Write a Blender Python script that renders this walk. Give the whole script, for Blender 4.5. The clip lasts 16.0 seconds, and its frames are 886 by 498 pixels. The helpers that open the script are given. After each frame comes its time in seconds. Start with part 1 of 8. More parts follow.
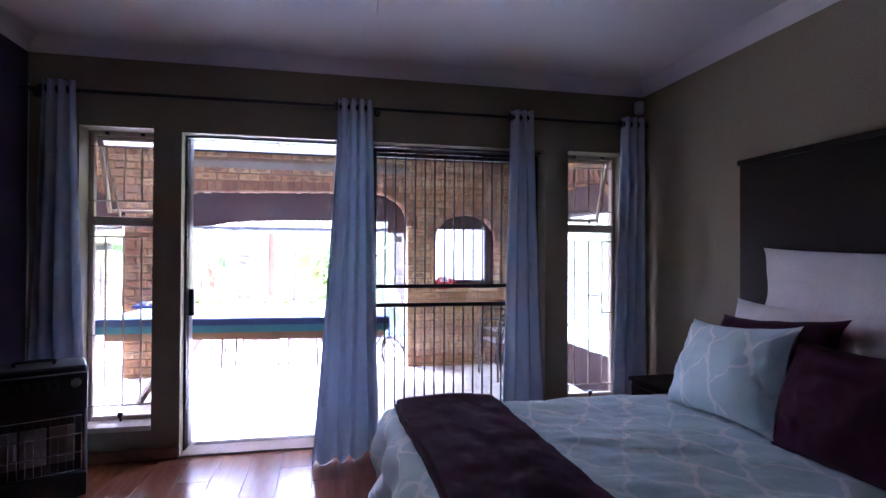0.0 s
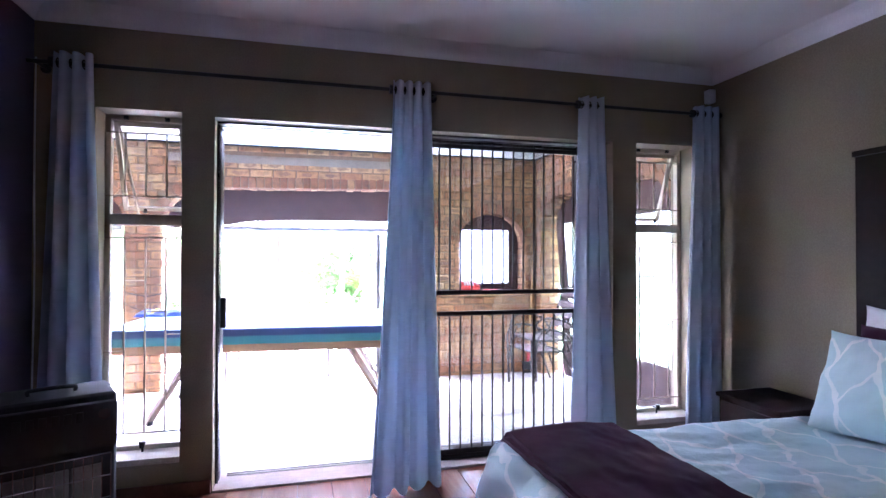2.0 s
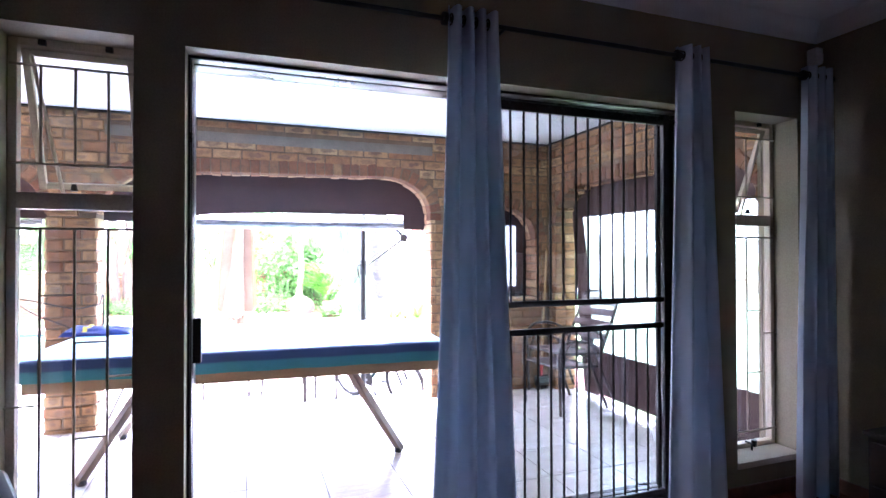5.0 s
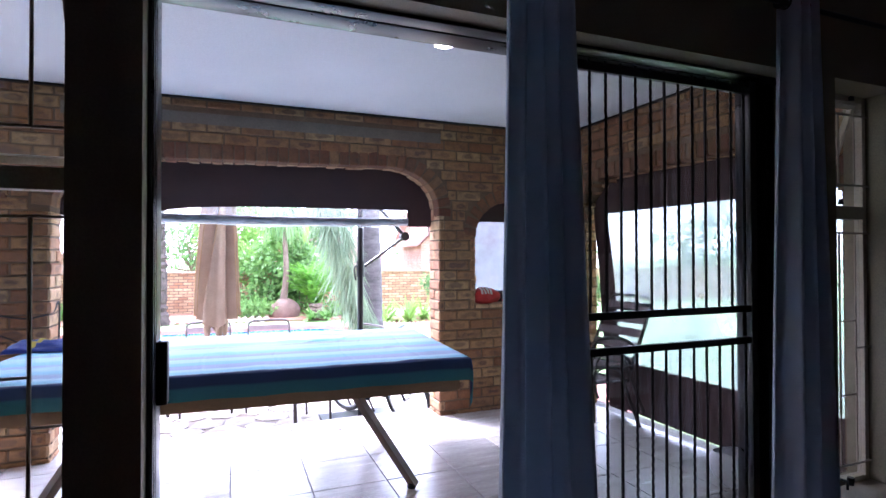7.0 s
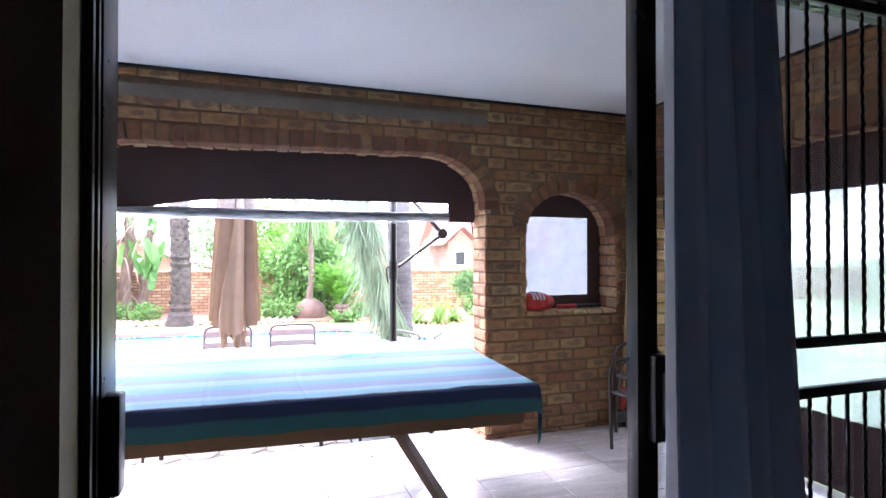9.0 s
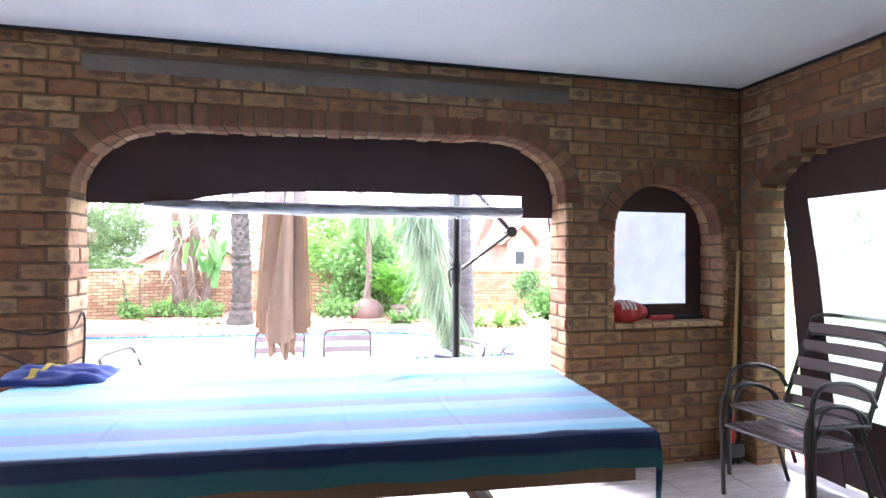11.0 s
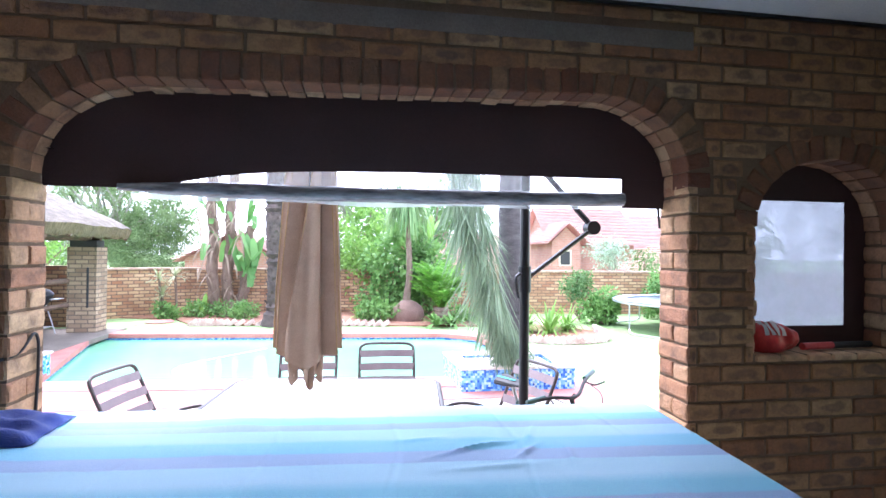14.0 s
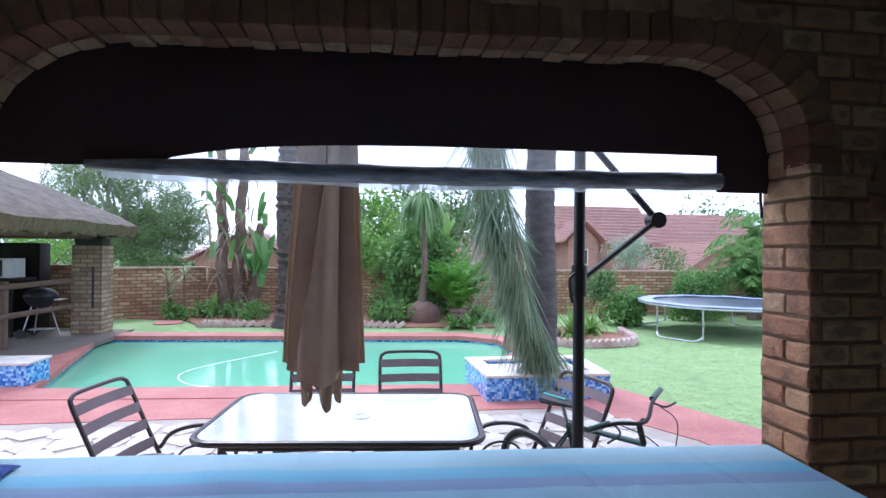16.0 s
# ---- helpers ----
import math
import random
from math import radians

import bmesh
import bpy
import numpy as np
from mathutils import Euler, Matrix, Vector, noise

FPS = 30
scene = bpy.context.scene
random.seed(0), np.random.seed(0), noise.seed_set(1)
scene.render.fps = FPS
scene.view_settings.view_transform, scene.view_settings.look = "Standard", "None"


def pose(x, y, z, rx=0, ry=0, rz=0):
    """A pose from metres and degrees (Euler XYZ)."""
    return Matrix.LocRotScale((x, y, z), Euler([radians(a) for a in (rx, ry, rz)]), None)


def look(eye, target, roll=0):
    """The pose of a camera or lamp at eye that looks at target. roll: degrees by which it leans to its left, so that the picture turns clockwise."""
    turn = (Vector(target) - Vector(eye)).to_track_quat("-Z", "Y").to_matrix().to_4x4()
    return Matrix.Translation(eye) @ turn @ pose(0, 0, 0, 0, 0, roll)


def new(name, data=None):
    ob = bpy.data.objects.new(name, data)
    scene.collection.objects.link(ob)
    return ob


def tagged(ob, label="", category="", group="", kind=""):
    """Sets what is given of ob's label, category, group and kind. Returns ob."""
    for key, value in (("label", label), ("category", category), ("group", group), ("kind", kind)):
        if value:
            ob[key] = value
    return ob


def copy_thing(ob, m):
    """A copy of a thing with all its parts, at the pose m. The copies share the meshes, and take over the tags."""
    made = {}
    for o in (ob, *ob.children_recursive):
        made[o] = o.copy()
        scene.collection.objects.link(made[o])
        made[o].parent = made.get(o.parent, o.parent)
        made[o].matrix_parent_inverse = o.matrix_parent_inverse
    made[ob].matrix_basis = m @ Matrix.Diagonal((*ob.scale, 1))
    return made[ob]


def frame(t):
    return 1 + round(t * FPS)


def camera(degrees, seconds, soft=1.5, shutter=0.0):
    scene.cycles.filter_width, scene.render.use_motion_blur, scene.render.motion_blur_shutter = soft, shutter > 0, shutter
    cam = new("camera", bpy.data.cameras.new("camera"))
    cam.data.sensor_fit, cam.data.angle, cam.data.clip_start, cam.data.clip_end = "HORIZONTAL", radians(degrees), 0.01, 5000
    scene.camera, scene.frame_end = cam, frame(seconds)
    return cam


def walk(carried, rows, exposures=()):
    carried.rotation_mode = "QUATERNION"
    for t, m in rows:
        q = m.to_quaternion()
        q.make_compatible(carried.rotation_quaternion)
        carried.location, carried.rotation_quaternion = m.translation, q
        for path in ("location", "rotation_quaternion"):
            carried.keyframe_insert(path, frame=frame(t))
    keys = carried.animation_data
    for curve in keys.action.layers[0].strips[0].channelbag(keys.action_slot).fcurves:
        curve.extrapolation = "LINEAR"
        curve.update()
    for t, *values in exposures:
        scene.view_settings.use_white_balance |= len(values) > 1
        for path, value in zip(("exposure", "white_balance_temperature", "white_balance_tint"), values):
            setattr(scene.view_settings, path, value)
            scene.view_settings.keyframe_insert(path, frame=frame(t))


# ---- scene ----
cam = camera(79.3, 16.0)
METRES, EYE, TILT, LEAN, TURN = 4.9, 1.29, 0.0, 0.0, -12.3
ROWS = [
    (0.0, 0.0, 0.0, 0.0, -0.0, 0.54, -0.27),
    (0.5, -0.0276, 0.0183, 0.0014, -0.5, 0.61, -0.19),
    (1.0, -0.057, 0.0355, 0.0023, -0.98, 0.66, -0.15),
    (1.5, -0.0813, 0.0548, 0.0005, -1.6, 0.7, -0.16),
    (2.0, -0.1052, 0.0824, 0.001, -2.23, 0.7, -0.12),
    (2.5, -0.1271, 0.11, -0.0002, -2.96, 0.71, -0.08),
    (3.0, -0.15, 0.1405, 0.0021, -3.93, 0.65, -0.0),
    (3.5, -0.1655, 0.1682, 0.0012, -5.1, 0.65, 0.05),
    (4.0, -0.1794, 0.2036, 0.0006, -6.14, 0.67, 0.07),
    (6.5, -0.2247, 0.3669, 0.0017, -9.1, 0.66, 0.15),
    (7.0, -0.2311, 0.3958, -0.0006, -9.4, 0.74, 0.14),
    (7.5, -0.2357, 0.428, -0.001, -9.38, 0.76, 0.07),
    (8.0, -0.2421, 0.4554, 0.0006, -9.1, 0.74, 0.07),
    (8.5, -0.246, 0.4878, 0.0008, -8.34, 0.68, 0.08),
    (9.0, -0.2452, 0.5198, 0.0006, -6.84, 0.64, -0.0),
    (9.5, -0.2452, 0.5476, -0.0001, -5.1, 0.6, -0.06),
    (12.0, -0.263, 0.6862, 0.0069, 1.09, 0.51, -0.45),
    (12.5, -0.2692, 0.7146, 0.0093, 1.72, 0.48, -0.54),
    (13.0, -0.2761, 0.741, 0.0112, 2.34, 0.42, -0.59),
    (13.5, -0.2813, 0.7739, 0.0092, 2.86, 0.43, -0.59),
    (14.0, -0.2836, 0.8062, 0.0059, 3.31, 0.39, -0.59),
    (14.5, -0.2912, 0.8329, 0.0047, 3.77, 0.36, -0.58),
    (15.0, -0.3023, 0.8602, 0.0046, 4.08, 0.34, -0.61),
    (15.5, -0.313, 0.8823, 0.0034, 4.25, 0.29, -0.53),
    (16.0, -0.3205, 0.9062, 0.0028, 4.41, 0.29, -0.55),
]
EXPOSURES = [(0.0, 5.3, 5250, 43), (1.0, 5.5, 5250, 40), (2.0, 6.15, 5200, 35), (3.0, 6.22, 5220, 34), (4.2, 5.8, 5250, 33), (6.3, 3.65, 5400, 27), (7.0, 3.2, 5400, 30), (8.0, 2.88, 5400, 30), (9.0, 3.3, 5700, 29), (9.7, 3.5, 5800, 28), (12.0, 3.48, 5750, 28), (13.0, 3.05, 5750, 26), (14.0, 2.5, 5500, 23), (14.5, 2.15, 5400, 22), (15.0, 1.57, 5250, 21), (16.0, 0.88, 5250, 21)]
walk(cam, [(t, pose(0, 0, EYE, TILT, LEAN, TURN) @ pose(METRES * x, METRES * y, METRES * z, 90 + pitch, roll, yaw)) for t, x, y, z, yaw, pitch, roll in ROWS], EXPOSURES)

# exposure follows the camera's own metering
# world and sun: bright, thin overcast
world = bpy.data.worlds.new("sky")
scene.world = world
world.use_nodes = True
wn = world.node_tree.nodes
sky = wn.new("ShaderNodeTexSky")
sky.sky_type, sky.sun_disc = "NISHITA", False
sky.sun_elevation, sky.sun_rotation = radians(58), radians(-35)
sky.air_density, sky.dust_density, sky.ozone_density = 1.0, 2.0, 1.0
veil = wn.new("ShaderNodeMix")          # thin white cloud over the clear sky
veil.data_type = "RGBA"
veil.inputs[0].default_value = 0.8
veil.inputs[7].default_value = (8.2, 8.6, 9.0, 1)
world.node_tree.links.new(sky.outputs[0], veil.inputs[6])
world.node_tree.links.new(veil.outputs[2], wn["Background"].inputs[0])
wn["Background"].inputs[1].default_value = 0.15
sun = new("sun", bpy.data.lights.new("sun", "SUN"))
sun.data.energy, sun.data.angle, sun.data.color = 1.2, radians(14), (1.0, 0.96, 0.9)
sun.matrix_basis = look((-6, 9, 17), (0, 0, 0))

# ---- materials ----


def nodes_of(name):
    m = bpy.data.materials.new(name)
    m.use_nodes = True
    return m, m.node_tree.nodes, m.node_tree.links, m.node_tree.nodes["Principled BSDF"]


def noise_node(n, k, vec, scale, detail=4, rough=0.6):
    t = n.new("ShaderNodeTexNoise")
    t.inputs["Scale"].default_value, t.inputs["Detail"].default_value, t.inputs["Roughness"].default_value = scale, detail, rough
    k.new(vec, t.inputs["Vector"])
    return t.outputs["Fac"]


def ramp(n, k, fac, stops):
    r = n.new("ShaderNodeValToRGB")
    e = r.color_ramp.elements
    while len(e) < len(stops):
        e.new(0.5)
    for el, (p, c) in zip(e, stops):
        el.position, el.color = p, (*c, 1)
    k.new(fac, r.inputs[0])
    return r.outputs[0]


def mixc(n, k, fac, a, b, mode="MIX"):
    x = n.new("ShaderNodeMix")
    x.data_type, x.blend_type = "RGBA", mode
    for s, v in ((x.inputs[0], fac), (x.inputs[6], a), (x.inputs[7], b)):
        if isinstance(v, (int, float)):
            s.default_value = v
        elif isinstance(v, tuple):
            s.default_value = (*v, 1)
        else:
            k.new(v, s)
    return x.outputs[2]


def surface(name, a, b, scale=4, rough=0.6, bump=0.0, fine=60, metal=0.0, vary=0.0, stretch=(1, 1, 1), sheen=0.0, dist=0.01):
    """Two tones mixed at two scales of noise, with fine relief; vary: change of tone from object to object."""
    m, n, k, p = nodes_of(name)
    geo = n.new("ShaderNodeNewGeometry")
    mp = n.new("ShaderNodeMapping")
    mp.inputs["Scale"].default_value = stretch
    k.new(geo.outputs["Position"], mp.inputs[0])
    v = mp.outputs[0]
    big, small = noise_node(n, k, v, scale), noise_node(n, k, v, fine, 3)
    col = mixc(n, k, ramp(n, k, big, [(0.3, (0, 0, 0)), (0.7, (1, 1, 1))]), a, b)
    col = mixc(n, k, 0.35, col, ramp(n, k, small, [(0.25, (0.25, 0.25, 0.25)), (0.75, (0.75, 0.75, 0.75))]), "OVERLAY")
    if vary:
        info = n.new("ShaderNodeObjectInfo")
        hs = n.new("ShaderNodeHueSaturation")
        mr = n.new("ShaderNodeMapRange")
        k.new(info.outputs["Random"], mr.inputs[0])
        mr.inputs[3].default_value, mr.inputs[4].default_value = 1 - vary, 1 + vary
        k.new(mr.outputs[0], hs.inputs["Value"])
        k.new(col, hs.inputs["Color"])
        col = hs.outputs[0]
    k.new(col, p.inputs["Base Color"])
    p.inputs["Metallic"].default_value = metal
    rr = n.new("ShaderNodeMapRange")
    k.new(big, rr.inputs[0])
    rr.inputs[3].default_value, rr.inputs[4].default_value = max(rough - 0.1, 0.02), min(rough + 0.1, 1)
    k.new(rr.outputs[0], p.inputs["Roughness"])
    if sheen:
        p.inputs["Sheen Weight"].default_value = sheen
    if bump:
        b_ = n.new("ShaderNodeBump")
        b_.inputs["Strength"].default_value, b_.inputs["Distance"].default_value = bump, dist
        k.new(small, b_.inputs["Height"])
        k.new(b_.outputs[0], p.inputs["Normal"])
    return m


def brick_material(name, island=False, stops=None, gain=1.0, smudge=True):
    """Flashed clay face brick: tone differs from brick to brick, with a dark smudge on the face of some."""
    m, n, k, p = nodes_of(name)
    geo = n.new("ShaderNodeNewGeometry")
    info = n.new("ShaderNodeObjectInfo")
    rnd = geo.outputs["Random Per Island"] if island else info.outputs["Random"]
    col = ramp(n, k, rnd, [(a, tuple(gain * x for x in c)) for a, c in (stops or [(0.0, (0.29, 0.125, 0.055)), (0.2, (0.40, 0.205, 0.085)), (0.4, (0.47, 0.280, 0.125)), (0.6, (0.33, 0.155, 0.070)), (0.8, (0.43, 0.240, 0.105)), (1.0, (0.52, 0.335, 0.160))])])
    pos = geo.outputs["Position"]
    n1, n2 = noise_node(n, k, pos, 11, 5), noise_node(n, k, pos, 90, 3)
    dark = ramp(n, k, n1, [(0.46, (0, 0, 0)), (0.74, (0.7, 0.7, 0.7))])
    col = mixc(n, k, dark, col, (0.085, 0.055, 0.04))
    if smudge and not island:
        tc = n.new("ShaderNodeTexCoord")
        sub = n.new("ShaderNodeVectorMath")
        sub.operation = "SUBTRACT"
        sub.inputs[1].default_value = (0.5, 0.5, 0.5)
        k.new(tc.outputs["Generated"], sub.inputs[0])
        sc = n.new("ShaderNodeVectorMath")
        sc.operation = "MULTIPLY"
        sc.inputs[1].default_value = (1.0, 0.0, 1.0)
        k.new(sub.outputs[0], sc.inputs[0])
        ln = n.new("ShaderNodeVectorMath")
        ln.operation = "LENGTH"
        k.new(sc.outputs[0], ln.inputs[0])
        wob = n.new("ShaderNodeMath")
        wob.operation = "MULTIPLY_ADD"
        wob.inputs[1].default_value = 0.95
        k.new(noise_node(n, k, pos, 10, 4), wob.inputs[0])
        k.new(ln.outputs["Value"], wob.inputs[2])
        ring = ramp(n, k, wob.outputs[0], [(0.45, (0.55, 0.55, 0.55)), (0.64, (0.8, 0.8, 0.8)), (0.80, (0.0, 0.0, 0.0))])
        some = ramp(n, k, info.outputs["Random"], [(0.10, (0.1, 0.1, 0.1)), (0.16, (0.8, 0.8, 0.8)), (0.34, (0.45, 0.45, 0.45)), (0.40, (0.95, 0.95, 0.95)), (0.56, (1, 1, 1)), (0.61, (0.15, 0.15, 0.15)), (0.70, (0.15, 0.15, 0.15)), (0.76, (0.85, 0.85, 0.85))])
        col = mixc(n, k, mixc(n, k, 1.0, ring, some, "MULTIPLY"), col, (0.10, 0.06, 0.045))
    col = mixc(n, k, 0.4, col, ramp(n, k, n2, [(0.25, (0.3, 0.3, 0.3)), (0.75, (0.72, 0.72, 0.72))]), "OVERLAY")
    k.new(col, p.inputs["Base Color"])
    p.inputs["Roughness"].default_value = 0.85
    b_ = n.new("ShaderNodeBump")
    b_.inputs["Strength"].default_value, b_.inputs["Distance"].default_value = 0.8, 0.01
    k.new(noise_node(n, k, pos, 42, 6, 0.72), b_.inputs["Height"])
    k.new(b_.outputs[0], p.inputs["Normal"])
    return m


def brickwork(name, c1, c2, mortar, w=0.24, h=0.085):
    """Far brickwork, laid along the object's own x and z."""
    m, n, k, p = nodes_of(name)
    tc = n.new("ShaderNodeTexCoord")
    sep, com = n.new("ShaderNodeSeparateXYZ"), n.new("ShaderNodeCombineXYZ")
    k.new(tc.outputs["Object"], sep.inputs[0])
    add = n.new("ShaderNodeMath")
    k.new(sep.outputs[0], add.inputs[0])
    k.new(sep.outputs[1], add.inputs[1])
    k.new(add.outputs[0], com.inputs[0])
    k.new(sep.outputs[2], com.inputs[1])
    t = n.new("ShaderNodeTexBrick")
    k.new(com.outputs[0], t.inputs["Vector"])
    for key, val in (("Scale", 1.0), ("Brick Width", w), ("Row Height", h), ("Mortar Size", 0.012), ("Mortar Smooth", 0.2), ("Bias", 0.0)):
        t.inputs[key].default_value = val
    t.inputs["Color1"].default_value, t.inputs["Color2"].default_value, t.inputs["Mortar"].default_value = (*c1, 1), (*c2, 1), (*mortar, 1)
    nz = noise_node(n, k, tc.outputs["Object"], 1.3, 5)
    col = mixc(n, k, ramp(n, k, nz, [(0.35, (0, 0, 0)), (0.75, (0.6, 0.6, 0.6))]), t.outputs["Color"], tuple(0.45 * x for x in c1))
    k.new(col, p.inputs["Base Color"])
    p.inputs["Roughness"].default_value = 0.9
    b_ = n.new("ShaderNodeBump")
    b_.inputs["Strength"].default_value, b_.inputs["Distance"].default_value, b_.invert = 0.6, 0.01, True
    k.new(t.outputs["Fac"], b_.inputs["Height"])
    k.new(b_.outputs[0], p.inputs["Normal"])
    return m


def clear(name, tint, gloss=0.9, haze=0.0, rough=0.02):
    """Thin clear sheet: lets light through, mirrors at a slant; haze scatters some of it."""
    m, n, k, p = nodes_of(name)
    n.remove(p)
    out = n["Material Output"]
    tr, gl, lw, mx = n.new("ShaderNodeBsdfTransparent"), n.new("ShaderNodeBsdfGlossy"), n.new("ShaderNodeLayerWeight"), n.new("ShaderNodeMixShader")
    tr.inputs[0].default_value = (*tint, 1)
    gl.inputs[0].default_value, gl.inputs["Roughness"].default_value = (gloss, gloss, gloss, 1), rough
    pw, ad = n.new("ShaderNodeMath"), n.new("ShaderNodeMath")
    pw.operation, ad.operation = "POWER", "MULTIPLY_ADD"
    pw.inputs[1].default_value, ad.inputs[1].default_value, ad.inputs[2].default_value = 4.5, 0.85, 0.035
    lw.inputs[0].default_value = 0.5
    k.new(lw.outputs["Facing"], pw.inputs[0])
    k.new(pw.outputs[0], ad.inputs[0])
    k.new(ad.outputs[0], mx.inputs[0])
    k.new(tr.outputs[0], mx.inputs[1])
    k.new(gl.outputs[0], mx.inputs[2])
    last = mx.outputs[0]
    if haze:
        df, m2 = n.new("ShaderNodeBsdfTranslucent"), n.new("ShaderNodeMixShader")
        df.inputs[0].default_value = (*(0.62 * c for c in tint), 1)
        geo = n.new("ShaderNodeNewGeometry")
        f = ramp(n, k, noise_node(n, k, geo.outputs["Position"], 2.2, 5), [(0.35, (haze * 0.6,) * 3), (0.65, (min(1, haze * 1.4),) * 3)])
        k.new(f, m2.inputs[0])
        k.new(last, m2.inputs[1])
        k.new(df.outputs[0], m2.inputs[2])
        last = m2.outputs[0]
    k.new(last, out.inputs[0])
    return m


def thin_cloth(m, colour, share):
    """Lets part of the light come through the cloth."""
    n, k = m.node_tree.nodes, m.node_tree.links
    tl, mx = n.new("ShaderNodeBsdfTranslucent"), n.new("ShaderNodeMixShader")
    tl.inputs[0].default_value, mx.inputs[0].default_value = (*colour, 1), share
    k.new(n["Principled BSDF"].outputs[0], mx.inputs[1])
    k.new(tl.outputs[0], mx.inputs[2])
    k.new(mx.outputs[0], n["Material Output"].inputs[0])
    return m


def glow(name, colour, strength):
    m, n, k, p = nodes_of(name)
    p.inputs["Emission Color"].default_value, p.inputs["Emission Strength"].default_value = (*colour, 1), strength
    return m


def leaf_material(name, dark, light, rough=0.5, shine=0.3):
    m, n, k, p = nodes_of(name)
    geo = n.new("ShaderNodeNewGeometry")
    col = ramp(n, k, geo.outputs["Random Per Island"], [(0.0, dark), (1.0, light)])
    col = mixc(n, k, 0.5, col, ramp(n, k, noise_node(n, k, geo.outputs["Position"], 1.4, 3), [(0.3, dark), (0.7, light)]))
    k.new(col, p.inputs["Base Color"])
    p.inputs["Roughness"].default_value = rough
    p.inputs["Specular IOR Level"].default_value = shine
    p.inputs["Transmission Weight"].default_value = 0.0
    tl, mx = n.new("ShaderNodeBsdfTranslucent"), n.new("ShaderNodeMixShader")
    k.new(col, tl.inputs[0])
    mx.inputs[0].default_value = 0.3
    k.new(p.outputs[0], mx.inputs[1])
    k.new(tl.outputs[0], mx.inputs[2])
    k.new(mx.outputs[0], n["Material Output"].inputs[0])
    return m


def stripes_material(name):
    """Beach towelling: broad soft stripes of blues and turquoise across the table's depth."""
    m, n, k, p = nodes_of(name)
    tc, sep = n.new("ShaderNodeTexCoord"), n.new("ShaderNodeSeparateXYZ")
    k.new(tc.outputs["UV"], sep.inputs[0])
    A, C, L = (0.18, 0.55, 0.74), (0.37, 0.66, 0.82), (0.26, 0.41, 0.65)
    col = ramp(n, k, sep.outputs[1], [(0.0, (0.035, 0.20, 0.22)), (0.038, (0.03, 0.17, 0.23)), (0.046, (0.012, 0.035, 0.13)), (0.092, (0.018, 0.05, 0.17)),
        (0.098, A), (0.13, A), (0.15, C), (0.172, C), (0.178, L), (0.240, L), (0.246, A), (0.29, A), (0.315, C), (0.365, C), (0.371, L), (0.418, L), (0.424, A), (0.47, A),
        (0.51, C), (0.579, C), (0.585, L), (0.638, L), (0.644, A), (0.70, A), (0.72, C), (0.775, C), (0.781, L), (0.818, L), (0.824, A), (0.866, A), (0.874, (0.33, 0.55, 0.63)), (1.0, (0.33, 0.55, 0.63))])
    geo = n.new("ShaderNodeNewGeometry")
    weave = noise_node(n, k, geo.outputs["Position"], 260, 2)
    col = mixc(n, k, 0.3, col, ramp(n, k, weave, [(0.3, (0.3, 0.3, 0.3)), (0.7, (0.7, 0.7, 0.7))]), "OVERLAY")
    k.new(col, p.inputs["Base Color"])
    p.inputs["Roughness"].default_value = 0.65
    p.inputs["Sheen Weight"].default_value = 0.2
    b_ = n.new("ShaderNodeBump")
    b_.inputs["Strength"].default_value, b_.inputs["Distance"].default_value = 0.25, 0.003
    k.new(weave, b_.inputs["Height"])
    k.new(b_.outputs[0], p.inputs["Normal"])
    return m


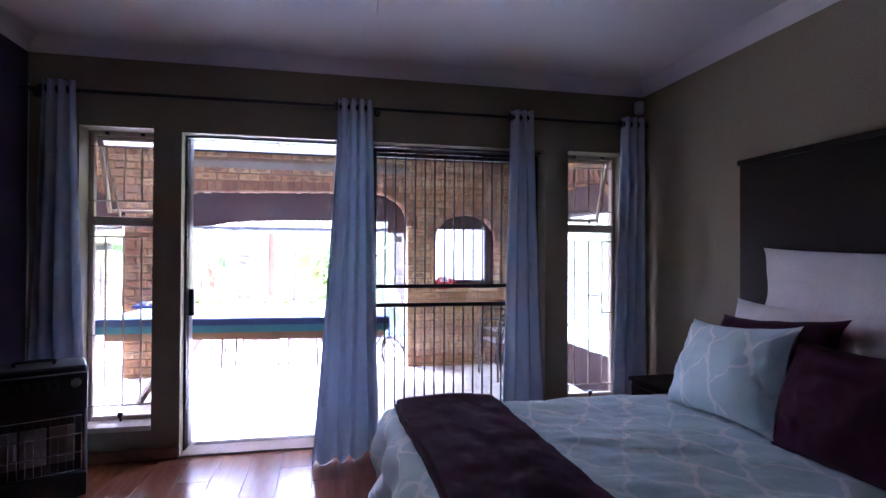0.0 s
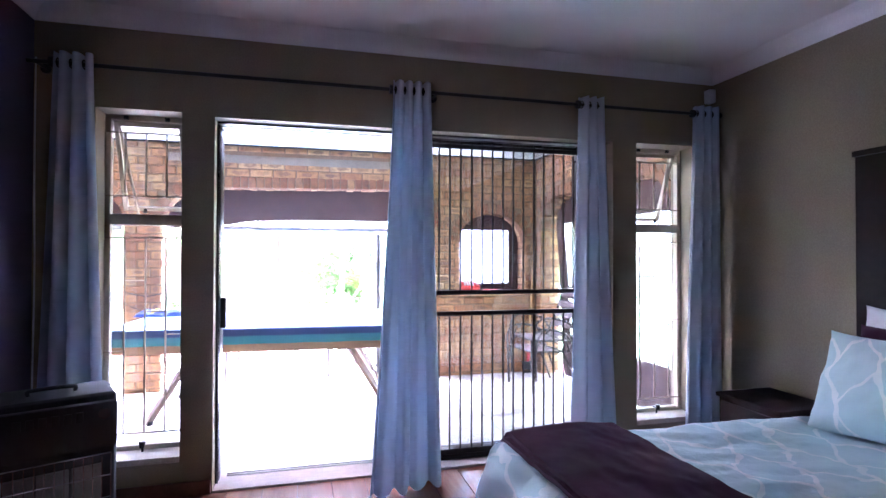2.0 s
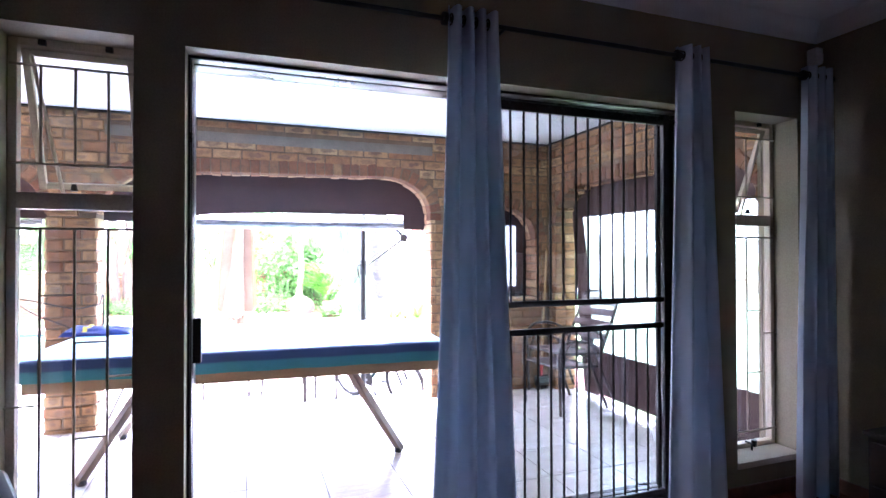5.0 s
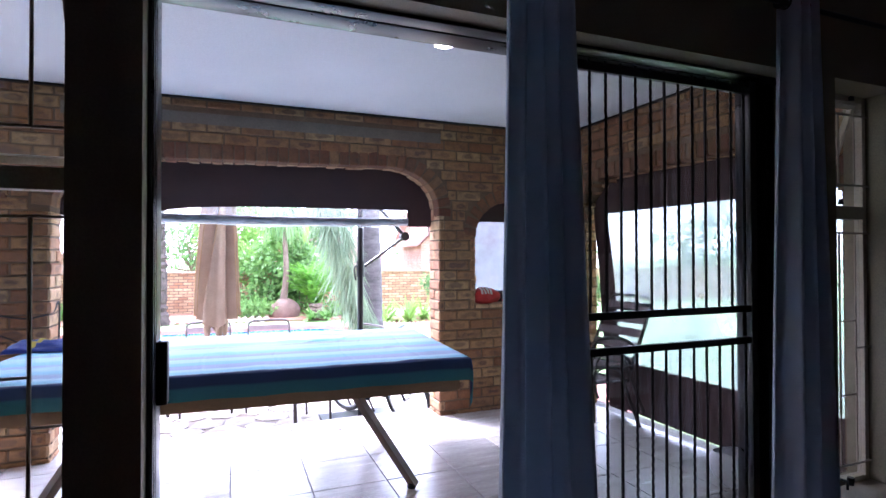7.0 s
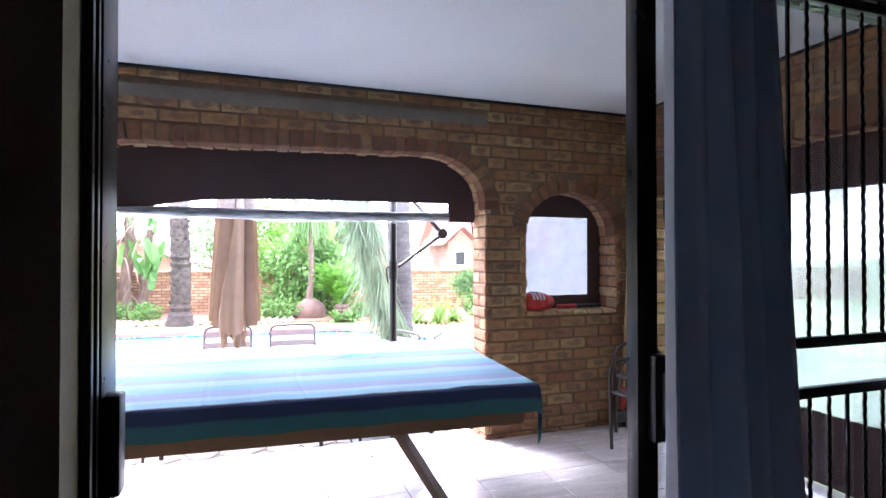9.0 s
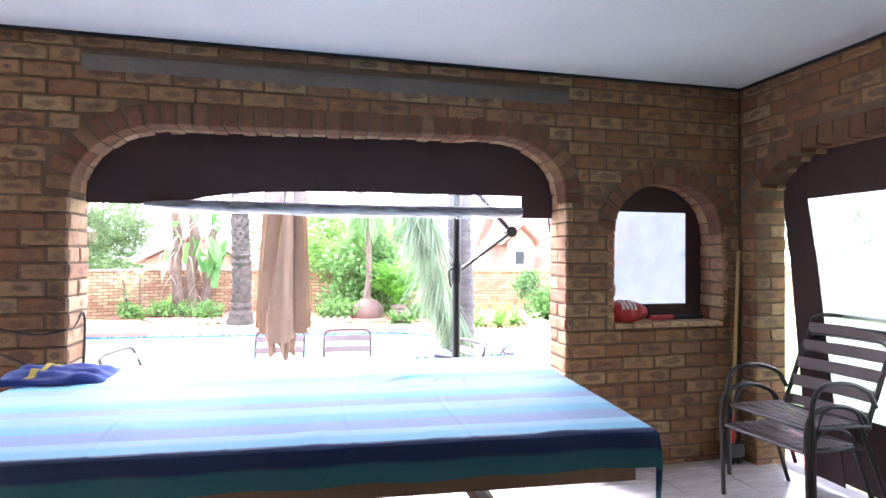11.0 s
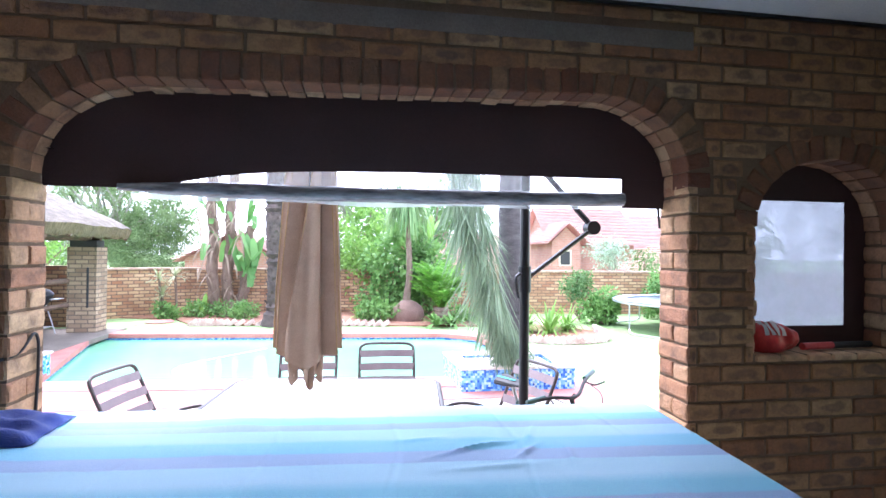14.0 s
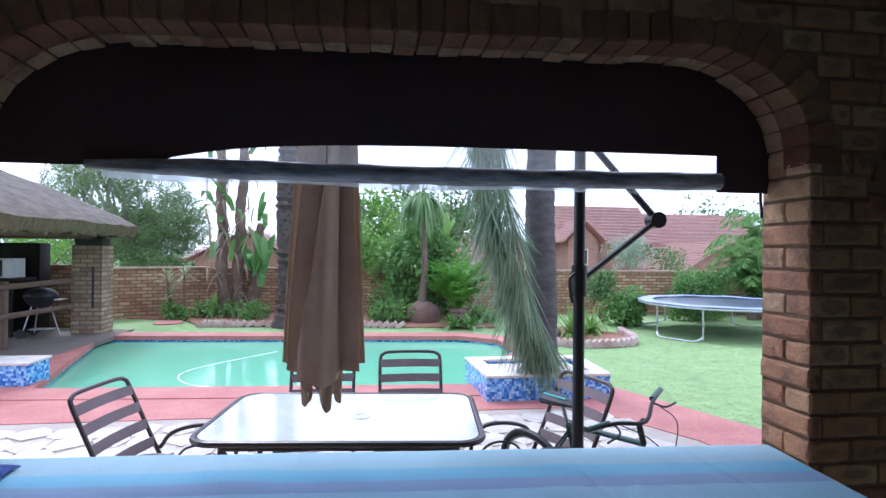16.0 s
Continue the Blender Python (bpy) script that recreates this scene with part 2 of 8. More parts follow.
def lattice_material(name):
    """Pale aqua cotton with a wavy off-white trellis print."""
    m, n, k, p = nodes_of(name)
    tc = n.new("ShaderNodeTexCoord")
    geo = n.new("ShaderNodeNewGeometry")
    lines = []
    mp = n.new("ShaderNodeMapping")
    k.new(tc.outputs["UV"], mp.inputs[0])
    sep = n.new("ShaderNodeSeparateXYZ")
    k.new(mp.outputs[0], sep.inputs[0])

    def math(op, a, b=None):
        x = n.new("ShaderNodeMath")
        x.operation = op
        for s, v in zip(x.inputs, (a, b)):
            if v is None:
                continue
            if isinstance(v, (int, float)):
                s.default_value = v
            else:
                k.new(v, s)
        return x.outputs[0]
    # two families of ogee lines, u = +-sin(v): a trellis
    u, v = math("MULTIPLY", sep.outputs[0], 1 / 0.22), math("MULTIPLY", sep.outputs[1], 6.2832 / 0.36)
    u = math("ADD", u, math("MULTIPLY", math("SUBTRACT", noise_node(n, k, geo.outputs["Position"], 5, 2), 0.5), 1.1))
    wave = math("MULTIPLY", math("SINE", v), 0.25)
    for sgn, off in ((1, 0.25), (-1, 0.75)):
        f = math("FRACT", math("ADD", math("ADD", u, math("MULTIPLY", wave, sgn)), off))
        lines.append(math("LESS_THAN", math("ABSOLUTE", math("SUBTRACT", f, 0.5)), 0.05))
    fac = math("MAXIMUM", *lines)
    nz = noise_node(n, k, geo.outputs["Position"], 3, 4)
    worn = ramp(n, k, noise_node(n, k, geo.outputs["Position"], 9, 3), [(0.3, (0.45, 0.45, 0.45)), (0.65, (0.9, 0.9, 0.9))])
    base = mixc(n, k, nz, (0.44, 0.62, 0.68), (0.52, 0.70, 0.74))
    col = mixc(n, k, math("MULTIPLY", fac, worn), base, (0.82, 0.86, 0.87))
    k.new(col, p.inputs["Base Color"])
    p.inputs["Roughness"].default_value = 0.75
    p.inputs["Sheen Weight"].default_value = 0.2
    b_ = n.new("ShaderNodeBump")
    b_.inputs["Strength"].default_value, b_.inputs["Distance"].default_value = 0.35, 0.02
    k.new(noise_node(n, k, geo.outputs["Position"], 14, 4), b_.inputs["Height"])
    k.new(b_.outputs[0], p.inputs["Normal"])
    return m


def mosaic_material(name):
    m, n, k, p = nodes_of(name)
    tc = n.new("ShaderNodeTexCoord")
    sep, com, add = n.new("ShaderNodeSeparateXYZ"), n.new("ShaderNodeCombineXYZ"), n.new("ShaderNodeMath")
    k.new(tc.outputs["Object"], sep.inputs[0])
    k.new(sep.outputs[0], add.inputs[0])
    k.new(sep.outputs[1], add.inputs[1])
    k.new(add.outputs[0], com.inputs[0])
    k.new(sep.outputs[2], com.inputs[1])
    vo = n.new("ShaderNodeTexWhiteNoise")
    sn = n.new("ShaderNodeVectorMath")
    sn.operation = "SNAP"
    sn.inputs[1].default_value = (0.028, 0.028, 1)
    k.new(com.outputs[0], sn.inputs[0])
    k.new(sn.outputs[0], vo.inputs["Vector"])
    col = ramp(n, k, vo.outputs["Value"], [(0.0, (0.02, 0.08, 0.36)), (0.4, (0.06, 0.22, 0.60)), (0.7, (0.22, 0.45, 0.72)), (1.0, (0.45, 0.62, 0.75))])
    k.new(col, p.inputs["Base Color"])
    p.inputs["Roughness"].default_value = 0.2
    return m


def water_material(name):
    m, n, k, p = nodes_of(name)
    geo = n.new("ShaderNodeNewGeometry")
    nz = noise_node(n, k, geo.outputs["Position"], 0.35, 3)
    k.new(mixc(n, k, nz, (0.15, 0.44, 0.26), (0.23, 0.53, 0.34)), p.inputs["Base Color"])
    p.inputs["Roughness"].default_value = 0.025
    p.inputs["IOR"].default_value = 1.33
    mp = n.new("ShaderNodeMapping")
    mp.inputs["Scale"].default_value = (1.0, 2.2, 1.0)
    k.new(geo.outputs["Position"], mp.inputs[0])
    b_ = n.new("ShaderNodeBump")
    b_.inputs["Strength"].default_value, b_.inputs["Distance"].default_value = 0.16, 0.02
    k.new(noise_node(n, k, mp.outputs[0], 4, 3), b_.inputs["Height"])
    k.new(b_.outputs[0], p.inputs["Normal"])
    return m


M_WALL = surface("olive wall paint", (0.235, 0.195, 0.125), (0.255, 0.21, 0.135), 2, 0.6, 0.15, 140, dist=0.003)
M_PURPLE = surface("purple wall paint", (0.075, 0.055, 0.115), (0.085, 0.06, 0.125), 2, 0.6, 0.15, 140, dist=0.003)
M_CEIL = surface("white ceiling paint", (0.74, 0.72, 0.74), (0.80, 0.78, 0.80), 1.5, 0.7, 0.1, 120, dist=0.003)
M_PCEIL = surface("patio ceiling paint", (0.59, 0.60, 0.61), (0.645, 0.655, 0.665), 1.2, 0.7, 0.1, 120, dist=0.003)
M_FLOORWOOD = surface("red laminate", (0.17, 0.055, 0.03), (0.26, 0.09, 0.05), 3, 0.2, 0.03, 30, vary=0.1, stretch=(9, 0.8, 1))
M_SKIRT = surface("red brown skirting", (0.13, 0.05, 0.03), (0.18, 0.07, 0.045), 5, 0.35, 0.05, 40)
M_TILE = surface("pale ceramic floor tile", (0.45, 0.425, 0.40), (0.60, 0.575, 0.545), 3.5, 0.24, 0.12, 35, vary=0.07, dist=0.004, stretch=(1, 5, 1))
M_BED = surface("pale mortar bed", (0.34, 0.285, 0.235), (0.42, 0.36, 0.30), 6, 0.9, 0.4, 60)
M_GROUT = surface("grey grout", (0.17, 0.16, 0.15), (0.22, 0.21, 0.195), 9, 0.9, 0.3, 90)
M_MORTAR = surface("sandy mortar", (0.130, 0.084, 0.048), (0.18, 0.120, 0.072), 7, 0.95, 0.6, 120)
M_LINTEL = surface("concrete lintel", (0.145, 0.12, 0.095), (0.19, 0.16, 0.13), 5, 0.85, 0.4, 110)
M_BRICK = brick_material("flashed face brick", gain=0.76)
# reveal and soffit brick: paler copy with the outdoor light in its colour
M_LITREVEAL = brick_material("daylit reveal brick", False, [(0.0, (0.30, 0.13, 0.07)), (0.3, (0.38, 0.20, 0.105)), (0.6, (0.44, 0.26, 0.14)), (1.0, (0.50, 0.34, 0.19))], gain=1.12, smudge=False)
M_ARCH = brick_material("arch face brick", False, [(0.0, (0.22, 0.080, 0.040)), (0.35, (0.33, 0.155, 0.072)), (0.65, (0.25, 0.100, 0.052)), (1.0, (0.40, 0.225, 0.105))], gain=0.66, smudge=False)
M_STEEL = surface("black painted steel", (0.012, 0.012, 0.014), (0.02, 0.02, 0.022), 20, 0.35, 0.05, 160, metal=0.2)
M_ALU = surface("bronze aluminium", (0.018, 0.016, 0.016), (0.028, 0.025, 0.024), 12, 0.3, 0.03, 160, metal=0.5)
M_WINFRAME = surface("cream painted steel window", (0.52, 0.44, 0.34), (0.58, 0.50, 0.39), 8, 0.45, 0.05, 120)
M_BAR = surface("cream painted bar", (0.36, 0.29, 0.22), (0.42, 0.345, 0.265), 12, 0.45, 0.05, 120)
M_SILL = surface("pinkish sill stone", (0.42, 0.33, 0.30), (0.50, 0.41, 0.37), 5, 0.6, 0.2, 60, stretch=(1, 5, 1))
M_GLASS = clear("window glass", (0.95, 0.96, 0.96))
M_PLASTIC = clear("hazy clear blind plastic", (0.80, 0.84, 0.86), 0.8, 0.5, 0.12)
M_STRIP = clear("clear blind strip", (0.93, 0.94, 0.95), 0.8, 0.14, 0.1)
M_MILKY = clear("milky blind plastic", (0.47, 0.49, 0.515), 0.8, 0.58, 0.12)
# pale streaks in the colour stand in for highlights along the roll
M_ROLL = surface("rolled plastic", (0.10, 0.10, 0.105), (0.46, 0.46, 0.47), 9, 0.16, 0.3, 40, stretch=(0.6, 3, 3))
M_CANVAS = surface("brown canvas", (0.050, 0.025, 0.023), (0.066, 0.034, 0.031), 4, 0.8, 0.25, 180, dist=0.003)
M_CURTAIN = thin_cloth(surface("blue grey curtain", (0.51, 0.535, 0.615), (0.56, 0.585, 0.66), 2, 0.75, 0.12, 300, sheen=0.2, dist=0.001), (0.54, 0.635, 0.74), 0.31)
M_BEDDING = lattice_material("aqua trellis cotton")
M_PLUM = surface("plum velvet throw", (0.032, 0.007, 0.020), (0.05, 0.012, 0.032), 6, 0.9, 0.2, 160, sheen=0.04, dist=0.004)
M_PLUM.node_tree.nodes["Principled BSDF"].inputs["Specular IOR Level"].default_value = 0.1
M_LINEN = surface("white pillow linen", (0.70, 0.68, 0.71), (0.78, 0.76, 0.78), 5, 0.8, 0.2, 90, dist=0.006)
M_DARKWOOD = surface("dark stained wood", (0.011, 0.007, 0.007), (0.020, 0.012, 0.011), 3, 0.6, 0.08, 40, stretch=(1, 8, 8))
M_DARKWOOD.node_tree.nodes["Principled BSDF"].inputs["Specular IOR Level"].default_value = 0.2
M_HEATER = surface("black heater enamel", (0.010, 0.010, 0.012), (0.017, 0.017, 0.02), 8, 0.5, 0.05, 120)
M_CHROME = surface("chrome", (0.5, 0.5, 0.52), (0.6, 0.6, 0.62), 9, 0.22, metal=1.0)
M_CERAMIC = surface("heater ceramic plate", (0.17, 0.16, 0.155), (0.22, 0.21, 0.20), 12, 0.8, 0.2, 200)
M_TOWEL = stripes_material("striped beach towelling")
M_NAVY = surface("royal blue towel", (0.015, 0.04, 0.26), (0.02, 0.065, 0.36), 7, 0.9, 0.6, 190, sheen=0.3)
M_YELLOW = surface("yellow towel band", (0.55, 0.40, 0.06), (0.62, 0.46, 0.09), 9, 0.9, 0.5, 180)
M_TABLEWOOD = surface("table apron wood", (0.28, 0.16, 0.075), (0.36, 0.21, 0.10), 3, 0.45, 0.1, 60, stretch=(1, 7, 7))
M_LEGMETAL = surface("brown painted table leg", (0.16, 0.105, 0.07), (0.21, 0.14, 0.095), 6, 0.4, 0.05, 120)
M_CHAIRMETAL = surface("dark bronze chair frame", (0.045, 0.035, 0.032), (0.065, 0.052, 0.047), 14, 0.35, 0.05, 140, metal=0.3)
M_STRAP = surface("brown chair strap", (0.17, 0.125, 0.125), (0.22, 0.165, 0.16), 9, 0.6, 0.1, 150)
M_UMB = surface("taupe parasol canvas", (0.39, 0.28, 0.205), (0.49, 0.365, 0.27), 5, 0.85, 0.3, 200, dist=0.003)
M_REDPAVE = surface("red brick paving", (0.36, 0.12, 0.10), (0.46, 0.19, 0.155), 2.5, 0.75, 0.4, 40)
M_STONE = surface("pale stone paver", (0.46, 0.40, 0.34), (0.66, 0.60, 0.53), 6, 0.7, 0.4, 40, vary=0.22)
M_GRASS = surface("lawn soil", (0.205, 0.315, 0.12), (0.265, 0.375, 0.15), 0.7, 0.9, 0.15, 6)
M_BLADE = leaf_material("grass blade", (0.24, 0.355, 0.14), (0.27, 0.385, 0.155), 0.95, 0.02)
M_WATER = water_material("green pool water")
M_MOSAIC = mosaic_material("blue glass mosaic")
M_GWALL = brickwork("garden wall brick", (0.31, 0.145, 0.075), (0.54, 0.37, 0.205), (0.14, 0.10, 0.07))
M_GCAP = surface("weathered coping brick", (0.24, 0.155, 0.105), (0.40, 0.29, 0.20), 6, 0.9, 0.4, 50)
M_PIER = brickwork("pier brick", (0.24, 0.16, 0.10), (0.44, 0.33, 0.215), (0.14, 0.11, 0.08))
M_HOUSEBRICK = brickwork("house brick", (0.36, 0.17, 0.12), (0.43, 0.22, 0.16), (0.36, 0.27, 0.22))
M_ROOF = surface("terracotta roof tile", (0.44, 0.25, 0.21), (0.52, 0.32, 0.275), 3, 0.8, 0.3, 30)
M_STRAW = surface("straw thatch edge", (0.10, 0.076, 0.034), (0.235, 0.185, 0.09), 5, 0.95, 1.0, 60, stretch=(4, 4, 1), dist=0.03)
M_EDGING = surface("weathered edging brick", (0.30, 0.17, 0.14), (0.55, 0.46, 0.41), 5, 0.85, 0.5, 40)
M_THATCH = surface("grey thatch", (0.10, 0.08, 0.06), (0.22, 0.18, 0.135), 4, 0.95, 1.0, 60, stretch=(1, 1, 4), dist=0.03)
M_POLE = surface("weathered gum pole", (0.09, 0.055, 0.038), (0.17, 0.11, 0.075), 4, 0.8, 0.5, 50, stretch=(6, 1, 1))
M_BARK = surface("grey palm bark", (0.065, 0.058, 0.06), (0.14, 0.125, 0.125), 5, 0.95, 0.9, 40, stretch=(1, 1, 3), dist=0.03)
M_TRUNK = surface("brown bark", (0.13, 0.085, 0.06), (0.24, 0.17, 0.13), 6, 0.95, 0.9, 40, stretch=(3, 3, 0.8), dist=0.03)
M_PALMBARK = surface("rough palm bark", (0.04, 0.03, 0.026), (0.11, 0.082, 0.07), 7, 0.95, 0.9, 45, dist=0.03)
M_SOIL = surface("red garden soil", (0.20, 0.09, 0.055), (0.30, 0.15, 0.09), 3, 0.95, 0.8, 30)
M_LEAF = leaf_material("shrub leaf", (0.065, 0.16, 0.04), (0.24, 0.41, 0.115))
M_LEAFB = leaf_material("bright leaf", (0.10, 0.23, 0.04), (0.26, 0.42, 0.09))
M_LEAFD = leaf_material("dark tree leaf", (0.05, 0.12, 0.038), (0.18, 0.29, 0.095))
M_BANANA = leaf_material("paddle leaf", (0.07, 0.19, 0.05), (0.19, 0.35, 0.10))
M_THORN = leaf_material("feathery olive leaf", (0.10, 0.165, 0.06), (0.25, 0.335, 0.145))
M_FROND = leaf_material("grey green frond", (0.06, 0.105, 0.06), (0.31, 0.40, 0.25))
M_PONY = leaf_material("ponytail leaf", (0.075, 0.165, 0.055), (0.34, 0.47, 0.20))
M_PALE = leaf_material("silvery leaf", (0.22, 0.29, 0.20), (0.42, 0.49, 0.38))
M_YUCCA = leaf_material("pale yucca leaf", (0.22, 0.26, 0.12), (0.44, 0.46, 0.27))
M_RED = surface("red plastic bag", (0.45, 0.02, 0.02), (0.60, 0.05, 0.04), 14, 0.4, 0.2, 60)
M_WHITE = surface("white plastic", (0.66, 0.66, 0.66), (0.74, 0.74, 0.74), 9, 0.4)
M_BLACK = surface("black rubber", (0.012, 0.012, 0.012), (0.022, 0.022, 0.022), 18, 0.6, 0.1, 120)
M_LAMP = glow("downlight", (1.0, 0.93, 0.82), 14)
M_TGLASS = surface("frosted table glass", (0.50, 0.53, 0.54), (0.58, 0.61, 0.62), 3, 0.08)
M_TGLASS.node_tree.nodes["Principled BSDF"].inputs["IOR"].default_value = 1.75
M_JACKETBLUE = surface("trampoline blue pad", (0.22, 0.27, 0.42), (0.30, 0.35, 0.50), 6, 0.5, 0.1, 80)
M_JUMP = surface("woven trampoline mat", (0.05, 0.06, 0.085), (0.08, 0.095, 0.125), 5, 0.35, 0.1, 150)
M_GALV = surface("galvanised steel", (0.42, 0.43, 0.44), (0.52, 0.53, 0.54), 9, 0.4, metal=0.7)
M_TEAL = surface("teal plastic", (0.02, 0.28, 0.28), (0.04, 0.36, 0.35), 6, 0.4)
M_BROOM = surface("bamboo handle", (0.36, 0.24, 0.10), (0.46, 0.32, 0.15), 8, 0.55)

# ---- building helpers ----


def box(bm, x0, x1, y0, y1, z0, z1, bevel=0.0, seg=2):
    vs = [bm.verts.new((x, y, z)) for z in (z0, z1) for y in (y0, y1) for x in (x0, x1)]
    fs = [bm.faces.new([vs[i] for i in f]) for f in ((0, 2, 3, 1), (4, 5, 7, 6), (0, 1, 5, 4), (2, 6, 7, 3), (0, 4, 6, 2), (1, 3, 7, 5))]
    if bevel:
        bmesh.ops.bevel(bm, geom=list({e for f in fs for e in f.edges}), offset=bevel, segments=seg, affect="EDGES", profile=0.6)
    return bm


def slab(*a, **kw):
    return box(bmesh.new(), *a, **kw)


def tube(bm, pts, r, n=8, cap=True, squash=None):
    """A round bar along the points; r may be a list of radii."""
    pts = [Vector(p) for p in pts]
    rad = r if isinstance(r, (list, tuple)) else [r] * len(pts)
    rings, side = [], None
    for i, p in enumerate(pts):
        d = (pts[min(i + 1, len(pts) - 1)] - pts[max(i - 1, 0)]).normalized()
        if side is None:
            side = d.cross(Vector((0, 0, 1)) if abs(d.z) < 0.9 else Vector((1, 0, 0))).normalized()
        side = (side - d * side.dot(d)).normalized()
        up = side.cross(d)
        rings.append([bm.verts.new(p + (side * math.cos(a) + up * math.sin(a)) * rad[i]) for a in (2 * math.pi * j / n for j in range(n))])
    for a, b in zip(rings, rings[1:]):
        for j in range(n):
            bm.faces.new((a[j], a[(j + 1) % n], b[(j + 1) % n], b[j]))
    if cap:
        bm.faces.new(rings[0][::-1])
        bm.faces.new(rings[-1])
    return bm


def bar(pts, r, n=8):
    return tube(bmesh.new(), pts, r, n)


def curve_pts(pts, steps=6):
    """Points of a smooth line through pts."""
    p = [Vector(q) for q in pts]
    p = [2 * p[0] - p[1]] + p + [2 * p[-1] - p[-2]]
    out = []
    for i in range(1, len(p) - 2):
        for s in range(steps):
            t = s / steps
            out.append(0.5 * ((2 * p[i]) + (p[i + 1] - p[i - 1]) * t + (2 * p[i - 1] - 5 * p[i] + 4 * p[i + 1] - p[i + 2]) * t * t + (3 * p[i] - p[i - 1] - 3 * p[i + 1] + p[i + 2]) * t ** 3))
    return out + [p[-2]]


def sheet(fn, nu, nv, thick=0.0, uv=None):
    """A surface fn(u, v) over the unit square, with uv per metre if given."""
    bm = bmesh.new()
    g = [[bm.verts.new(fn(i / nu, j / nv)) for j in range(nv + 1)] for i in range(nu + 1)]
    lay = bm.loops.layers.uv.new("uv") if uv else None
    for i in range(nu):
        for j in range(nv):
            f = bm.faces.new((g[i][j], g[i + 1][j], g[i + 1][j + 1], g[i][j + 1]))
            if uv:
                for lp, (a, b) in zip(f.loops, ((i, j), (i + 1, j), (i + 1, j + 1), (i, j + 1))):
                    lp[lay].uv = uv(a / nu, b / nv)
    if thick:
        # a second skin set back along the normals, joined round the edge
        bm.normal_update()
        h = [[bm.verts.new(v.co - v.normal * thick) for v in col] for col in g]
        for i in range(nu):
            for j in range(nv):
                bm.faces.new((h[i][j], h[i][j + 1], h[i + 1][j + 1], h[i + 1][j]))
        for i in range(nu):
            bm.faces.new((g[i][0], h[i][0], h[i + 1][0], g[i + 1][0]))
            bm.faces.new((g[i][nv], g[i + 1][nv], h[i + 1][nv], h[i][nv]))
        for j in range(nv):
            bm.faces.new((g[0][j], g[0][j + 1], h[0][j + 1], h[0][j]))
            bm.faces.new((g[nu][j], h[nu][j], h[nu][j + 1], g[nu][j + 1]))
    return bm


def lathe(bm, profile, c=(0, 0, 0), n=20):
    """Turned body: (radius, height) pairs about the upright through c."""
    rings = [[bm.verts.new((c[0] + r * math.cos(2 * math.pi * j / n), c[1] + r * math.sin(2 * math.pi * j / n), c[2] + z)) for j in range(n)] for r, z in profile]
    for a, b in zip(rings, rings[1:]):
        for j in range(n):
            bm.faces.new((a[j], a[(j + 1) % n], b[(j + 1) % n], b[j]))
    bm.faces.new(rings[0][::-1])
    bm.faces.new(rings[-1])
    return bm


def link_mesh(name, bm, material, smooth=True):
    me = bpy.data.meshes.new(name)
    bm.to_mesh(me)
    bm.free()
    me.materials.append(material)
    if smooth:
        me.shade_smooth()
        me.set_sharp_from_angle(angle=0.6)
    return me


def thing(name, label, category, at=(0, 0, 0), group="", kind=""):
    ob = new(name)
    ob.empty_display_size = 0.1
    ob.matrix_basis = Matrix.Translation(at)
    return tagged(ob, label, category, group, kind)


def part(name, bm, material, parent, label="", smooth=True):
    """Links a bmesh, made in world coordinates, as one mesh under a thing or a part."""
    ob = new(name, link_mesh(name, bm, material, smooth))
    ob.parent = parent
    if parent.parent is None:
        ob.matrix_parent_inverse = parent.matrix_basis.inverted()
    if label:
        ob["label"] = label
    return ob


def solid(name, bm, material, label="", category="", kind="", group="", smooth=True):
    return tagged(new(name, link_mesh(name, bm, material, smooth)), label, category, group, kind)


# ---- bedroom shell ----
XL, XR, YB, WI, WO, CEIL = -1.755, 2.352, -2.6, 3.65, 3.903, 2.575
PF, PC, AI, AO, PX = -0.065, 2.435, 6.36, 6.60, 2.233   # patio floor, ceiling, arch wall faces, side wall
G = -0.38                                               # garden level


def wall_with_holes(bm, x0, x1, y0, y1, z0, z1, holes):
    """A wall along x; holes: (x0, x1, z0, z1), in order."""
    x = x0
    for a, b, c, d in holes:
        box(bm, x, a, y0, y1, z0, z1)
        if c > z0:
            box(bm, a, b, y0, y1, z0, c)
        box(bm, a, b, y0, y1, d, z1)
        x = b
    box(bm, x, x1, y0, y1, z0, z1)
    return bm


LW, DOOR, RW = (-1.478, -1.062, 0.215, 2.068), (-0.898, 1.56, PF, 2.052), (1.738, 2.202, 0.195, 2.055)
facade = solid("wall_north", wall_with_holes(bmesh.new(), XL - 0.15, XR + 0.15, WI, WO, PF - 0.3, CEIL + 0.1, [LW, DOOR, RW]), M_WALL, "olive painted plaster wall with tall windows and a wide sliding door", "wall", "structure")
solid("wall_west", slab(XL - 0.15, XL, YB, WI, -0.3, CEIL + 0.1), M_PURPLE, "dark purple painted plaster bedroom wall", "wall", "structure")
solid("wall_east", slab(XR, XR + 0.15, YB, WI, -0.3, CEIL + 0.1), M_WALL, "olive painted plaster wall behind the bed", "wall", "structure")
solid("wall_south", slab(XL - 0.15, XR + 0.15, YB - 0.15, YB, -0.3, CEIL + 0.1), M_WALL, "olive painted plaster back wall", "wall", "structure")
solid("ceiling", slab(XL, XR, YB, WI, CEIL, CEIL + 0.1), M_CEIL, "white painted bedroom ceiling", "ceiling", "structure")


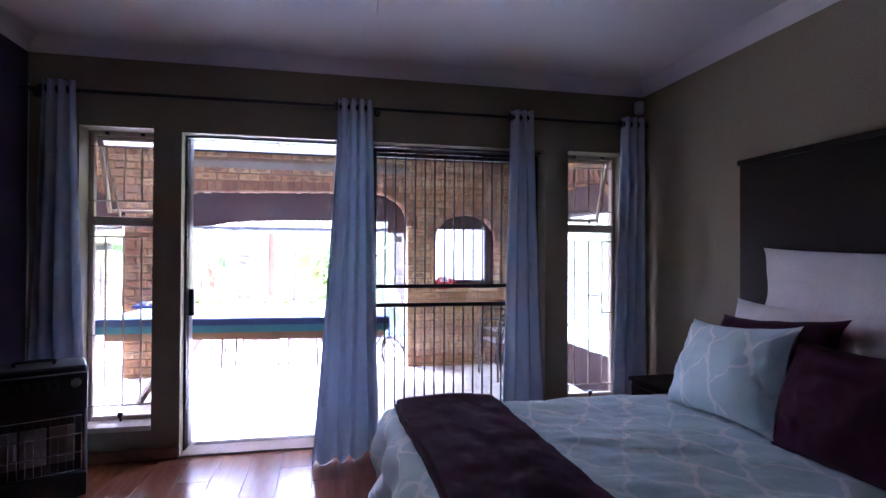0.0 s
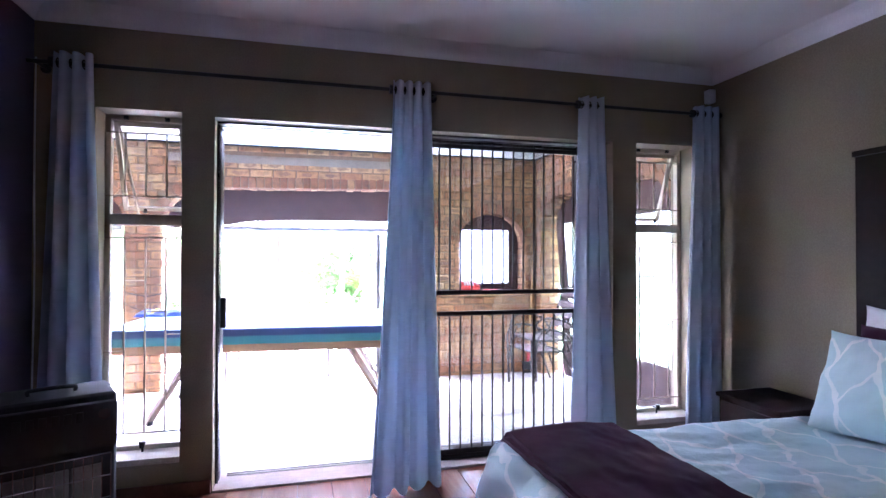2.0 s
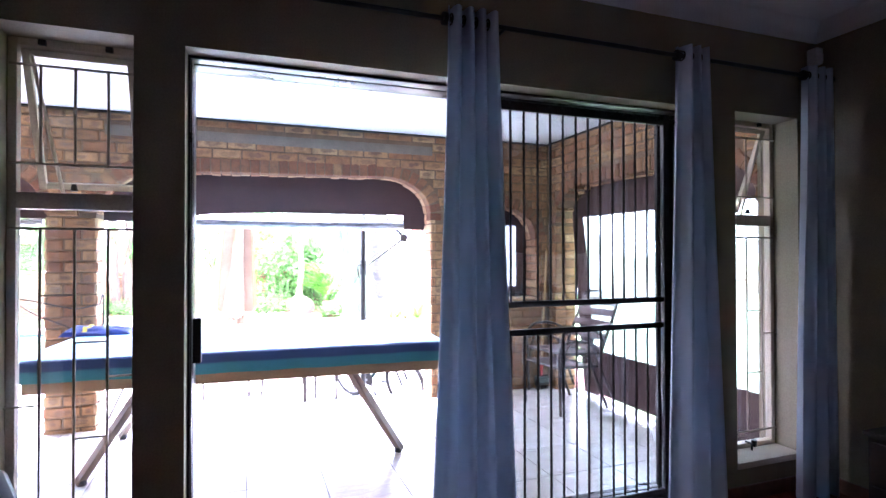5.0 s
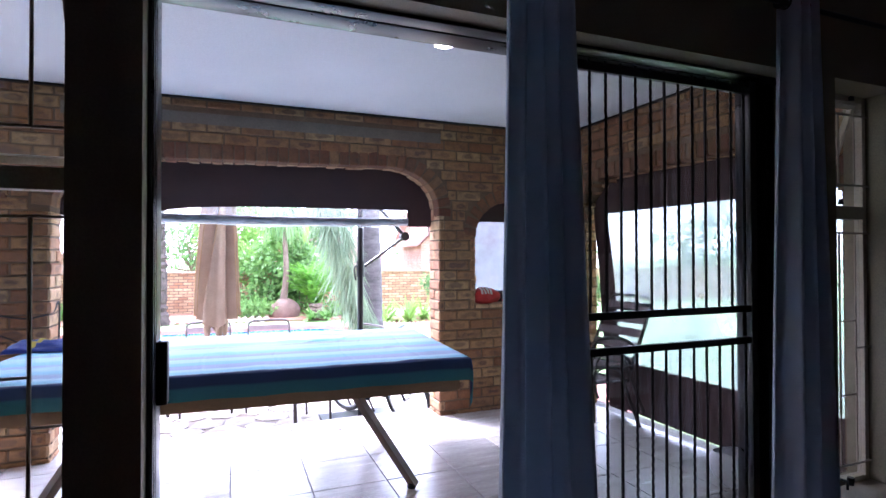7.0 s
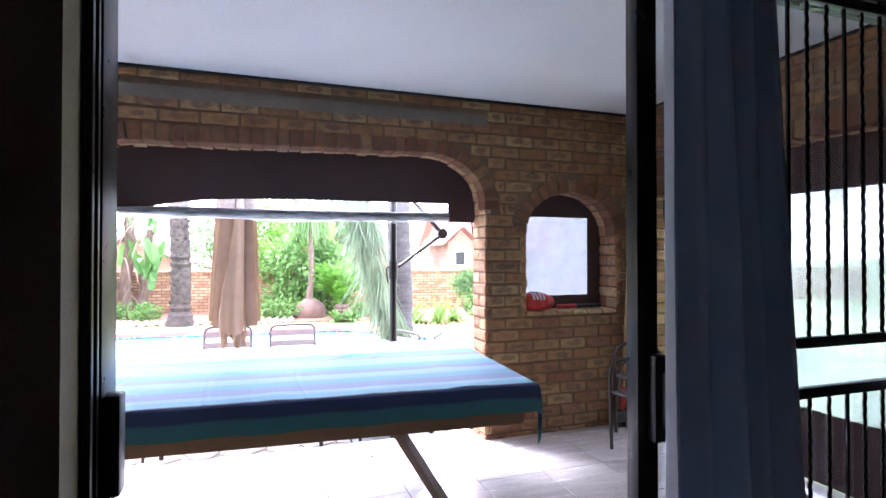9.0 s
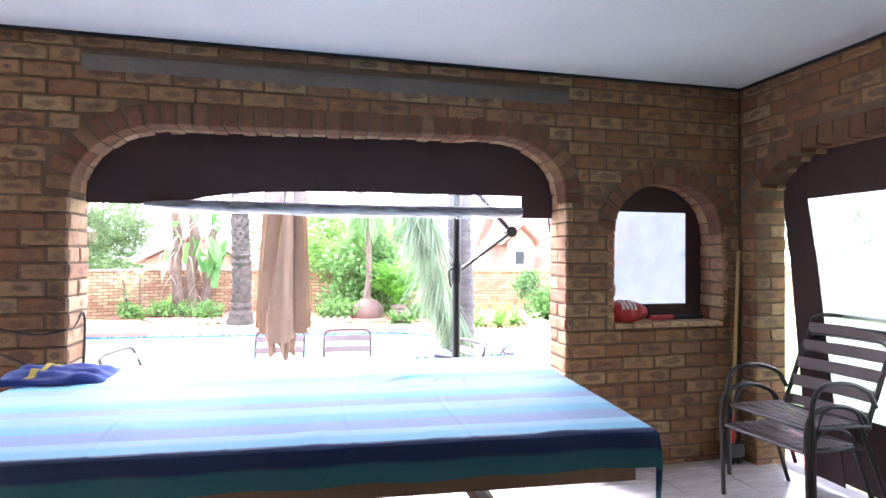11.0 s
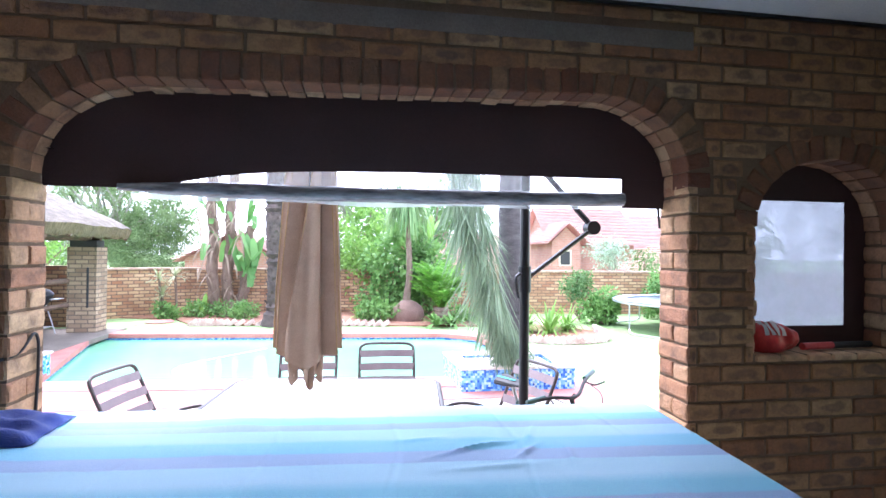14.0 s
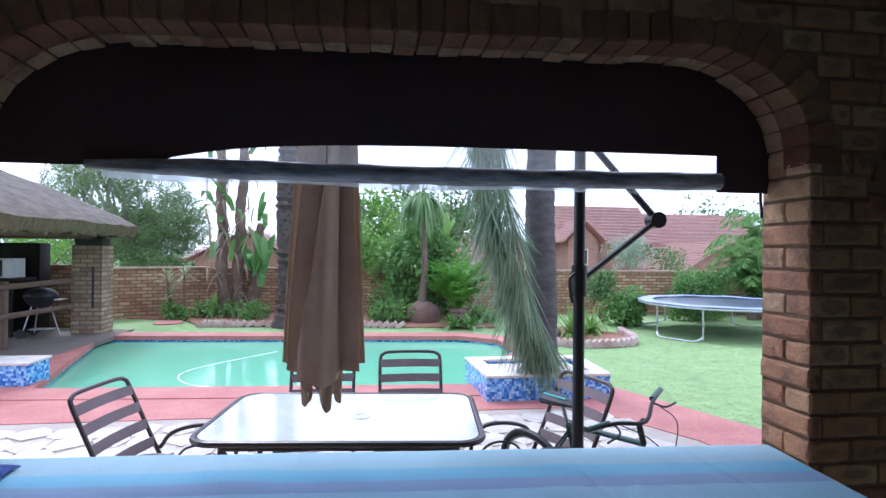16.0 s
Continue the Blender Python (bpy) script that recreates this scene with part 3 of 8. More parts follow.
def cornice(name, along, at, a, b, inward):
    """Cove moulding under the ceiling along one wall."""
    bm = bmesh.new()
    prof = [(0, 0), (0.006, 0.0), (0.012, 0.012)] + [(0.012 + 0.078 * (1 - math.cos(t)), 0.012 + 0.062 * math.sin(t)) for t in (0.2, 0.5, 0.8, 1.1, 1.4)] + [(0.09, 0.085), (0, 0.085)]
    rings = []
    for s in (a, b):
        rings.append([bm.verts.new((s, at + inward * d, CEIL - 0.085 + h) if along == "x" else (at + inward * d, s, CEIL - 0.085 + h)) for d, h in prof])
    for j in range(len(prof)):
        bm.faces.new((rings[0][j], rings[0][(j + 1) % len(prof)], rings[1][(j + 1) % len(prof)], rings[1][j]))
    bmesh.ops.recalc_face_normals(bm, faces=bm.faces)
    return solid(name, bm, M_CEIL, "white plaster cove cornice", "cornice", "structure")


cornice("cornice", "x", WI, XL, XR, -1)
cornice("cornice", "y", XR, YB, WI, -1)
cornice("cornice", "y", XL, YB, WI, 1)
for x0, x1 in ((XL, -0.905), (1.565, XR)):
    solid("baseboard", slab(x0, x1, WI - 0.016, WI, 0.0, 0.075, bevel=0.004), M_SKIRT, "red-brown wooden skirting board", "skirting board", "structure")
solid("baseboard", slab(XR - 0.016, XR, YB, WI - 0.016, 0.0, 0.075, bevel=0.004), M_SKIRT, "red-brown wooden skirting board", "skirting board", "structure")
solid("baseboard", slab(XL, XL + 0.016, YB, WI - 0.016, 0.0, 0.075, bevel=0.004), M_SKIRT, "red-brown wooden skirting board", "skirting board", "structure")
floor = solid("floor", slab(XL - 0.1, XR + 0.1, YB, WI, -0.3, -0.012), M_SKIRT, "red-brown glossy laminate plank floor", "floor", "structure")

# ---- patio shell ----
pfloor = solid("patio_floor", slab(-4.9, PX + 0.3, WO, AO + 0.05, G - 0.1, PF - 0.008), M_GROUT, "patio floor of pale ceramic tiles with grey joints", "floor", "structure")
solid("door_sill", slab(DOOR[0], DOOR[1], WI, WO, -0.3, 0.012, bevel=0.006), M_SILL, "raised pinkish stone door threshold", "door sill", "structure")
solid("patio_ceiling", slab(-4.9, PX + 0.3, WO, AO, PC, PC + 0.15), M_PCEIL, "white painted patio ceiling", "ceiling", "structure")
solid("wall_patio_west", slab(-5.1, -4.9, WO, AO, G - 0.1, PC + 0.15), M_PIER, "brick end wall of the patio", "wall", "structure")
# unseen, added to stop daylight coming in from the house side
solid("wall_house_west", slab(-5.1, XL - 0.15, WI, WO, G - 0.1, PC + 0.15), M_WALL, "unseen plastered house wall, added to keep stray daylight off the patio", "wall", "structure")
solid("wall_house_east", slab(XR + 0.15, 6.4, WI, WO, G - 0.1, PC + 0.15), M_WALL, "plastered house wall beside the patio", "wall", "structure")
# the house goes on beside and over the room
solid("house_roof", slab(-5.3, 6.5, -5.0, AO + 0.45, PC + 0.16, PC + 0.4), M_ROOF, "roof of the house over room and patio", "roof", "structure")


def top_main(x):
    """Height of the wide arch: flat, with round shoulders."""
    a, b, r, rise = -1.80, 0.96, 0.46, 0.36
    d = min(x - a, b - x)
    lift = 1.625 + 0.02 * (x - a)
    return lift + (rise if d >= r else rise * math.sqrt(max(0, 1 - ((r - d) / r) ** 2)))


def top_left(x):
    a, b, r, rise = -4.5, -2.13, 0.46, 0.36
    d = min(x - a, b - x)
    return 1.62 + (rise if d >= r else rise * math.sqrt(max(0, 1 - ((r - d) / r) ** 2)))


def top_niche(x):
    a, b = 1.29, 2.10
    c, h = (a + b) / 2, (b - a) / 2
    return 1.47 + 0.32 * math.sqrt(max(0, 1 - ((x - c) / h) ** 2))


def top_side(y):
    a, b, r, rise = 3.935, 6.23, 0.46, 0.36
    d = min(y - a, b - y)
    return 1.60 + (rise if d >= r else rise * math.sqrt(max(0, 1 - ((r - d) / r) ** 2)))


def arched_wall(x0, x1, y0, y1, z0, z1, holes):
    """A wall along x pierced by arched holes (x0, x1, z0, height function)."""
    bm = bmesh.new()
    x = x0
    for a, b, c, top in holes:
        box(bm, x, a, y0, y1, z0, z1)
        if c > z0:
            box(bm, a, b, y0, y1, z0, c)
        n = 40
        xs = [a + (b - a) * (0.5 - 0.5 * math.cos(math.pi * i / n)) for i in range(n + 1)]
        for u, v in zip(xs, xs[1:]):
            p = [bm.verts.new(q) for q in ((u, y0, top(u)), (v, y0, top(v)), (v, y0, z1), (u, y0, z1), (u, y1, top(u)), (v, y1, top(v)), (v, y1, z1), (u, y1, z1))]
            for f in ((0, 1, 2, 3), (5, 4, 7, 6), (4, 5, 1, 0)):
                bm.faces.new([p[i] for i in f])
        x = b
    box(bm, x, x1, y0, y1, z0, z1)
    bmesh.ops.remove_doubles(bm, verts=bm.verts, dist=1e-5)
    return bm


REC = 0.010   # depth of the joints
awall = solid("wall_arches", arched_wall(-4.9, PX + 0.24, AI + REC, AO, G - 0.1, PC, [(-4.5, -2.13, G, top_left), (-1.80, 0.96, G, top_main), (1.29, 2.10, 0.86, top_niche)]), M_MORTAR, "face brick patio wall with wide arches and a small arched window", "wall", "structure")
side = arched_wall(WO, AI, 0.0, 0.24 - REC, G - 0.1, PC, [(3.935, 6.23, G, top_side)])
bmesh.ops.transform(side, matrix=Matrix(((0, 1, 0, PX + REC), (1, 0, 0, 0), (0, 0, 1, 0), (0, 0, 0, 1))), verts=side.verts)
bmesh.ops.reverse_faces(side, faces=side.faces)
swall = solid("wall_side_arch", side, M_MORTAR, "face brick side wall of the patio with a wide arch", "wall", "structure")

# ---- garden shell ----
POOL = [(-4.5, 11.50), (0.9, 11.15), (1.05, 11.75), (1.95, 13.6), (1.85, 14.6), (1.2, 15.08), (-5.6, 15.62)]


def ring_out(poly, d):
    """The polygon grown outward by d."""
    n, out = len(poly), []
    for i in range(n):
        p, q, r = (Vector(poly[(i + k) % n]) for k in (-1, 0, 1))
        a, b = (q - p).normalized(), (r - q).normalized()
        na, nb = Vector((a.y, -a.x)), Vector((b.y, -b.x))
        m = (na + nb).normalized()
        out.append(q + m * (d / max(0.4, m.dot(na))))
    return out


def flat_ring(inner, outer, z0, z1):
    bm = bmesh.new()
    n = len(inner)
    lo = [[bm.verts.new((p[0], p[1], z)) for p in poly] for poly in (inner, outer) for z in (z0, z1)]
    for i in range(n):
        j = (i + 1) % n
        bm.faces.new((lo[1][i], lo[3][i], lo[3][j], lo[1][j]))
        bm.faces.new((lo[0][i], lo[1][i], lo[1][j], lo[0][j]))
        bm.faces.new((lo[2][i], lo[2][j], lo[3][j], lo[3][i]))
    bmesh.ops.recalc_face_normals(bm, faces=bm.faces)
    return bm


def ground_sheet():
    """One sheet to the horizon, with the pool's hole left open."""
    bm = bmesh.new()
    hole = ring_out(POOL, 0.05)
    n = len(hole)
    inner = [bm.verts.new((p[0], p[1], G)) for p in hole]
    c = Vector((-1.8, 13.4))
    for rad, z in ((14, G), (60, G), (600, G - 1)):
        outer = []
        for p in hole:
            d = (Vector(p) - c).normalized()
            outer.append(bm.verts.new((c.x + d.x * rad, c.y + d.y * rad, z)))
        for i in range(n):
            bm.faces.new((inner[i], outer[i], outer[(i + 1) % n], inner[(i + 1) % n]))
        inner = outer
    bmesh.ops.recalc_face_normals(bm, faces=bm.faces)
    return bm


solid("ground", ground_sheet(), M_GRASS, "bright green lawn around the pool", "lawn", "structure")
solid("pool_basin", flat_ring(POOL, ring_out(POOL, 0.06), G - 1.2, G), M_MOSAIC, "blue tiled edge of the swimming pool", "pool", "structure")
wm = bmesh.new()
wm.faces.new([wm.verts.new((p[0], p[1], G - 0.09)) for p in POOL])
solid("water", wm, M_WATER, "calm green swimming pool water", "pool water", "structure")
solid("pool_coping", flat_ring(ring_out(POOL, -0.03), ring_out(POOL, 0.42), G - 0.05, G + 0.03), M_REDPAVE, "red brick coping round the pool", "coping", "structure")


def plane_poly(pts, z, h=0.02):
    bm = bmesh.new()
    f = bm.faces.new([bm.verts.new((x, y, z)) for x, y in pts])
    g = bmesh.ops.extrude_face_region(bm, geom=[f])
    bmesh.ops.translate(bm, verts=[v for v in g["geom"] if isinstance(v, bmesh.types.BMVert)], vec=(0, 0, -h))
    bmesh.ops.recalc_face_normals(bm, faces=bm.faces)
    return bm


solid("terrace_bed", plane_poly([(-7, AO + 0.04), (2.9, AO + 0.04), (2.35, 9.1), (1.7, 10.2), (-7, 10.25)], G + 0.012, 0.05), M_BED, "mortar bed of the stone terrace", "terrace", "structure")
solid("red_paving", plane_poly([(-7, 10.25), (1.7, 10.2), (2.35, 9.1), (2.9, AO + 0.04), (4.6, AO + 0.04), (3.15, 9.3), (2.45, 10.95), (2.3, 12.2), (2.0, 13.5), (1.0, 11.3), (-4.3, 11.6), (-7, 11.75)], G + 0.02, 0.06), M_REDPAVE, "red brick paving between terrace and pool", "paving", "structure")

# ---- doors, windows, burglar bars ----


def frame_bars(bm, x0, x1, z0, z1, y0, y1, w):
    box(bm, x0, x0 + w, y0, y1, z0, z1, bevel=0.003)
    box(bm, x1 - w, x1, y0, y1, z0, z1, bevel=0.003)
    box(bm, x0 + w, x1 - w, y0, y1, z1 - w, z1, bevel=0.003)
    box(bm, x0 + w, x1 - w, y0, y1, z0, z0 + w, bevel=0.003)
    return bm


def casement(name, hole, hinge):
    """Tall steel window: fixed pane below, top-hung vent standing open, burglar bars inside."""
    x0, x1, z0, z1 = hole
    zt = 1.49
    w = thing(name, "tall steel-framed window with burglar bars and an open top vent", "window", ((x0 + x1) / 2, 3.84, z0), kind="structure")
    part("window_frame", frame_bars(bmesh.new(), x0, x1, z0, z1, 3.80, 3.84, 0.028), M_WINFRAME, w)
    part("transom", slab(x0 + 0.028, x1 - 0.028, 3.795, 3.845, zt - 0.03, zt + 0.03, bevel=0.004), M_WINFRAME, w)
    part("pane", slab(x0 + 0.028, x1 - 0.028, 3.818, 3.822, z0 + 0.028, zt - 0.03), M_GLASS, w).visible_shadow = False
    # the vent, hinged at its head, leans outward
    bm = frame_bars(bmesh.new(), x0 + 0.03, x1 - 0.03, zt + 0.03, z1 - 0.03, 3.82, 3.845, 0.024)
    gl = slab(x0 + 0.05, x1 - 0.05, 3.83, 3.834, zt + 0.05, z1 - 0.05)
    turn = Matrix.Translation((0, 3.83, z1 - 0.03)) @ Matrix.Rotation(radians(22), 4, "X") @ Matrix.Translation((0, -3.83, -(z1 - 0.03)))
    for b in (bm, gl):
        bmesh.ops.transform(b, matrix=turn, verts=b.verts)
    v = part("vent", bm, M_WINFRAME, w)
    part("pane", gl, M_GLASS, v).visible_shadow = False
    # bars
    n = 3
    for i in range(n):
        x = x0 + (x1 - x0) * (i + 1) / (n + 1)
        part("bar", bar([(x, 3.785, z0 + 0.10), (x, 3.785, zt - 0.10)], 0.005, 6), M_BAR, w)
        part("bar", bar([(x, 3.785, zt + 0.13), (x, 3.785, z1 - 0.1)], 0.005, 6), M_BAR, w)
    for z in (z0 + 0.10, zt - 0.10, zt + 0.13, z1 - 0.1):
        part("bar", bar([(x0 + 0.01, 3.785, z), (x1 - 0.01, 3.785, z)], 0.005, 6), M_BAR, w)
    xs = [x0 + (x1 - x0) * i / (n + 1) for i in range(n + 2)]
    for i, zz in enumerate(((0.42,), (0.78,), (0.30, 0.62), (0.50,))):
        for f in zz:
            z = z0 + 0.1 + (zt - z0 - 0.2) * f
            part("bar", bar([(xs[i], 3.785, z), (xs[i + 1], 3.785, z)], 0.004, 6), M_BAR, w)
    # catch, stay and sill
    st = bmesh.new()
    xc = (x0 + x1) / 2
    box(st, xc - 0.006, xc + 0.006, 3.74, 3.80, z0 + 0.035, z0 + 0.045, bevel=0.002)
    tube(st, [(xc, 3.745, z0 + 0.03), (xc, 3.745, z0 + 0.065)], [0.012, 0.016], 8)
    tube(st, [(xc, 3.76, z0 + 0.002), (xc, 3.76, z0 + 0.045)], 0.006, 6)
    part("catch", st, M_STEEL, w, "black iron window catch")
    st = bmesh.new()
    tube(st, [(xc, 3.775, zt + 0.035), (xc, 3.775, zt + 0.06)], [0.012, 0.008], 8)
    part("vent_catch", st, M_STEEL, w, "black iron vent catch")
    part("stay", bar([(hinge, 3.80, z1 - 0.06), (hinge + 0.05, 3.98, zt + 0.04)], 0.007, 6), M_WINFRAME, w, "beige steel vent stay")
    part("window_sill", slab(x0, x1, WI - 0.012, 3.80, z0 - 0.03, z0 + 0.003, bevel=0.004), M_WINFRAME, w)
    for dx in (0.25, 0.75):
        part("hinge", slab(x0 + (x1 - x0) * dx - 0.012, x0 + (x1 - x0) * dx + 0.012, 3.786, 3.80, z1 - 0.025, z1 - 0.005, bevel=0.002), M_STEEL, w)
    return w


casement("window_1", LW, LW[0] + 0.07)
casement("window_2", RW, RW[1] - 0.1)


def door_reveal():
    x0, x1, z0, z1 = DOOR
    d = thing("door_1", "wide dark aluminium sliding door, its one leaf pushed open", "door", ((x0 + x1) / 2, 3.86, 0), kind="structure")
    f = bmesh.new()
    box(f, x0, x0 + 0.016, 3.80, 3.90, 0.012, z1 - 0.016, bevel=0.003)
    box(f, x1 - 0.05, x1, 3.80, 3.90, 0.012, z1 - 0.016, bevel=0.003)
    box(f, x0, x1, 3.80, 3.90, z1 - 0.016, z1 - 0.002, bevel=0.003)
    # gate channel lining the jamb and the head on the room side
    box(f, x0 + 0.001, x0 + 0.010, 3.735, 3.799, 0.013, z1 - 0.014, bevel=0.002)
    for y in (3.738, 3.772):
        box(f, x0 + 0.0105, x0 + 0.016, y, y + 0.012, 0.013, z1 - 0.014, bevel=0.002)
    box(f, x0 + 0.001, x1 - 0.002, 3.735, 3.799, z1 - 0.013, z1 - 0.002, bevel=0.002)
    part("door_frame", f, M_ALU, d)
    f = bmesh.new()
    for y in (3.838, 3.87):
        box(f, x0 + 0.05, x1 - 0.05, y - 0.004, y + 0.004, 0.012, 0.019, bevel=0.001)
    part("track", f, M_GALV, d, "dull aluminium runner")
    # leaves: one fixed, one slid in front of it
    for y, a, b in ((3.87, 0.262, 1.51), (3.838, 0.245, 1.46)):
        f = bmesh.new()
        box(f, a, a + 0.06, y - 0.016, y + 0.016, 0.020, z1 - 0.017, bevel=0.003)
        box(f, b - 0.075, b, y - 0.016, y + 0.016, 0.020, z1 - 0.017, bevel=0.003)
        box(f, a + 0.06, b - 0.075, y - 0.016, y + 0.016, z1 - 0.034, z1 - 0.017, bevel=0.003)
        box(f, a + 0.06, b - 0.075, y - 0.016, y + 0.016, 0.020, 0.06, bevel=0.003)
        leaf = part("sliding_leaf", f, M_ALU, d)
        part("pane", slab(a + 0.05, b - 0.06, y - 0.003, y + 0.003, 0.05, z1 - 0.03), M_GLASS, leaf).visible_shadow = False
    lk = bmesh.new()
    box(lk, 0.27, 0.325, 3.79, 3.822, 0.84, 1.05, bevel=0.008)
    box(lk, 0.285, 0.318, 3.765, 3.79, 0.88, 1.01, bevel=0.008)
    part("handle", lk, M_STEEL, d, "black door handle and lock")
    lk = bmesh.new()
    box(lk, x0 + 0.014, x0 + 0.044, 3.80, 3.845, 0.875, 1.05, bevel=0.006)
    part("lock_keep", lk, M_STEEL, d, "black lock box on the jamb")
    return d


door_reveal()


def security_gate():
    """Sliding steel gate with plain and twisted bars, drawn back over the door's fixed leaf."""
    x0, x1, y = 0.312, 1.40, 3.775
    g = thing("security_gate", "black steel sliding security gate with twisted bars", "gate", ((x0 + x1) / 2, y, 0))
    f = bmesh.new()
    box(f, x0, x0 + 0.03, y - 0.014, y + 0.014, 0.014, 2.03, bevel=0.003)
    box(f, x1 - 0.035, x1, y - 0.014, y + 0.014, 0.014, 2.03, bevel=0.003)
    box(f, x0 + 0.03, x1 - 0.035, y - 0.012, y + 0.012, 1.975, 2.003, bevel=0.003)
    box(f, x0 + 0.03, x1 - 0.035, y - 0.012, y + 0.012, 0.045, 0.075, bevel=0.003)
    part("gate_frame", f, M_STEEL, g)
    part("bottom_channel", slab(x0 + 0.03, x1 - 0.035, y - 0.02, y + 0.02, 0.013, 0.044, bevel=0.003), M_STEEL, g)
    for z in (0.927, 1.060):
        part("rail", slab(x0 + 0.03, x1 - 0.035, y - 0.012, y + 0.012, z - 0.014, z + 0.014, bevel=0.003), M_STEEL, g)
    # plain bars stand singly between pairs of twisted ones
    x, i = 0.405, 0
    while x < 1.35:
        for za, zb in ((0.06, 0.914), (1.073, 2.02)):
            if i % 3 == 1:
                part("bar", bar([(x, y, za), (x, y, zb)], 0.006, 6), M_STEEL, g)
            else:
                k = 76
                pts = [(x + 0.0015 * math.cos(j * 2.1), y + 0.0015 * math.sin(j * 2.1), za + (zb - za) * j / k) for j in range(k + 1)]
                part("twisted_bar", bar(pts, 0.0058, 5), M_STEEL, g)
        x += (0.070, 0.071, 0.074)[i % 3]
        i += 1
    return g


security_gate()

# ---- curtains ----
RY, RZ = 3.53, 2.245
rod = thing("curtain_rod", "dark metal curtain rod over the door and windows", "curtain rod", (0.3, RY, RZ))
part("pole", bar([(XL + 0.02, RY, RZ), (2.26, RY, RZ)], 0.0105, 10), M_STEEL, rod)
for x in (-1.70, 0.33, 2.29):
    b = bmesh.new()
    tube(b, [(x, RY, RZ), (x, WI, RZ)], 0.007, 8)
    tube(b, [(x, WI - 0.008, RZ), (x, WI, RZ)], 0.025, 12)
    part("bracket", b, M_STEEL, rod)
b = bmesh.new()
tube(b, [(2.26, RY, RZ), (2.265, RY, RZ), (2.285, RY, RZ), (2.305, RY, RZ), (2.31, RY, RZ)], [0.008, 0.018, 0.024, 0.018, 0.004], 12)
part("finial", b, M_STEEL, rod)


def curtain(xa, xb, ba, bb, z0, folds, seed, label, lean=0.01):
    """Eyelet curtain pushed together: deep folds, wider at the hem."""
    rnd = random.Random(seed)
    ph = [rnd.uniform(-0.5, 0.5) for _ in range(6)]
    c = thing("curtain", label, "curtain", ((xa + xb) / 2, RY, z0), "curtains on the rod")

    def fn(u, v):
        z = RZ + 0.05 - (RZ + 0.05 - z0) * v
        w = v ** 1.2
        x = (xa + (xb - xa) * u) * (1 - w) + (ba + (bb - ba) * u) * w
        a = 2 * math.pi * folds * u
        drift = 0.5 * math.sin(2.2 * v + ph[0]) + 0.3 * math.sin(5 * v + ph[1])
        wave = math.sin(a + drift * v + 0.45 * math.sin(a + ph[3] * 6))
        y = RY + (0.034 + 0.006 * math.sin(2 * v + ph[2])) * math.copysign(abs(wave) ** 0.8, wave) + 0.012 * v * math.sin(0.5 * a + ph[3] * 6 + v) - lean * v * (1 - 0.6 * u)
        x += 0.010 * v * math.sin(0.5 * a + ph[4] * 6 + 1.5 * v)
        return (x, y, z + 0.005 * v * math.sin(a + ph[5]))
    part("cloth", sheet(fn, 34 * folds, 40, 0.004), M_CURTAIN, c)
    for i in range(folds * 2):
        u = (i + 0.5) / (folds * 2)
        x = xa + (xb - xa) * u
        r = bmesh.new()
        tube(r, [(x + 0.002 * k, RY + 0.021 * math.cos(t), RZ + 0.021 * math.sin(t)) for k in (0,) for t in [2 * math.pi * j / 14 for j in range(15)]], 0.004, 5, False)
        part("eyelet", r, M_STEEL, c, "dark metal eyelet ring")
    b = bmesh.new()
    tube(b, [(xa - 0.022, RY, RZ), (xa - 0.004, RY, RZ)], [0.026, 0.026], 12)
    part("stop_ring", b, M_STEEL, c)
    return c


curtain(-1.615, -1.445, -1.70, -1.36, 0.02, 3, 1, "blue-grey eyelet curtain gathered beside the tall window")
curtain(0.07, 0.285, -0.075, 0.335, 0.01, 4, 2, "blue-grey eyelet curtain hanging across the doorway", 0.17)
curtain(1.253, 1.41, 1.185, 1.51, 0.01, 3, 3, "blue-grey eyelet curtain gathered in front of the gate")
curtain(2.10, 2.275, 2.02, 2.295, 0.01, 3, 4, "blue-grey eyelet curtain gathered in the room's corner")

# ---- bed ----
BX0, BX1, BY0, BY1, BZ = 0.30, 2.27, 0.55, 2.36, 0.60


def bed():
    b = thing("bed", "double bed with a pale aqua trellis-print duvet", "bed", ((BX0 + BX1) / 2, (BY0 + BY1) / 2, 0))
    part("base", slab(BX0 + 0.06, BX1, BY0 + 0.06, BY1 - 0.06, 0.06, 0.32, bevel=0.02), M_DARKWOOD, b)
    part("mattress", slab(BX0 + 0.04, BX1, BY0 + 0.04, BY1 - 0.04, 0.32, 0.55, bevel=0.05, seg=3), M_LINEN, b)
    for x in (BX0 + 0.15, BX1 - 0.15):
        for y in (BY0 + 0.15, BY1 - 0.15):
            part("leg", bar([(x, y, 0), (x, y, 0.07)], [0.025, 0.03], 10), M_DARKWOOD, b)
    return b


bed()


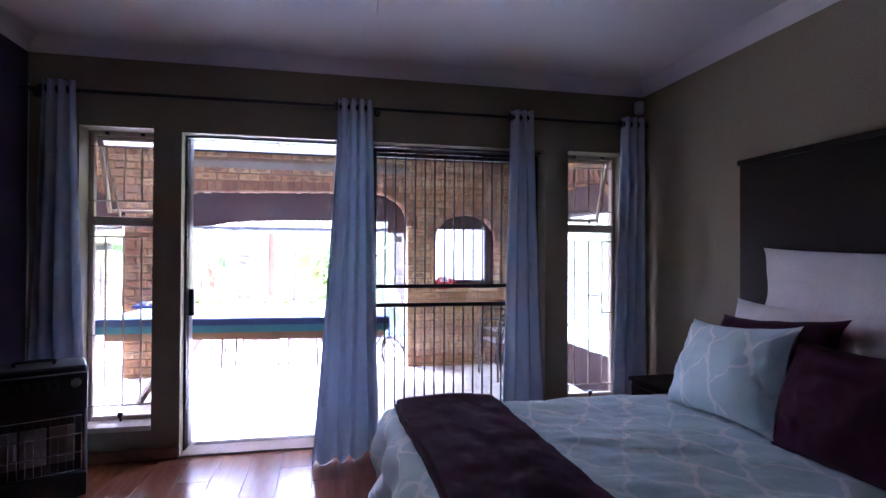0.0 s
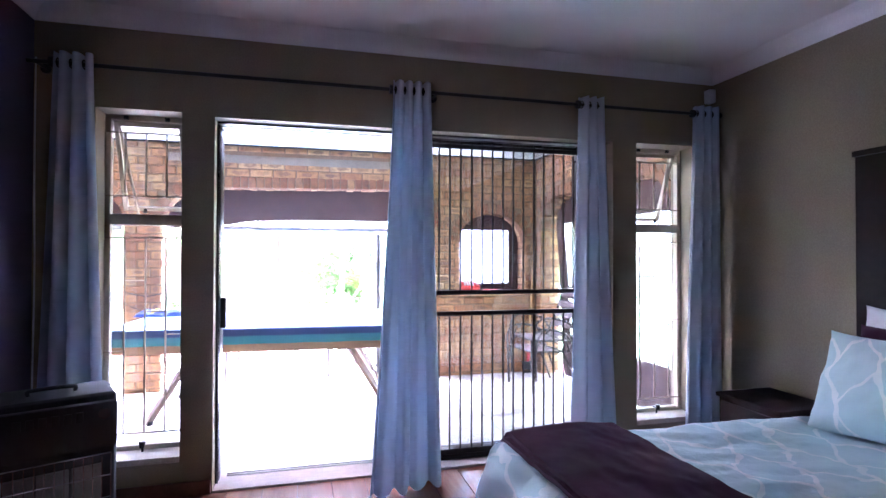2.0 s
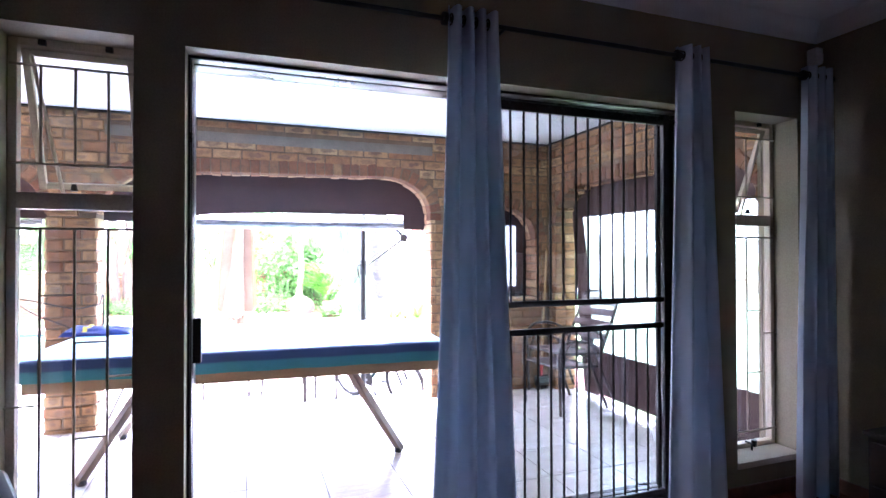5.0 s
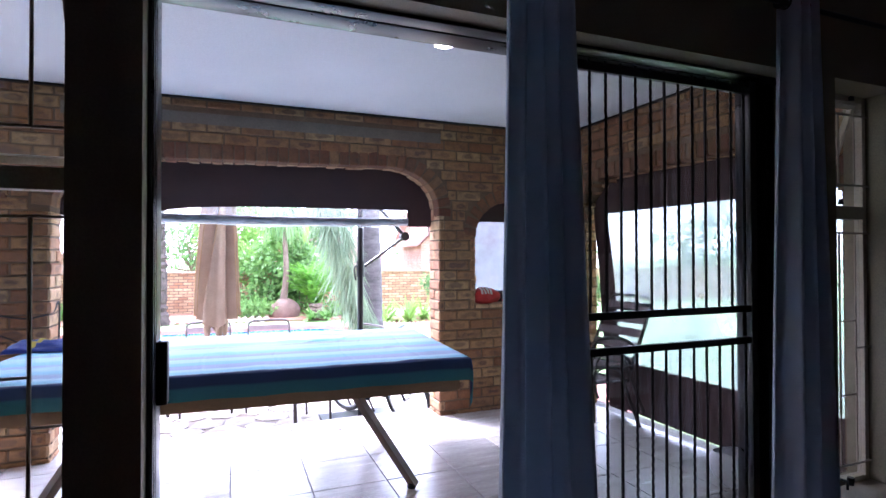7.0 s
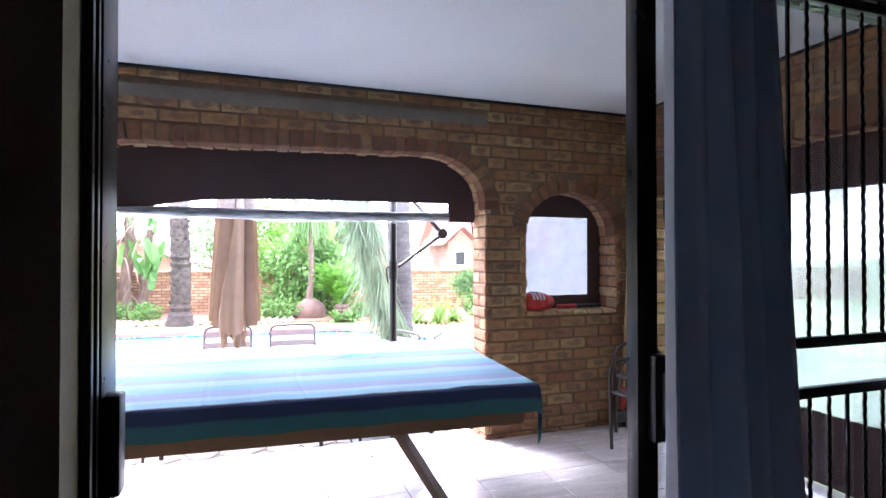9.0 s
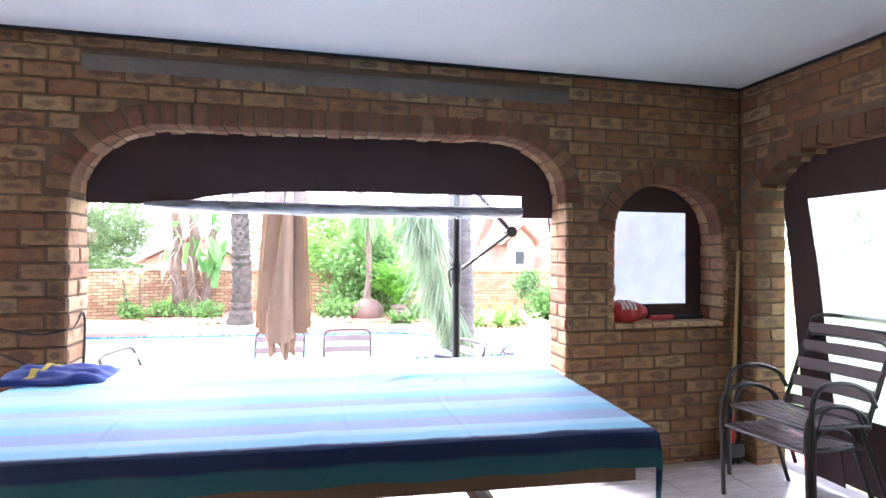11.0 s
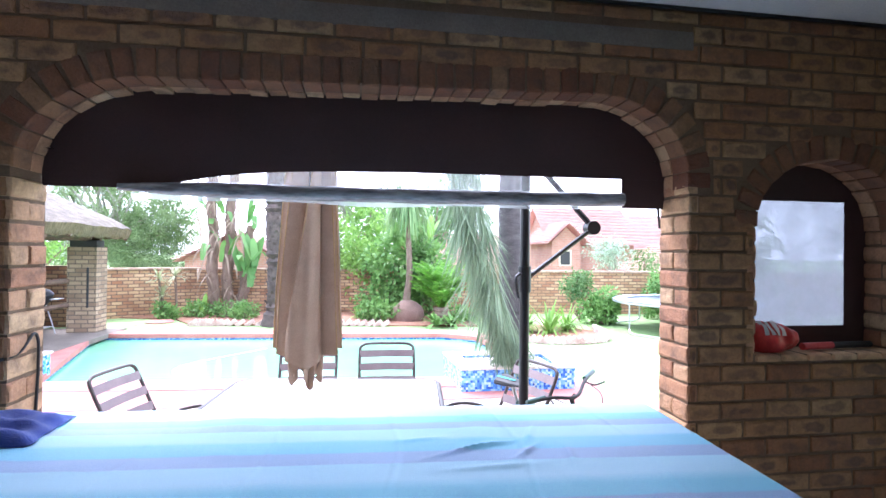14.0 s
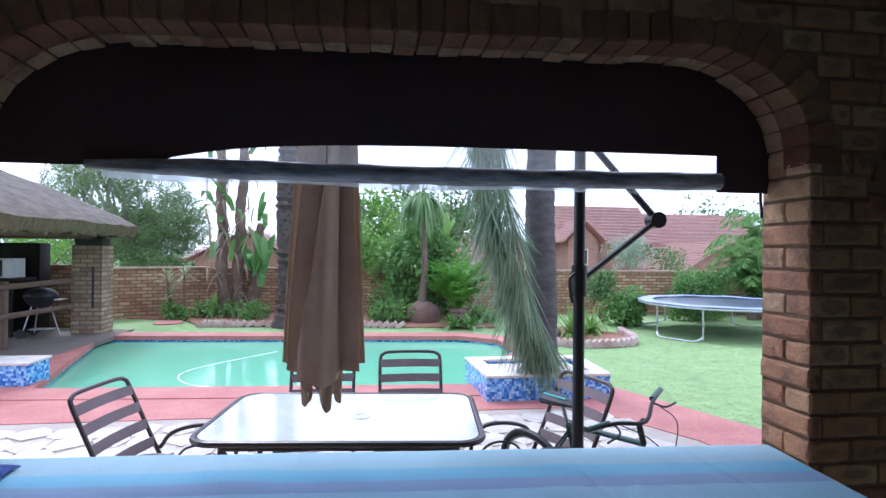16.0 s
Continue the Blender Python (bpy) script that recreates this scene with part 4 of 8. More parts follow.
def duvet():
    """Quilt over the bed: soft top, rounded edge, folds where it hangs."""
    d = 0.36

    def fn(u, v):
        x = BX0 - d + (BX1 - BX0 + d) * u
        y = BY0 - d + (BY1 - BY0 + 2 * d) * v
        ox, oy = max(0, BX0 - x), max(0, BY0 - y, y - BY1)
        over = math.hypot(ox, oy)
        r = 0.07
        zz = BZ + 0.020 * noise.noise((x * 2.2, y * 2.2, 0)) + 0.012 * noise.noise((x * 6, y * 9, 3)) + 0.010 * abs(noise.noise((x * 4 + y * 13, y * 6, 8))) + 0.007 * abs(noise.noise((x * 9 - y * 17, y * 9 + x * 4, 2)))
        px, py = x, y
        if over > 0:
            a = min(over / r, math.pi / 2)
            out = r * math.sin(a) + (0.03 * math.sin((x + y) * 21) + 0.02 * math.sin((x - y) * 13)) * min(1, over / 0.3)
            zz -= r * (1 - math.cos(a)) + max(0, over - r * math.pi / 2)
            nx, ny = (-(ox / over) if x < BX0 else 0), ((oy / over) * (1 if y > BY1 else -1))
            px, py = max(x, BX0) + nx * out, min(max(y, BY0), BY1) + ny * out
        return (px, py, max(zz, 0.03))
    d_ = thing("duvet", "pale aqua cotton duvet with a white trellis print", "duvet", ((BX0 + BX1) / 2, (BY0 + BY1) / 2, BZ))
    part("cover", sheet(fn, 170, 180, 0.0, uv=lambda u, v: (u * 2.3, v * 2.5)), M_BEDDING, d_)
    hem = [Vector(fn(0.0, i / 120)) for i in range(121)]
    part("hem", tube(bmesh.new(), hem, 0.007, 6), M_LINEN, d_, "white stitched hem")


duvet()


def throw():
    """Plum runner folded double across the foot of the bed, hanging over its far side."""
    t = thing("throw", "dark plum velvet throw folded across the foot of the bed", "throw", (BX0 + 0.3, 1.45, BZ))
    for name, xa, xb, lift, tail in (("under_fold", BX0 + 0.005, BX0 + 0.445, 0.030, 0.0), ("upper_fold", BX0 + 0.02, BX0 + 0.44, 0.050, 0.05)):
        def fn(u, v):
            x = xa + (xb - xa) * u + 0.03 * noise.noise((v * 3, u, 5))
            y = BY0 - 0.2 + (2.25 - tail) * v
            over = max(0, y - (BY1 - 0.02), (BY0 - y))
            r = 0.085
            a = min(over / r, math.pi / 2)
            z = BZ + lift + 0.007 * noise.noise((x * 9, y * 9, 1)) + 0.0025 * noise.noise((x * 28, y * 22, 6)) - r * (1 - math.cos(a)) - max(0, over - r * math.pi / 2) + 0.012 * math.sin(u * math.pi)
            yy = min(max(y, BY0), BY1 - 0.02) + (r * math.sin(a) + (0.012 + lift * 0.3) * over) * (1 if y > BY0 else -1)
            return (x, yy, z)
        part(name, sheet(fn, 48, 130, 0.016), M_PLUM, t)


throw()


def pillow(name, c, w, h, t, rot, material, label, category="pillow", uvs=None):
    """Stuffed case: swollen middle, pinched corners, standing at pose rot about c."""
    def fn_side(sgn):
        def fn(u, v):
            a, b = 2 * u - 1, 2 * v - 1
            bulge = (max(0, 1 - a * a) ** 0.8 * max(0, 1 - b * b) ** 0.8 * 0.75 + 0.25 * max(0, 1 - a ** 4) * max(0, 1 - b ** 4)) ** 0.6
            pin = 1 + 0.045 * (a * a * b * b) ** 3
            x, z = a * w / 2 * (1 - 0.035 * (1 - b * b) * a * a), b * h / 2 * (1 - 0.085 * (1 - a * a) * b * b)
            y = sgn * (t / 2 * bulge + 0.016 * bulge * noise.noise((a * 4 + c[0], b * 4, sgn)) + 0.009 * bulge * noise.noise((a * 10 * (1 + b * 0.3) + c[1], b * 5, sgn + 3))) + 0.025 * noise.noise((a * 1.6, b * 1.6, c[1] * 9))
            return Vector((x * pin, y, z * pin))
        return fn
    bm = bmesh.new()
    lay = bm.loops.layers.uv.new("uv")
    m = Matrix.Translation(c) @ Euler([radians(q) for q in rot]).to_matrix().to_4x4()
    n = 30
    for sgn in (-1, 1):
        fn = fn_side(sgn)
        g = [[bm.verts.new(m @ fn(i / n, j / n)) for j in range(n + 1)] for i in range(n + 1)]
        for i in range(n):
            for j in range(n):
                idx = ((i, j), (i + 1, j), (i + 1, j + 1), (i, j + 1))
                f = bm.faces.new([g[p][q] for p, q in (idx if sgn < 0 else idx[::-1])])
                for lp, (p, q) in zip(f.loops, (idx if sgn < 0 else idx[::-1])):
                    lp[lay].uv = (p / n * w, q / n * h)
    bmesh.ops.remove_doubles(bm, verts=bm.verts, dist=0.0015)
    return solid(name, bm, material, label, category)


# ---- table under the arch ----
TA = radians(-3.6)
TC, TL, TW, TZ = (-0.63, 5.60), 2.44, 1.29, 0.715


def tpos(u, v, z):
    """A place on the table: u along it, v across it from its front."""
    return (TC[0] + u * math.cos(TA) - v * math.sin(TA), TC[1] + u * math.sin(TA) + v * math.cos(TA), z)


def games_table():
    t = thing("games_table", "long wooden games table on folding splayed legs", "table", (TC[0], TC[1], PF))
    m = Matrix.Translation((TC[0], TC[1], 0)) @ Matrix.Rotation(TA, 4, "Z")

    def placed(bm):
        bmesh.ops.transform(bm, matrix=m, verts=bm.verts)
        return bm
    L, W = TL / 2 - 0.03, TW / 2 - 0.03
    part("tabletop", placed(slab(-L, L, -W, W, TZ - 0.035, TZ - 0.006, bevel=0.004)), M_TABLEWOOD, t)
    for y in (-W + 0.02, W - 0.04):
        part("apron", placed(slab(-L, L, y, y + 0.02, TZ - 0.19, TZ - 0.035, bevel=0.003)), M_TABLEWOOD, t)
    for x in (-L, L - 0.02):
        part("apron", placed(slab(x, x + 0.02, -W + 0.04, W - 0.04, TZ - 0.19, TZ - 0.035, bevel=0.003)), M_TABLEWOOD, t)
    for sx in (-1, 1):
        for sy in (-0.42, 0.42):
            bm = bmesh.new()
            tube(bm, [(sx * (L - 0.62), sy, TZ - 0.12), (sx * (L - 0.22), sy, PF + 0.012)], 0.03, 4)
            leg = part("leg", placed(bm), M_LEGMETAL, t)
            bm = bmesh.new()
            tube(bm, [(sx * (L - 0.24), sy, PF), (sx * (L - 0.235), sy, PF + 0.03)], 0.026, 8)
            part("rubber_foot", placed(bm), M_BLACK, leg)
        bm = bmesh.new()
        tube(bm, [(sx * (L - 0.32), -0.42, PF + 0.18), (sx * (L - 0.32), 0.42, PF + 0.18)], 0.012, 6)
        part("crossbar", placed(bm), M_LEGMETAL, t)


games_table()


# creases in the cloth: place, angle, length, height
CREASES = [(0.42, 0.18, 0.5, 0.10, 0.016), (0.52, 0.22, 0.35, 0.09, 0.014), (0.62, 0.16, 0.9, 0.08, 0.018), (0.66, 0.30, 1.2, 0.10, 0.016), (0.50, 0.05, 0.1, 0.12, 0.010), (0.30, 0.28, 0.2, 0.08, 0.010), (0.74, 0.12, 1.4, 0.07, 0.012)]


def table_cloth():
    """Striped cloth over the table, its near edge hanging and its corners dropping."""
    ov = 0.13

    def fn(u, v):
        a = -TL / 2 - 0.05 + (TL + 0.10 + 0.06) * u
        b = -TW / 2 - ov + (TW + 2 * 0.10) * v
        oa, ob_ = max(0, abs(a) - TL / 2), max(0, abs(b) - TW / 2)
        over = math.hypot(oa, ob_) + (0.35 * min(oa, 0.05) if ob_ > 0 else 0)
        r = 0.015
        an = min(over / r, math.pi / 2)
        z = TZ + 0.004 - r * (1 - math.cos(an)) - max(0, over - r * math.pi / 2)
        z += 0.004 * abs(noise.noise((a * 2.5, b * 6, 2))) + (0.012 * max(0, noise.noise((a * 5 + 3, b * 5, 7)) - 0.25) if over == 0 else 0)
        if over == 0 and a > 0.1 and b > -0.2:
            for ra, rb, ang, ln, hh in CREASES:
                dx, dy = a - ra, b - rb
                s_, d_ = dx * math.cos(ang) + dy * math.sin(ang), -dx * math.sin(ang) + dy * math.cos(ang)
                z += 0.5 * hh * math.exp(-(d_ / 0.011) ** 2 - (s_ / ln) ** 2)
        if over == 0:
            # fold lines left from the cupboard
            for fa in (-0.93, -0.55, -0.17, 0.21, 0.59, 0.97):
                z += 0.002 * math.exp(-((a - fa - 0.02 * math.sin(7 * b)) / 0.007) ** 2)
        if oa > 0 and ob_ > 0:
            z -= 0.10 * min(1, oa / 0.05) * min(1, ob_ / 0.08)
        out = r * math.sin(an) + (0.010 * math.sin(a * 17) * min(1, over / 0.08))
        ca = math.copysign(min(abs(a), TL / 2), a) + (math.copysign(out, a) if oa > 0 else 0)
        cb = math.copysign(min(abs(b), TW / 2), b) + (math.copysign(out, b) if ob_ > 0 else 0)
        return tpos(ca, cb, z)
    return solid("table_cloth", sheet(fn, 330, 130, 0.0, uv=lambda u, v: (u, v)), M_TOWEL, "striped blue and turquoise beach cloth spread over the table", "tablecloth")


table_cloth()

# ---- parasol ----


def parasol():
    x, y = 0.50, 7.34
    p = thing("cantilever_parasol", "closed taupe cantilever parasol on a black mast", "parasol", (x, y, G))
    part("base_plate", slab(x - 0.35, x + 0.35, y - 0.35, y + 0.35, G + 0.012, G + 0.06, bevel=0.01), M_STEEL, p)
    part("mast", bar([(x, y, G + 0.05), (x, y, 2.75)], 0.03, 14), M_STEEL, p)
    part("collar", bar([(x, y, 1.08), (x, y, 1.24)], 0.04, 12), M_STEEL, p)
    c = bmesh.new()
    tube(c, curve_pts([(x - 0.035, y - 0.03, 1.20), (x - 0.07, y - 0.05, 1.17), (x - 0.065, y - 0.05, 1.09), (x - 0.055, y - 0.05, 1.05)]), 0.008, 6)
    part("crank_handle", c, M_STEEL, p)
    k = (1.0, 7.46, 1.49)
    part("strut", bar([(x + 0.02, y, 1.17), k], 0.016, 8), M_STEEL, p)
    part("hub", bar([(k[0] - 0.01, k[1] - 0.04, k[2]), (k[0] - 0.01, k[1] + 0.04, k[2])], 0.045, 16), M_STEEL, p)
    part("boom", bar([k, (-0.2, 7.40, 2.72), (-0.81, 7.32, 2.95)], 0.02, 8), M_STEEL, p)
    rnd = random.Random(5)
    ph = [rnd.uniform(0, 6) for _ in range(8)]
    # each fold's edge drifts from its angle at the top to its angle at the hem
    folds = [(8, 2), (52, 60), (100, 98), (148, 150), (192, 186), (232, 206), (288, 228), (322, 326), (345, 348)]

    def saw(deg, v):
        """1 at the proud edge of a fold, falling to 0 under the next one."""
        drift = min(1.0, max(0.0, (v - 0.35) / 0.6))
        e = [p + (q - p) * drift for p, q in folds]
        for k in range(len(e)):
            lo = e[k]
            hi = e[k + 1] if k + 1 < len(e) else e[0] + 360
            d = (deg - lo) % 360
            if d < hi - lo:
                f = d / (hi - lo)
                return (min(1.0, f / 0.04)) * (1 - f) ** 0.8
        return 0.0

    def hem_at(deg):
        front = max(0.0, 1 - abs(deg - 272) / 95)
        return 0.785 - 0.125 * front ** 0.9

    def fn(u, v):
        a = 2 * math.pi * u
        deg = 360 * u
        zb = hem_at(deg)
        z = 2.85 - (2.85 - zb) * v
        r = (0.080 + 0.078 * v ** 1.2) * (1 + 0.03 * math.sin(6 * v + ph[0]))
        r *= 0.46 + 0.73 * saw(deg, v) + 0.025 * math.sin(13 * a + 5 * v + ph[2]) + 0.02 * noise.noise((4 * math.cos(a), 4 * math.sin(a), 5 * v))
        return (-0.80 + 1.02 * r * math.cos(a) + 0.012 * v * (1 + math.cos(a)) + 0.008 * math.sin(5 * v), 7.34 + 0.85 * r * math.sin(a), z)
    part("canopy", sheet(fn, 300, 70), M_UMB, p, "closed hanging taupe canvas canopy")
    # piping sewn along the folds that face the house
    for e0, e1 in folds[4:]:
        line = []
        for j in range(41):
            v = j / 40
            drift = min(1.0, max(0.0, (v - 0.35) / 0.6))
            line.append(Vector(fn((e0 + (e1 - e0) * drift + 2.5) / 360, v)) + Vector((0, -0.002, 0)))
        part("piping", bar(line, 0.0032, 5), M_BROOM, p, "tan seam piping")

    def inner(u, v):
        a = 2 * math.pi * u
        tip = 0.5 + 0.5 * math.sin(7 * a + ph[1] + 1.5 * math.sin(2 * a))
        z = 1.0 - (0.34 + 0.09 * tip + 0.05 * math.sin(3 * a + ph[3])) * v
        r = (0.115 - 0.022 * v) * (0.72 + 0.34 * math.sin(7 * a + ph[4] + 1.2 * v) ** 2)
        return (-0.81 + r * math.cos(a), 7.34 + 0.85 * r * math.sin(a), z)
    part("valance", sheet(inner, 150, 14), M_UMB, p, "ragged lower edge of the canopy")
    part("canopy_hub", bar([(-0.81, 7.32, 2.80), (-0.81, 7.32, 2.95)], 0.04, 12), M_STEEL, p)
    for i in range(8):
        a = 2 * math.pi * (i + 0.5) / 8
        part("rib", bar([(-0.81 + 0.02 * math.cos(a), 7.32 + 0.02 * math.sin(a), 2.8), (-0.81 + 0.06 * math.cos(a), 7.32 + 0.06 * math.sin(a), 0.72)], 0.006, 5), M_STEEL, p)


parasol()

# ---- blinds in the arches ----


def arch_blind():
    """Canvas patio blind half rolled: brown canvas above, clear sheet rolled under it."""
    b = thing("patio_blind", "brown canvas patio blind, its clear plastic rolled up", "blind", (-0.4, 6.575, 1.6))
    y = 6.565

    def low(x):
        return 1.577 + 0.104 * (1 - math.exp(-max(0.0, x + 1.36) / 0.30))

    def fn(u, v):
        x = -1.795 + 2.752 * u
        t = top_main(min(max(x, -1.7999), 0.9599)) + 0.0
        z = t + (low(x) - t) * v
        return (x, y + 0.006 * math.sin(9 * x + 3 * v) * (1 - v) + 0.01 * noise.noise((x * 2, z * 3, 4)), z)
    part("canvas", sheet(fn, 60, 10, 0.003), M_CANVAS, b)
    part("side_canvas", sheet(lambda u, v: (0.735 + 0.222 * u, y + 0.004, 1.70 - 0.158 * v), 6, 4, 0.003), M_CANVAS, b)
    part("side_canvas", sheet(lambda u, v: (-1.795 + 0.32 * u, y + 0.004, 1.63 - 0.052 * v), 6, 4, 0.003), M_CANVAS, b)
    part("clear_sheet", sheet(lambda u, v: (-1.30 + 2.035 * u, y + 0.004, low(-1.30 + 2.035 * u) + 0.01 - (0.055 + 0.05 * u) * v), 40, 3), M_STRIP, b)
    pts = [(-1.50 + 2.23 * i / 40, y - 0.02, 1.578 + 0.002 * i / 40 - 0.008 * math.sin(math.pi * i / 40) + 0.001 * math.sin(i * 1.3)) for i in range(41)]
    part("roll", tube(bmesh.new(), pts, [(0.033 + 0.0012 * math.sin(i * 0.9) + 0.0008 * math.sin(i * 2.1)) * min(1, 0.45 + 0.09 * i) for i in range(41)], 14), M_ROLL, b, "rolled clear plastic window")
    # added strip: imitates the sky's bright bloom along the roll's lower rim
    part("bloom_edge", sheet(lambda u, v: (-1.45 + 2.17 * u, y - 0.022 + 0.004 * math.sin(30 * u), 1.556 + 0.002 * u - 0.014 * math.sin(math.pi * u) - (0.020 + 0.006 * math.sin(17 * u)) * v), 60, 3), M_PLASTIC, b, "thin clear strip added for the bright bloom below the roll")
    part("strap", bar(curve_pts([(0.935, y + 0.02, 1.56), (0.945, y + 0.03, 1.51), (0.952, y + 0.03, 1.45)], 4), 0.006, 6), M_BLACK, b, "black hanging strap")
    for x, z in ((-1.765, 1.725), (0.905, 1.765)):
        part("eyelet", lathe(bmesh.new(), [(0.012, 0), (0.016, 0.002), (0.016, 0.004), (0.006, 0.006)], (x, y - 0.01, z), 12), M_CHROME, b)


arch_blind()


def west_blind():
    """The same blind over the further arch, rolled as high."""
    b = thing("patio_blind", "brown canvas patio blind rolled up in the further arch", "blind", (-3.3, 6.575, 1.6))
    y = 6.565
    part("canvas", sheet(lambda u, v: (-4.495 + 2.36 * u, y + 0.008 * noise.noise((u * 9, v * 2, 2)), top_left(min(max(-4.495 + 2.36 * u, -4.4999), -2.1301)) * (1 - v) + 1.585 * v), 50, 8, 0.003), M_CANVAS, b)
    part("roll", bar([(-4.3 + 2.1 * i / 20, y - 0.02, 1.555 + 0.004 * math.sin(i)) for i in range(21)], 0.026, 12), M_ROLL, b, "rolled clear plastic window")


west_blind()


def niche_blind():
    b = thing("window_blind", "brown-edged clear plastic blind in the small arched window", "blind", (1.7, 6.57, 0.86))
    y = 6.57
    part("head_canvas", sheet(lambda u, v: (1.29 + 0.81 * u, y, (top_niche(1.2901 + 0.8098 * u)) * (1 - v) + min(1.60, top_niche(1.2901 + 0.8098 * u)) * v), 24, 2, 0.003), M_CANVAS, b)
    part("clear_window", slab(1.29, 1.97, y - 0.001, y + 0.001, 0.965, 1.60), M_MILKY, b)
    part("side_canvas", slab(1.97, 2.10, y - 0.002, y + 0.002, 0.86, 1.60), M_CANVAS, b)
    part("foot_canvas", slab(1.29, 1.97, y - 0.002, y + 0.002, 0.86, 0.965), M_CANVAS, b)


niche_blind()


def side_blind():
    """Blind down over the side arch: brown head and foot with a clear window, loose at one side."""
    b = thing("patio_blind", "brown canvas patio blind let down, with a clear plastic window", "blind", (2.44, 5.1, 0))
    x = 2.43

    def sway(y, z):
        return x + 0.015 * noise.noise((y * 2, z * 2, 1))

    def piece(ya, yb, za, zb, slant=0.0):
        return sheet(lambda u, v: (sway(ya + (yb - ya) * u, za + (zb - za) * v), ya + (yb - ya) * u - slant * (1 - v) * u, za + (zb - za) * v), 14, 10, 0.003)
    part("head_canvas", piece(3.94, 6.19, 1.66, 1.99), M_CANVAS, b)
    part("clear_window", piece(3.95, 6.03, 0.39, 1.66, 0.19), M_PLASTIC, b)
    part("side_canvas", sheet(lambda u, v: (sway(5.9, 1.66 - 1.7 * v) - 0.01, 6.01 + 0.18 * u - 0.24 * v * (1 - 0.2 * u), 1.66 - 1.7 * v), 6, 14, 0.003), M_CANVAS, b)
    part("foot_canvas", piece(3.95, 5.84, -0.02, 0.39, 0.05), M_CANVAS, b)


side_blind()

# ---- garden wall ----


def run_wall(a, b, z0, z1, th, name, label, cap=True):
    d = Vector(b) - Vector(a)
    L = d.length
    ob = solid(name, slab(0, L, -th / 2, th / 2, 0, z1 - z0), M_GWALL, label, "garden wall", "structure")
    ob.matrix_basis = Matrix.Translation((a[0], a[1], z0)) @ Matrix.Rotation(math.atan2(d.y, d.x), 4, "Z")
    if cap:
        for i in range(int(L / 0.5)):
            c = new("coping_brick", CAPME)
            c.parent = ob
            c.matrix_basis = Matrix.Translation((0.25 + i * 0.5, 0, z1 - z0 + 0.03))
    return ob


CAPME = link_mesh("coping_brick", slab(-0.245, 0.245, -0.16, 0.16, -0.03, 0.03, bevel=0.012), M_GCAP)
run_wall((-16.0, 13.0), (-4.45, 19.6), G - 0.1, 0.80, 0.23, "garden_wall", "red and buff brick garden wall behind the pool")
run_wall((-4.45, 19.6), (22.0, 17.2), G - 0.1, 0.78, 0.23, "garden_wall", "red and buff brick garden wall behind the lawn")

# mosaic planter by the pool
solid("planter", flat_ring([(0.90, 10.68), (2.0, 10.68), (2.05, 11.4), (0.86, 11.4)], [(0.73, 10.50), (2.17, 10.50), (2.22, 11.58), (0.68, 11.58)], G, -0.10), M_MOSAIC, "low planter box clad in blue mosaic", "planter")

# ---- bedroom things ----


def headboard():
    h = thing("headboard", "tall dark-stained wooden headboard against the olive wall", "headboard", (2.31, 1.4, 0))
    part("panel", slab(2.295, XR - 0.01, 0.12, 2.61, 0.02, 1.80, bevel=0.006), M_DARKWOOD, h)
    part("top_rail", slab(2.285, XR - 0.008, 0.11, 2.62, 1.80, 1.83, bevel=0.006), M_DARKWOOD, h)


headboard()


def nightstand():
    x0, x1, y0, y1, z = 1.93, 2.32, 2.72, 3.16, 0.50
    n = thing("nightstand", "low dark-stained wooden nightstand beside the bed", "nightstand", ((x0 + x1) / 2, (y0 + y1) / 2, 0))
    part("body", slab(x0 + 0.015, x1, y0 + 0.015, y1 - 0.015, 0.06, z - 0.025, bevel=0.004), M_DARKWOOD, n)
    part("top", slab(x0, x1, y0, y1, z - 0.025, z, bevel=0.006), M_DARKWOOD, n)
    for za, zb in ((0.09, 0.26), (0.275, 0.455)):
        d = part("drawer", slab(x0 + 0.001, x0 + 0.018, y0 + 0.035, y1 - 0.035, za, zb, bevel=0.004), M_DARKWOOD, n)
        part("handle", bar([(x0 - 0.02, (y0 + y1) / 2 - 0.06, (za + zb) / 2), (x0 - 0.02, (y0 + y1) / 2 + 0.06, (za + zb) / 2)], 0.005, 8), M_CHROME, d, "chrome handle")
    for x in (x0 + 0.04, x1 - 0.04):
        for y in (y0 + 0.04, y1 - 0.04):
            part("foot", bar([(x, y, 0), (x, y, 0.065)], [0.018, 0.022], 8), M_DARKWOOD, n)


nightstand()

pillow("pillow", (2.17, 1.50, 1.075), 1.66, 0.50, 0.17, (14, 0, 90), M_LINEN, "large white pillow standing against the headboard")
pillow("pillow", (2.02, 1.93, 0.86), 0.95, 0.44, 0.17, (26, 0, 90), M_LINEN, "white pillow leaning on the pillows behind it")
pillow("cushion", (1.86, 1.98, 0.83), 0.62, 0.42, 0.19, (30, 4, 93), M_PLUM, "plum velvet cushion tucked behind a patterned one", "cushion")
pillow("cushion", (1.67, 1.97, 0.80), 0.62, 0.42, 0.21, (22, 4, 88), M_BEDDING, "pale aqua cushion with a white trellis print", "cushion")
pillow("cushion", (1.66, 1.40, 0.785), 0.58, 0.42, 0.23, (20, 3, 84), M_PLUM, "large plum velvet cushion on the duvet", "cushion")


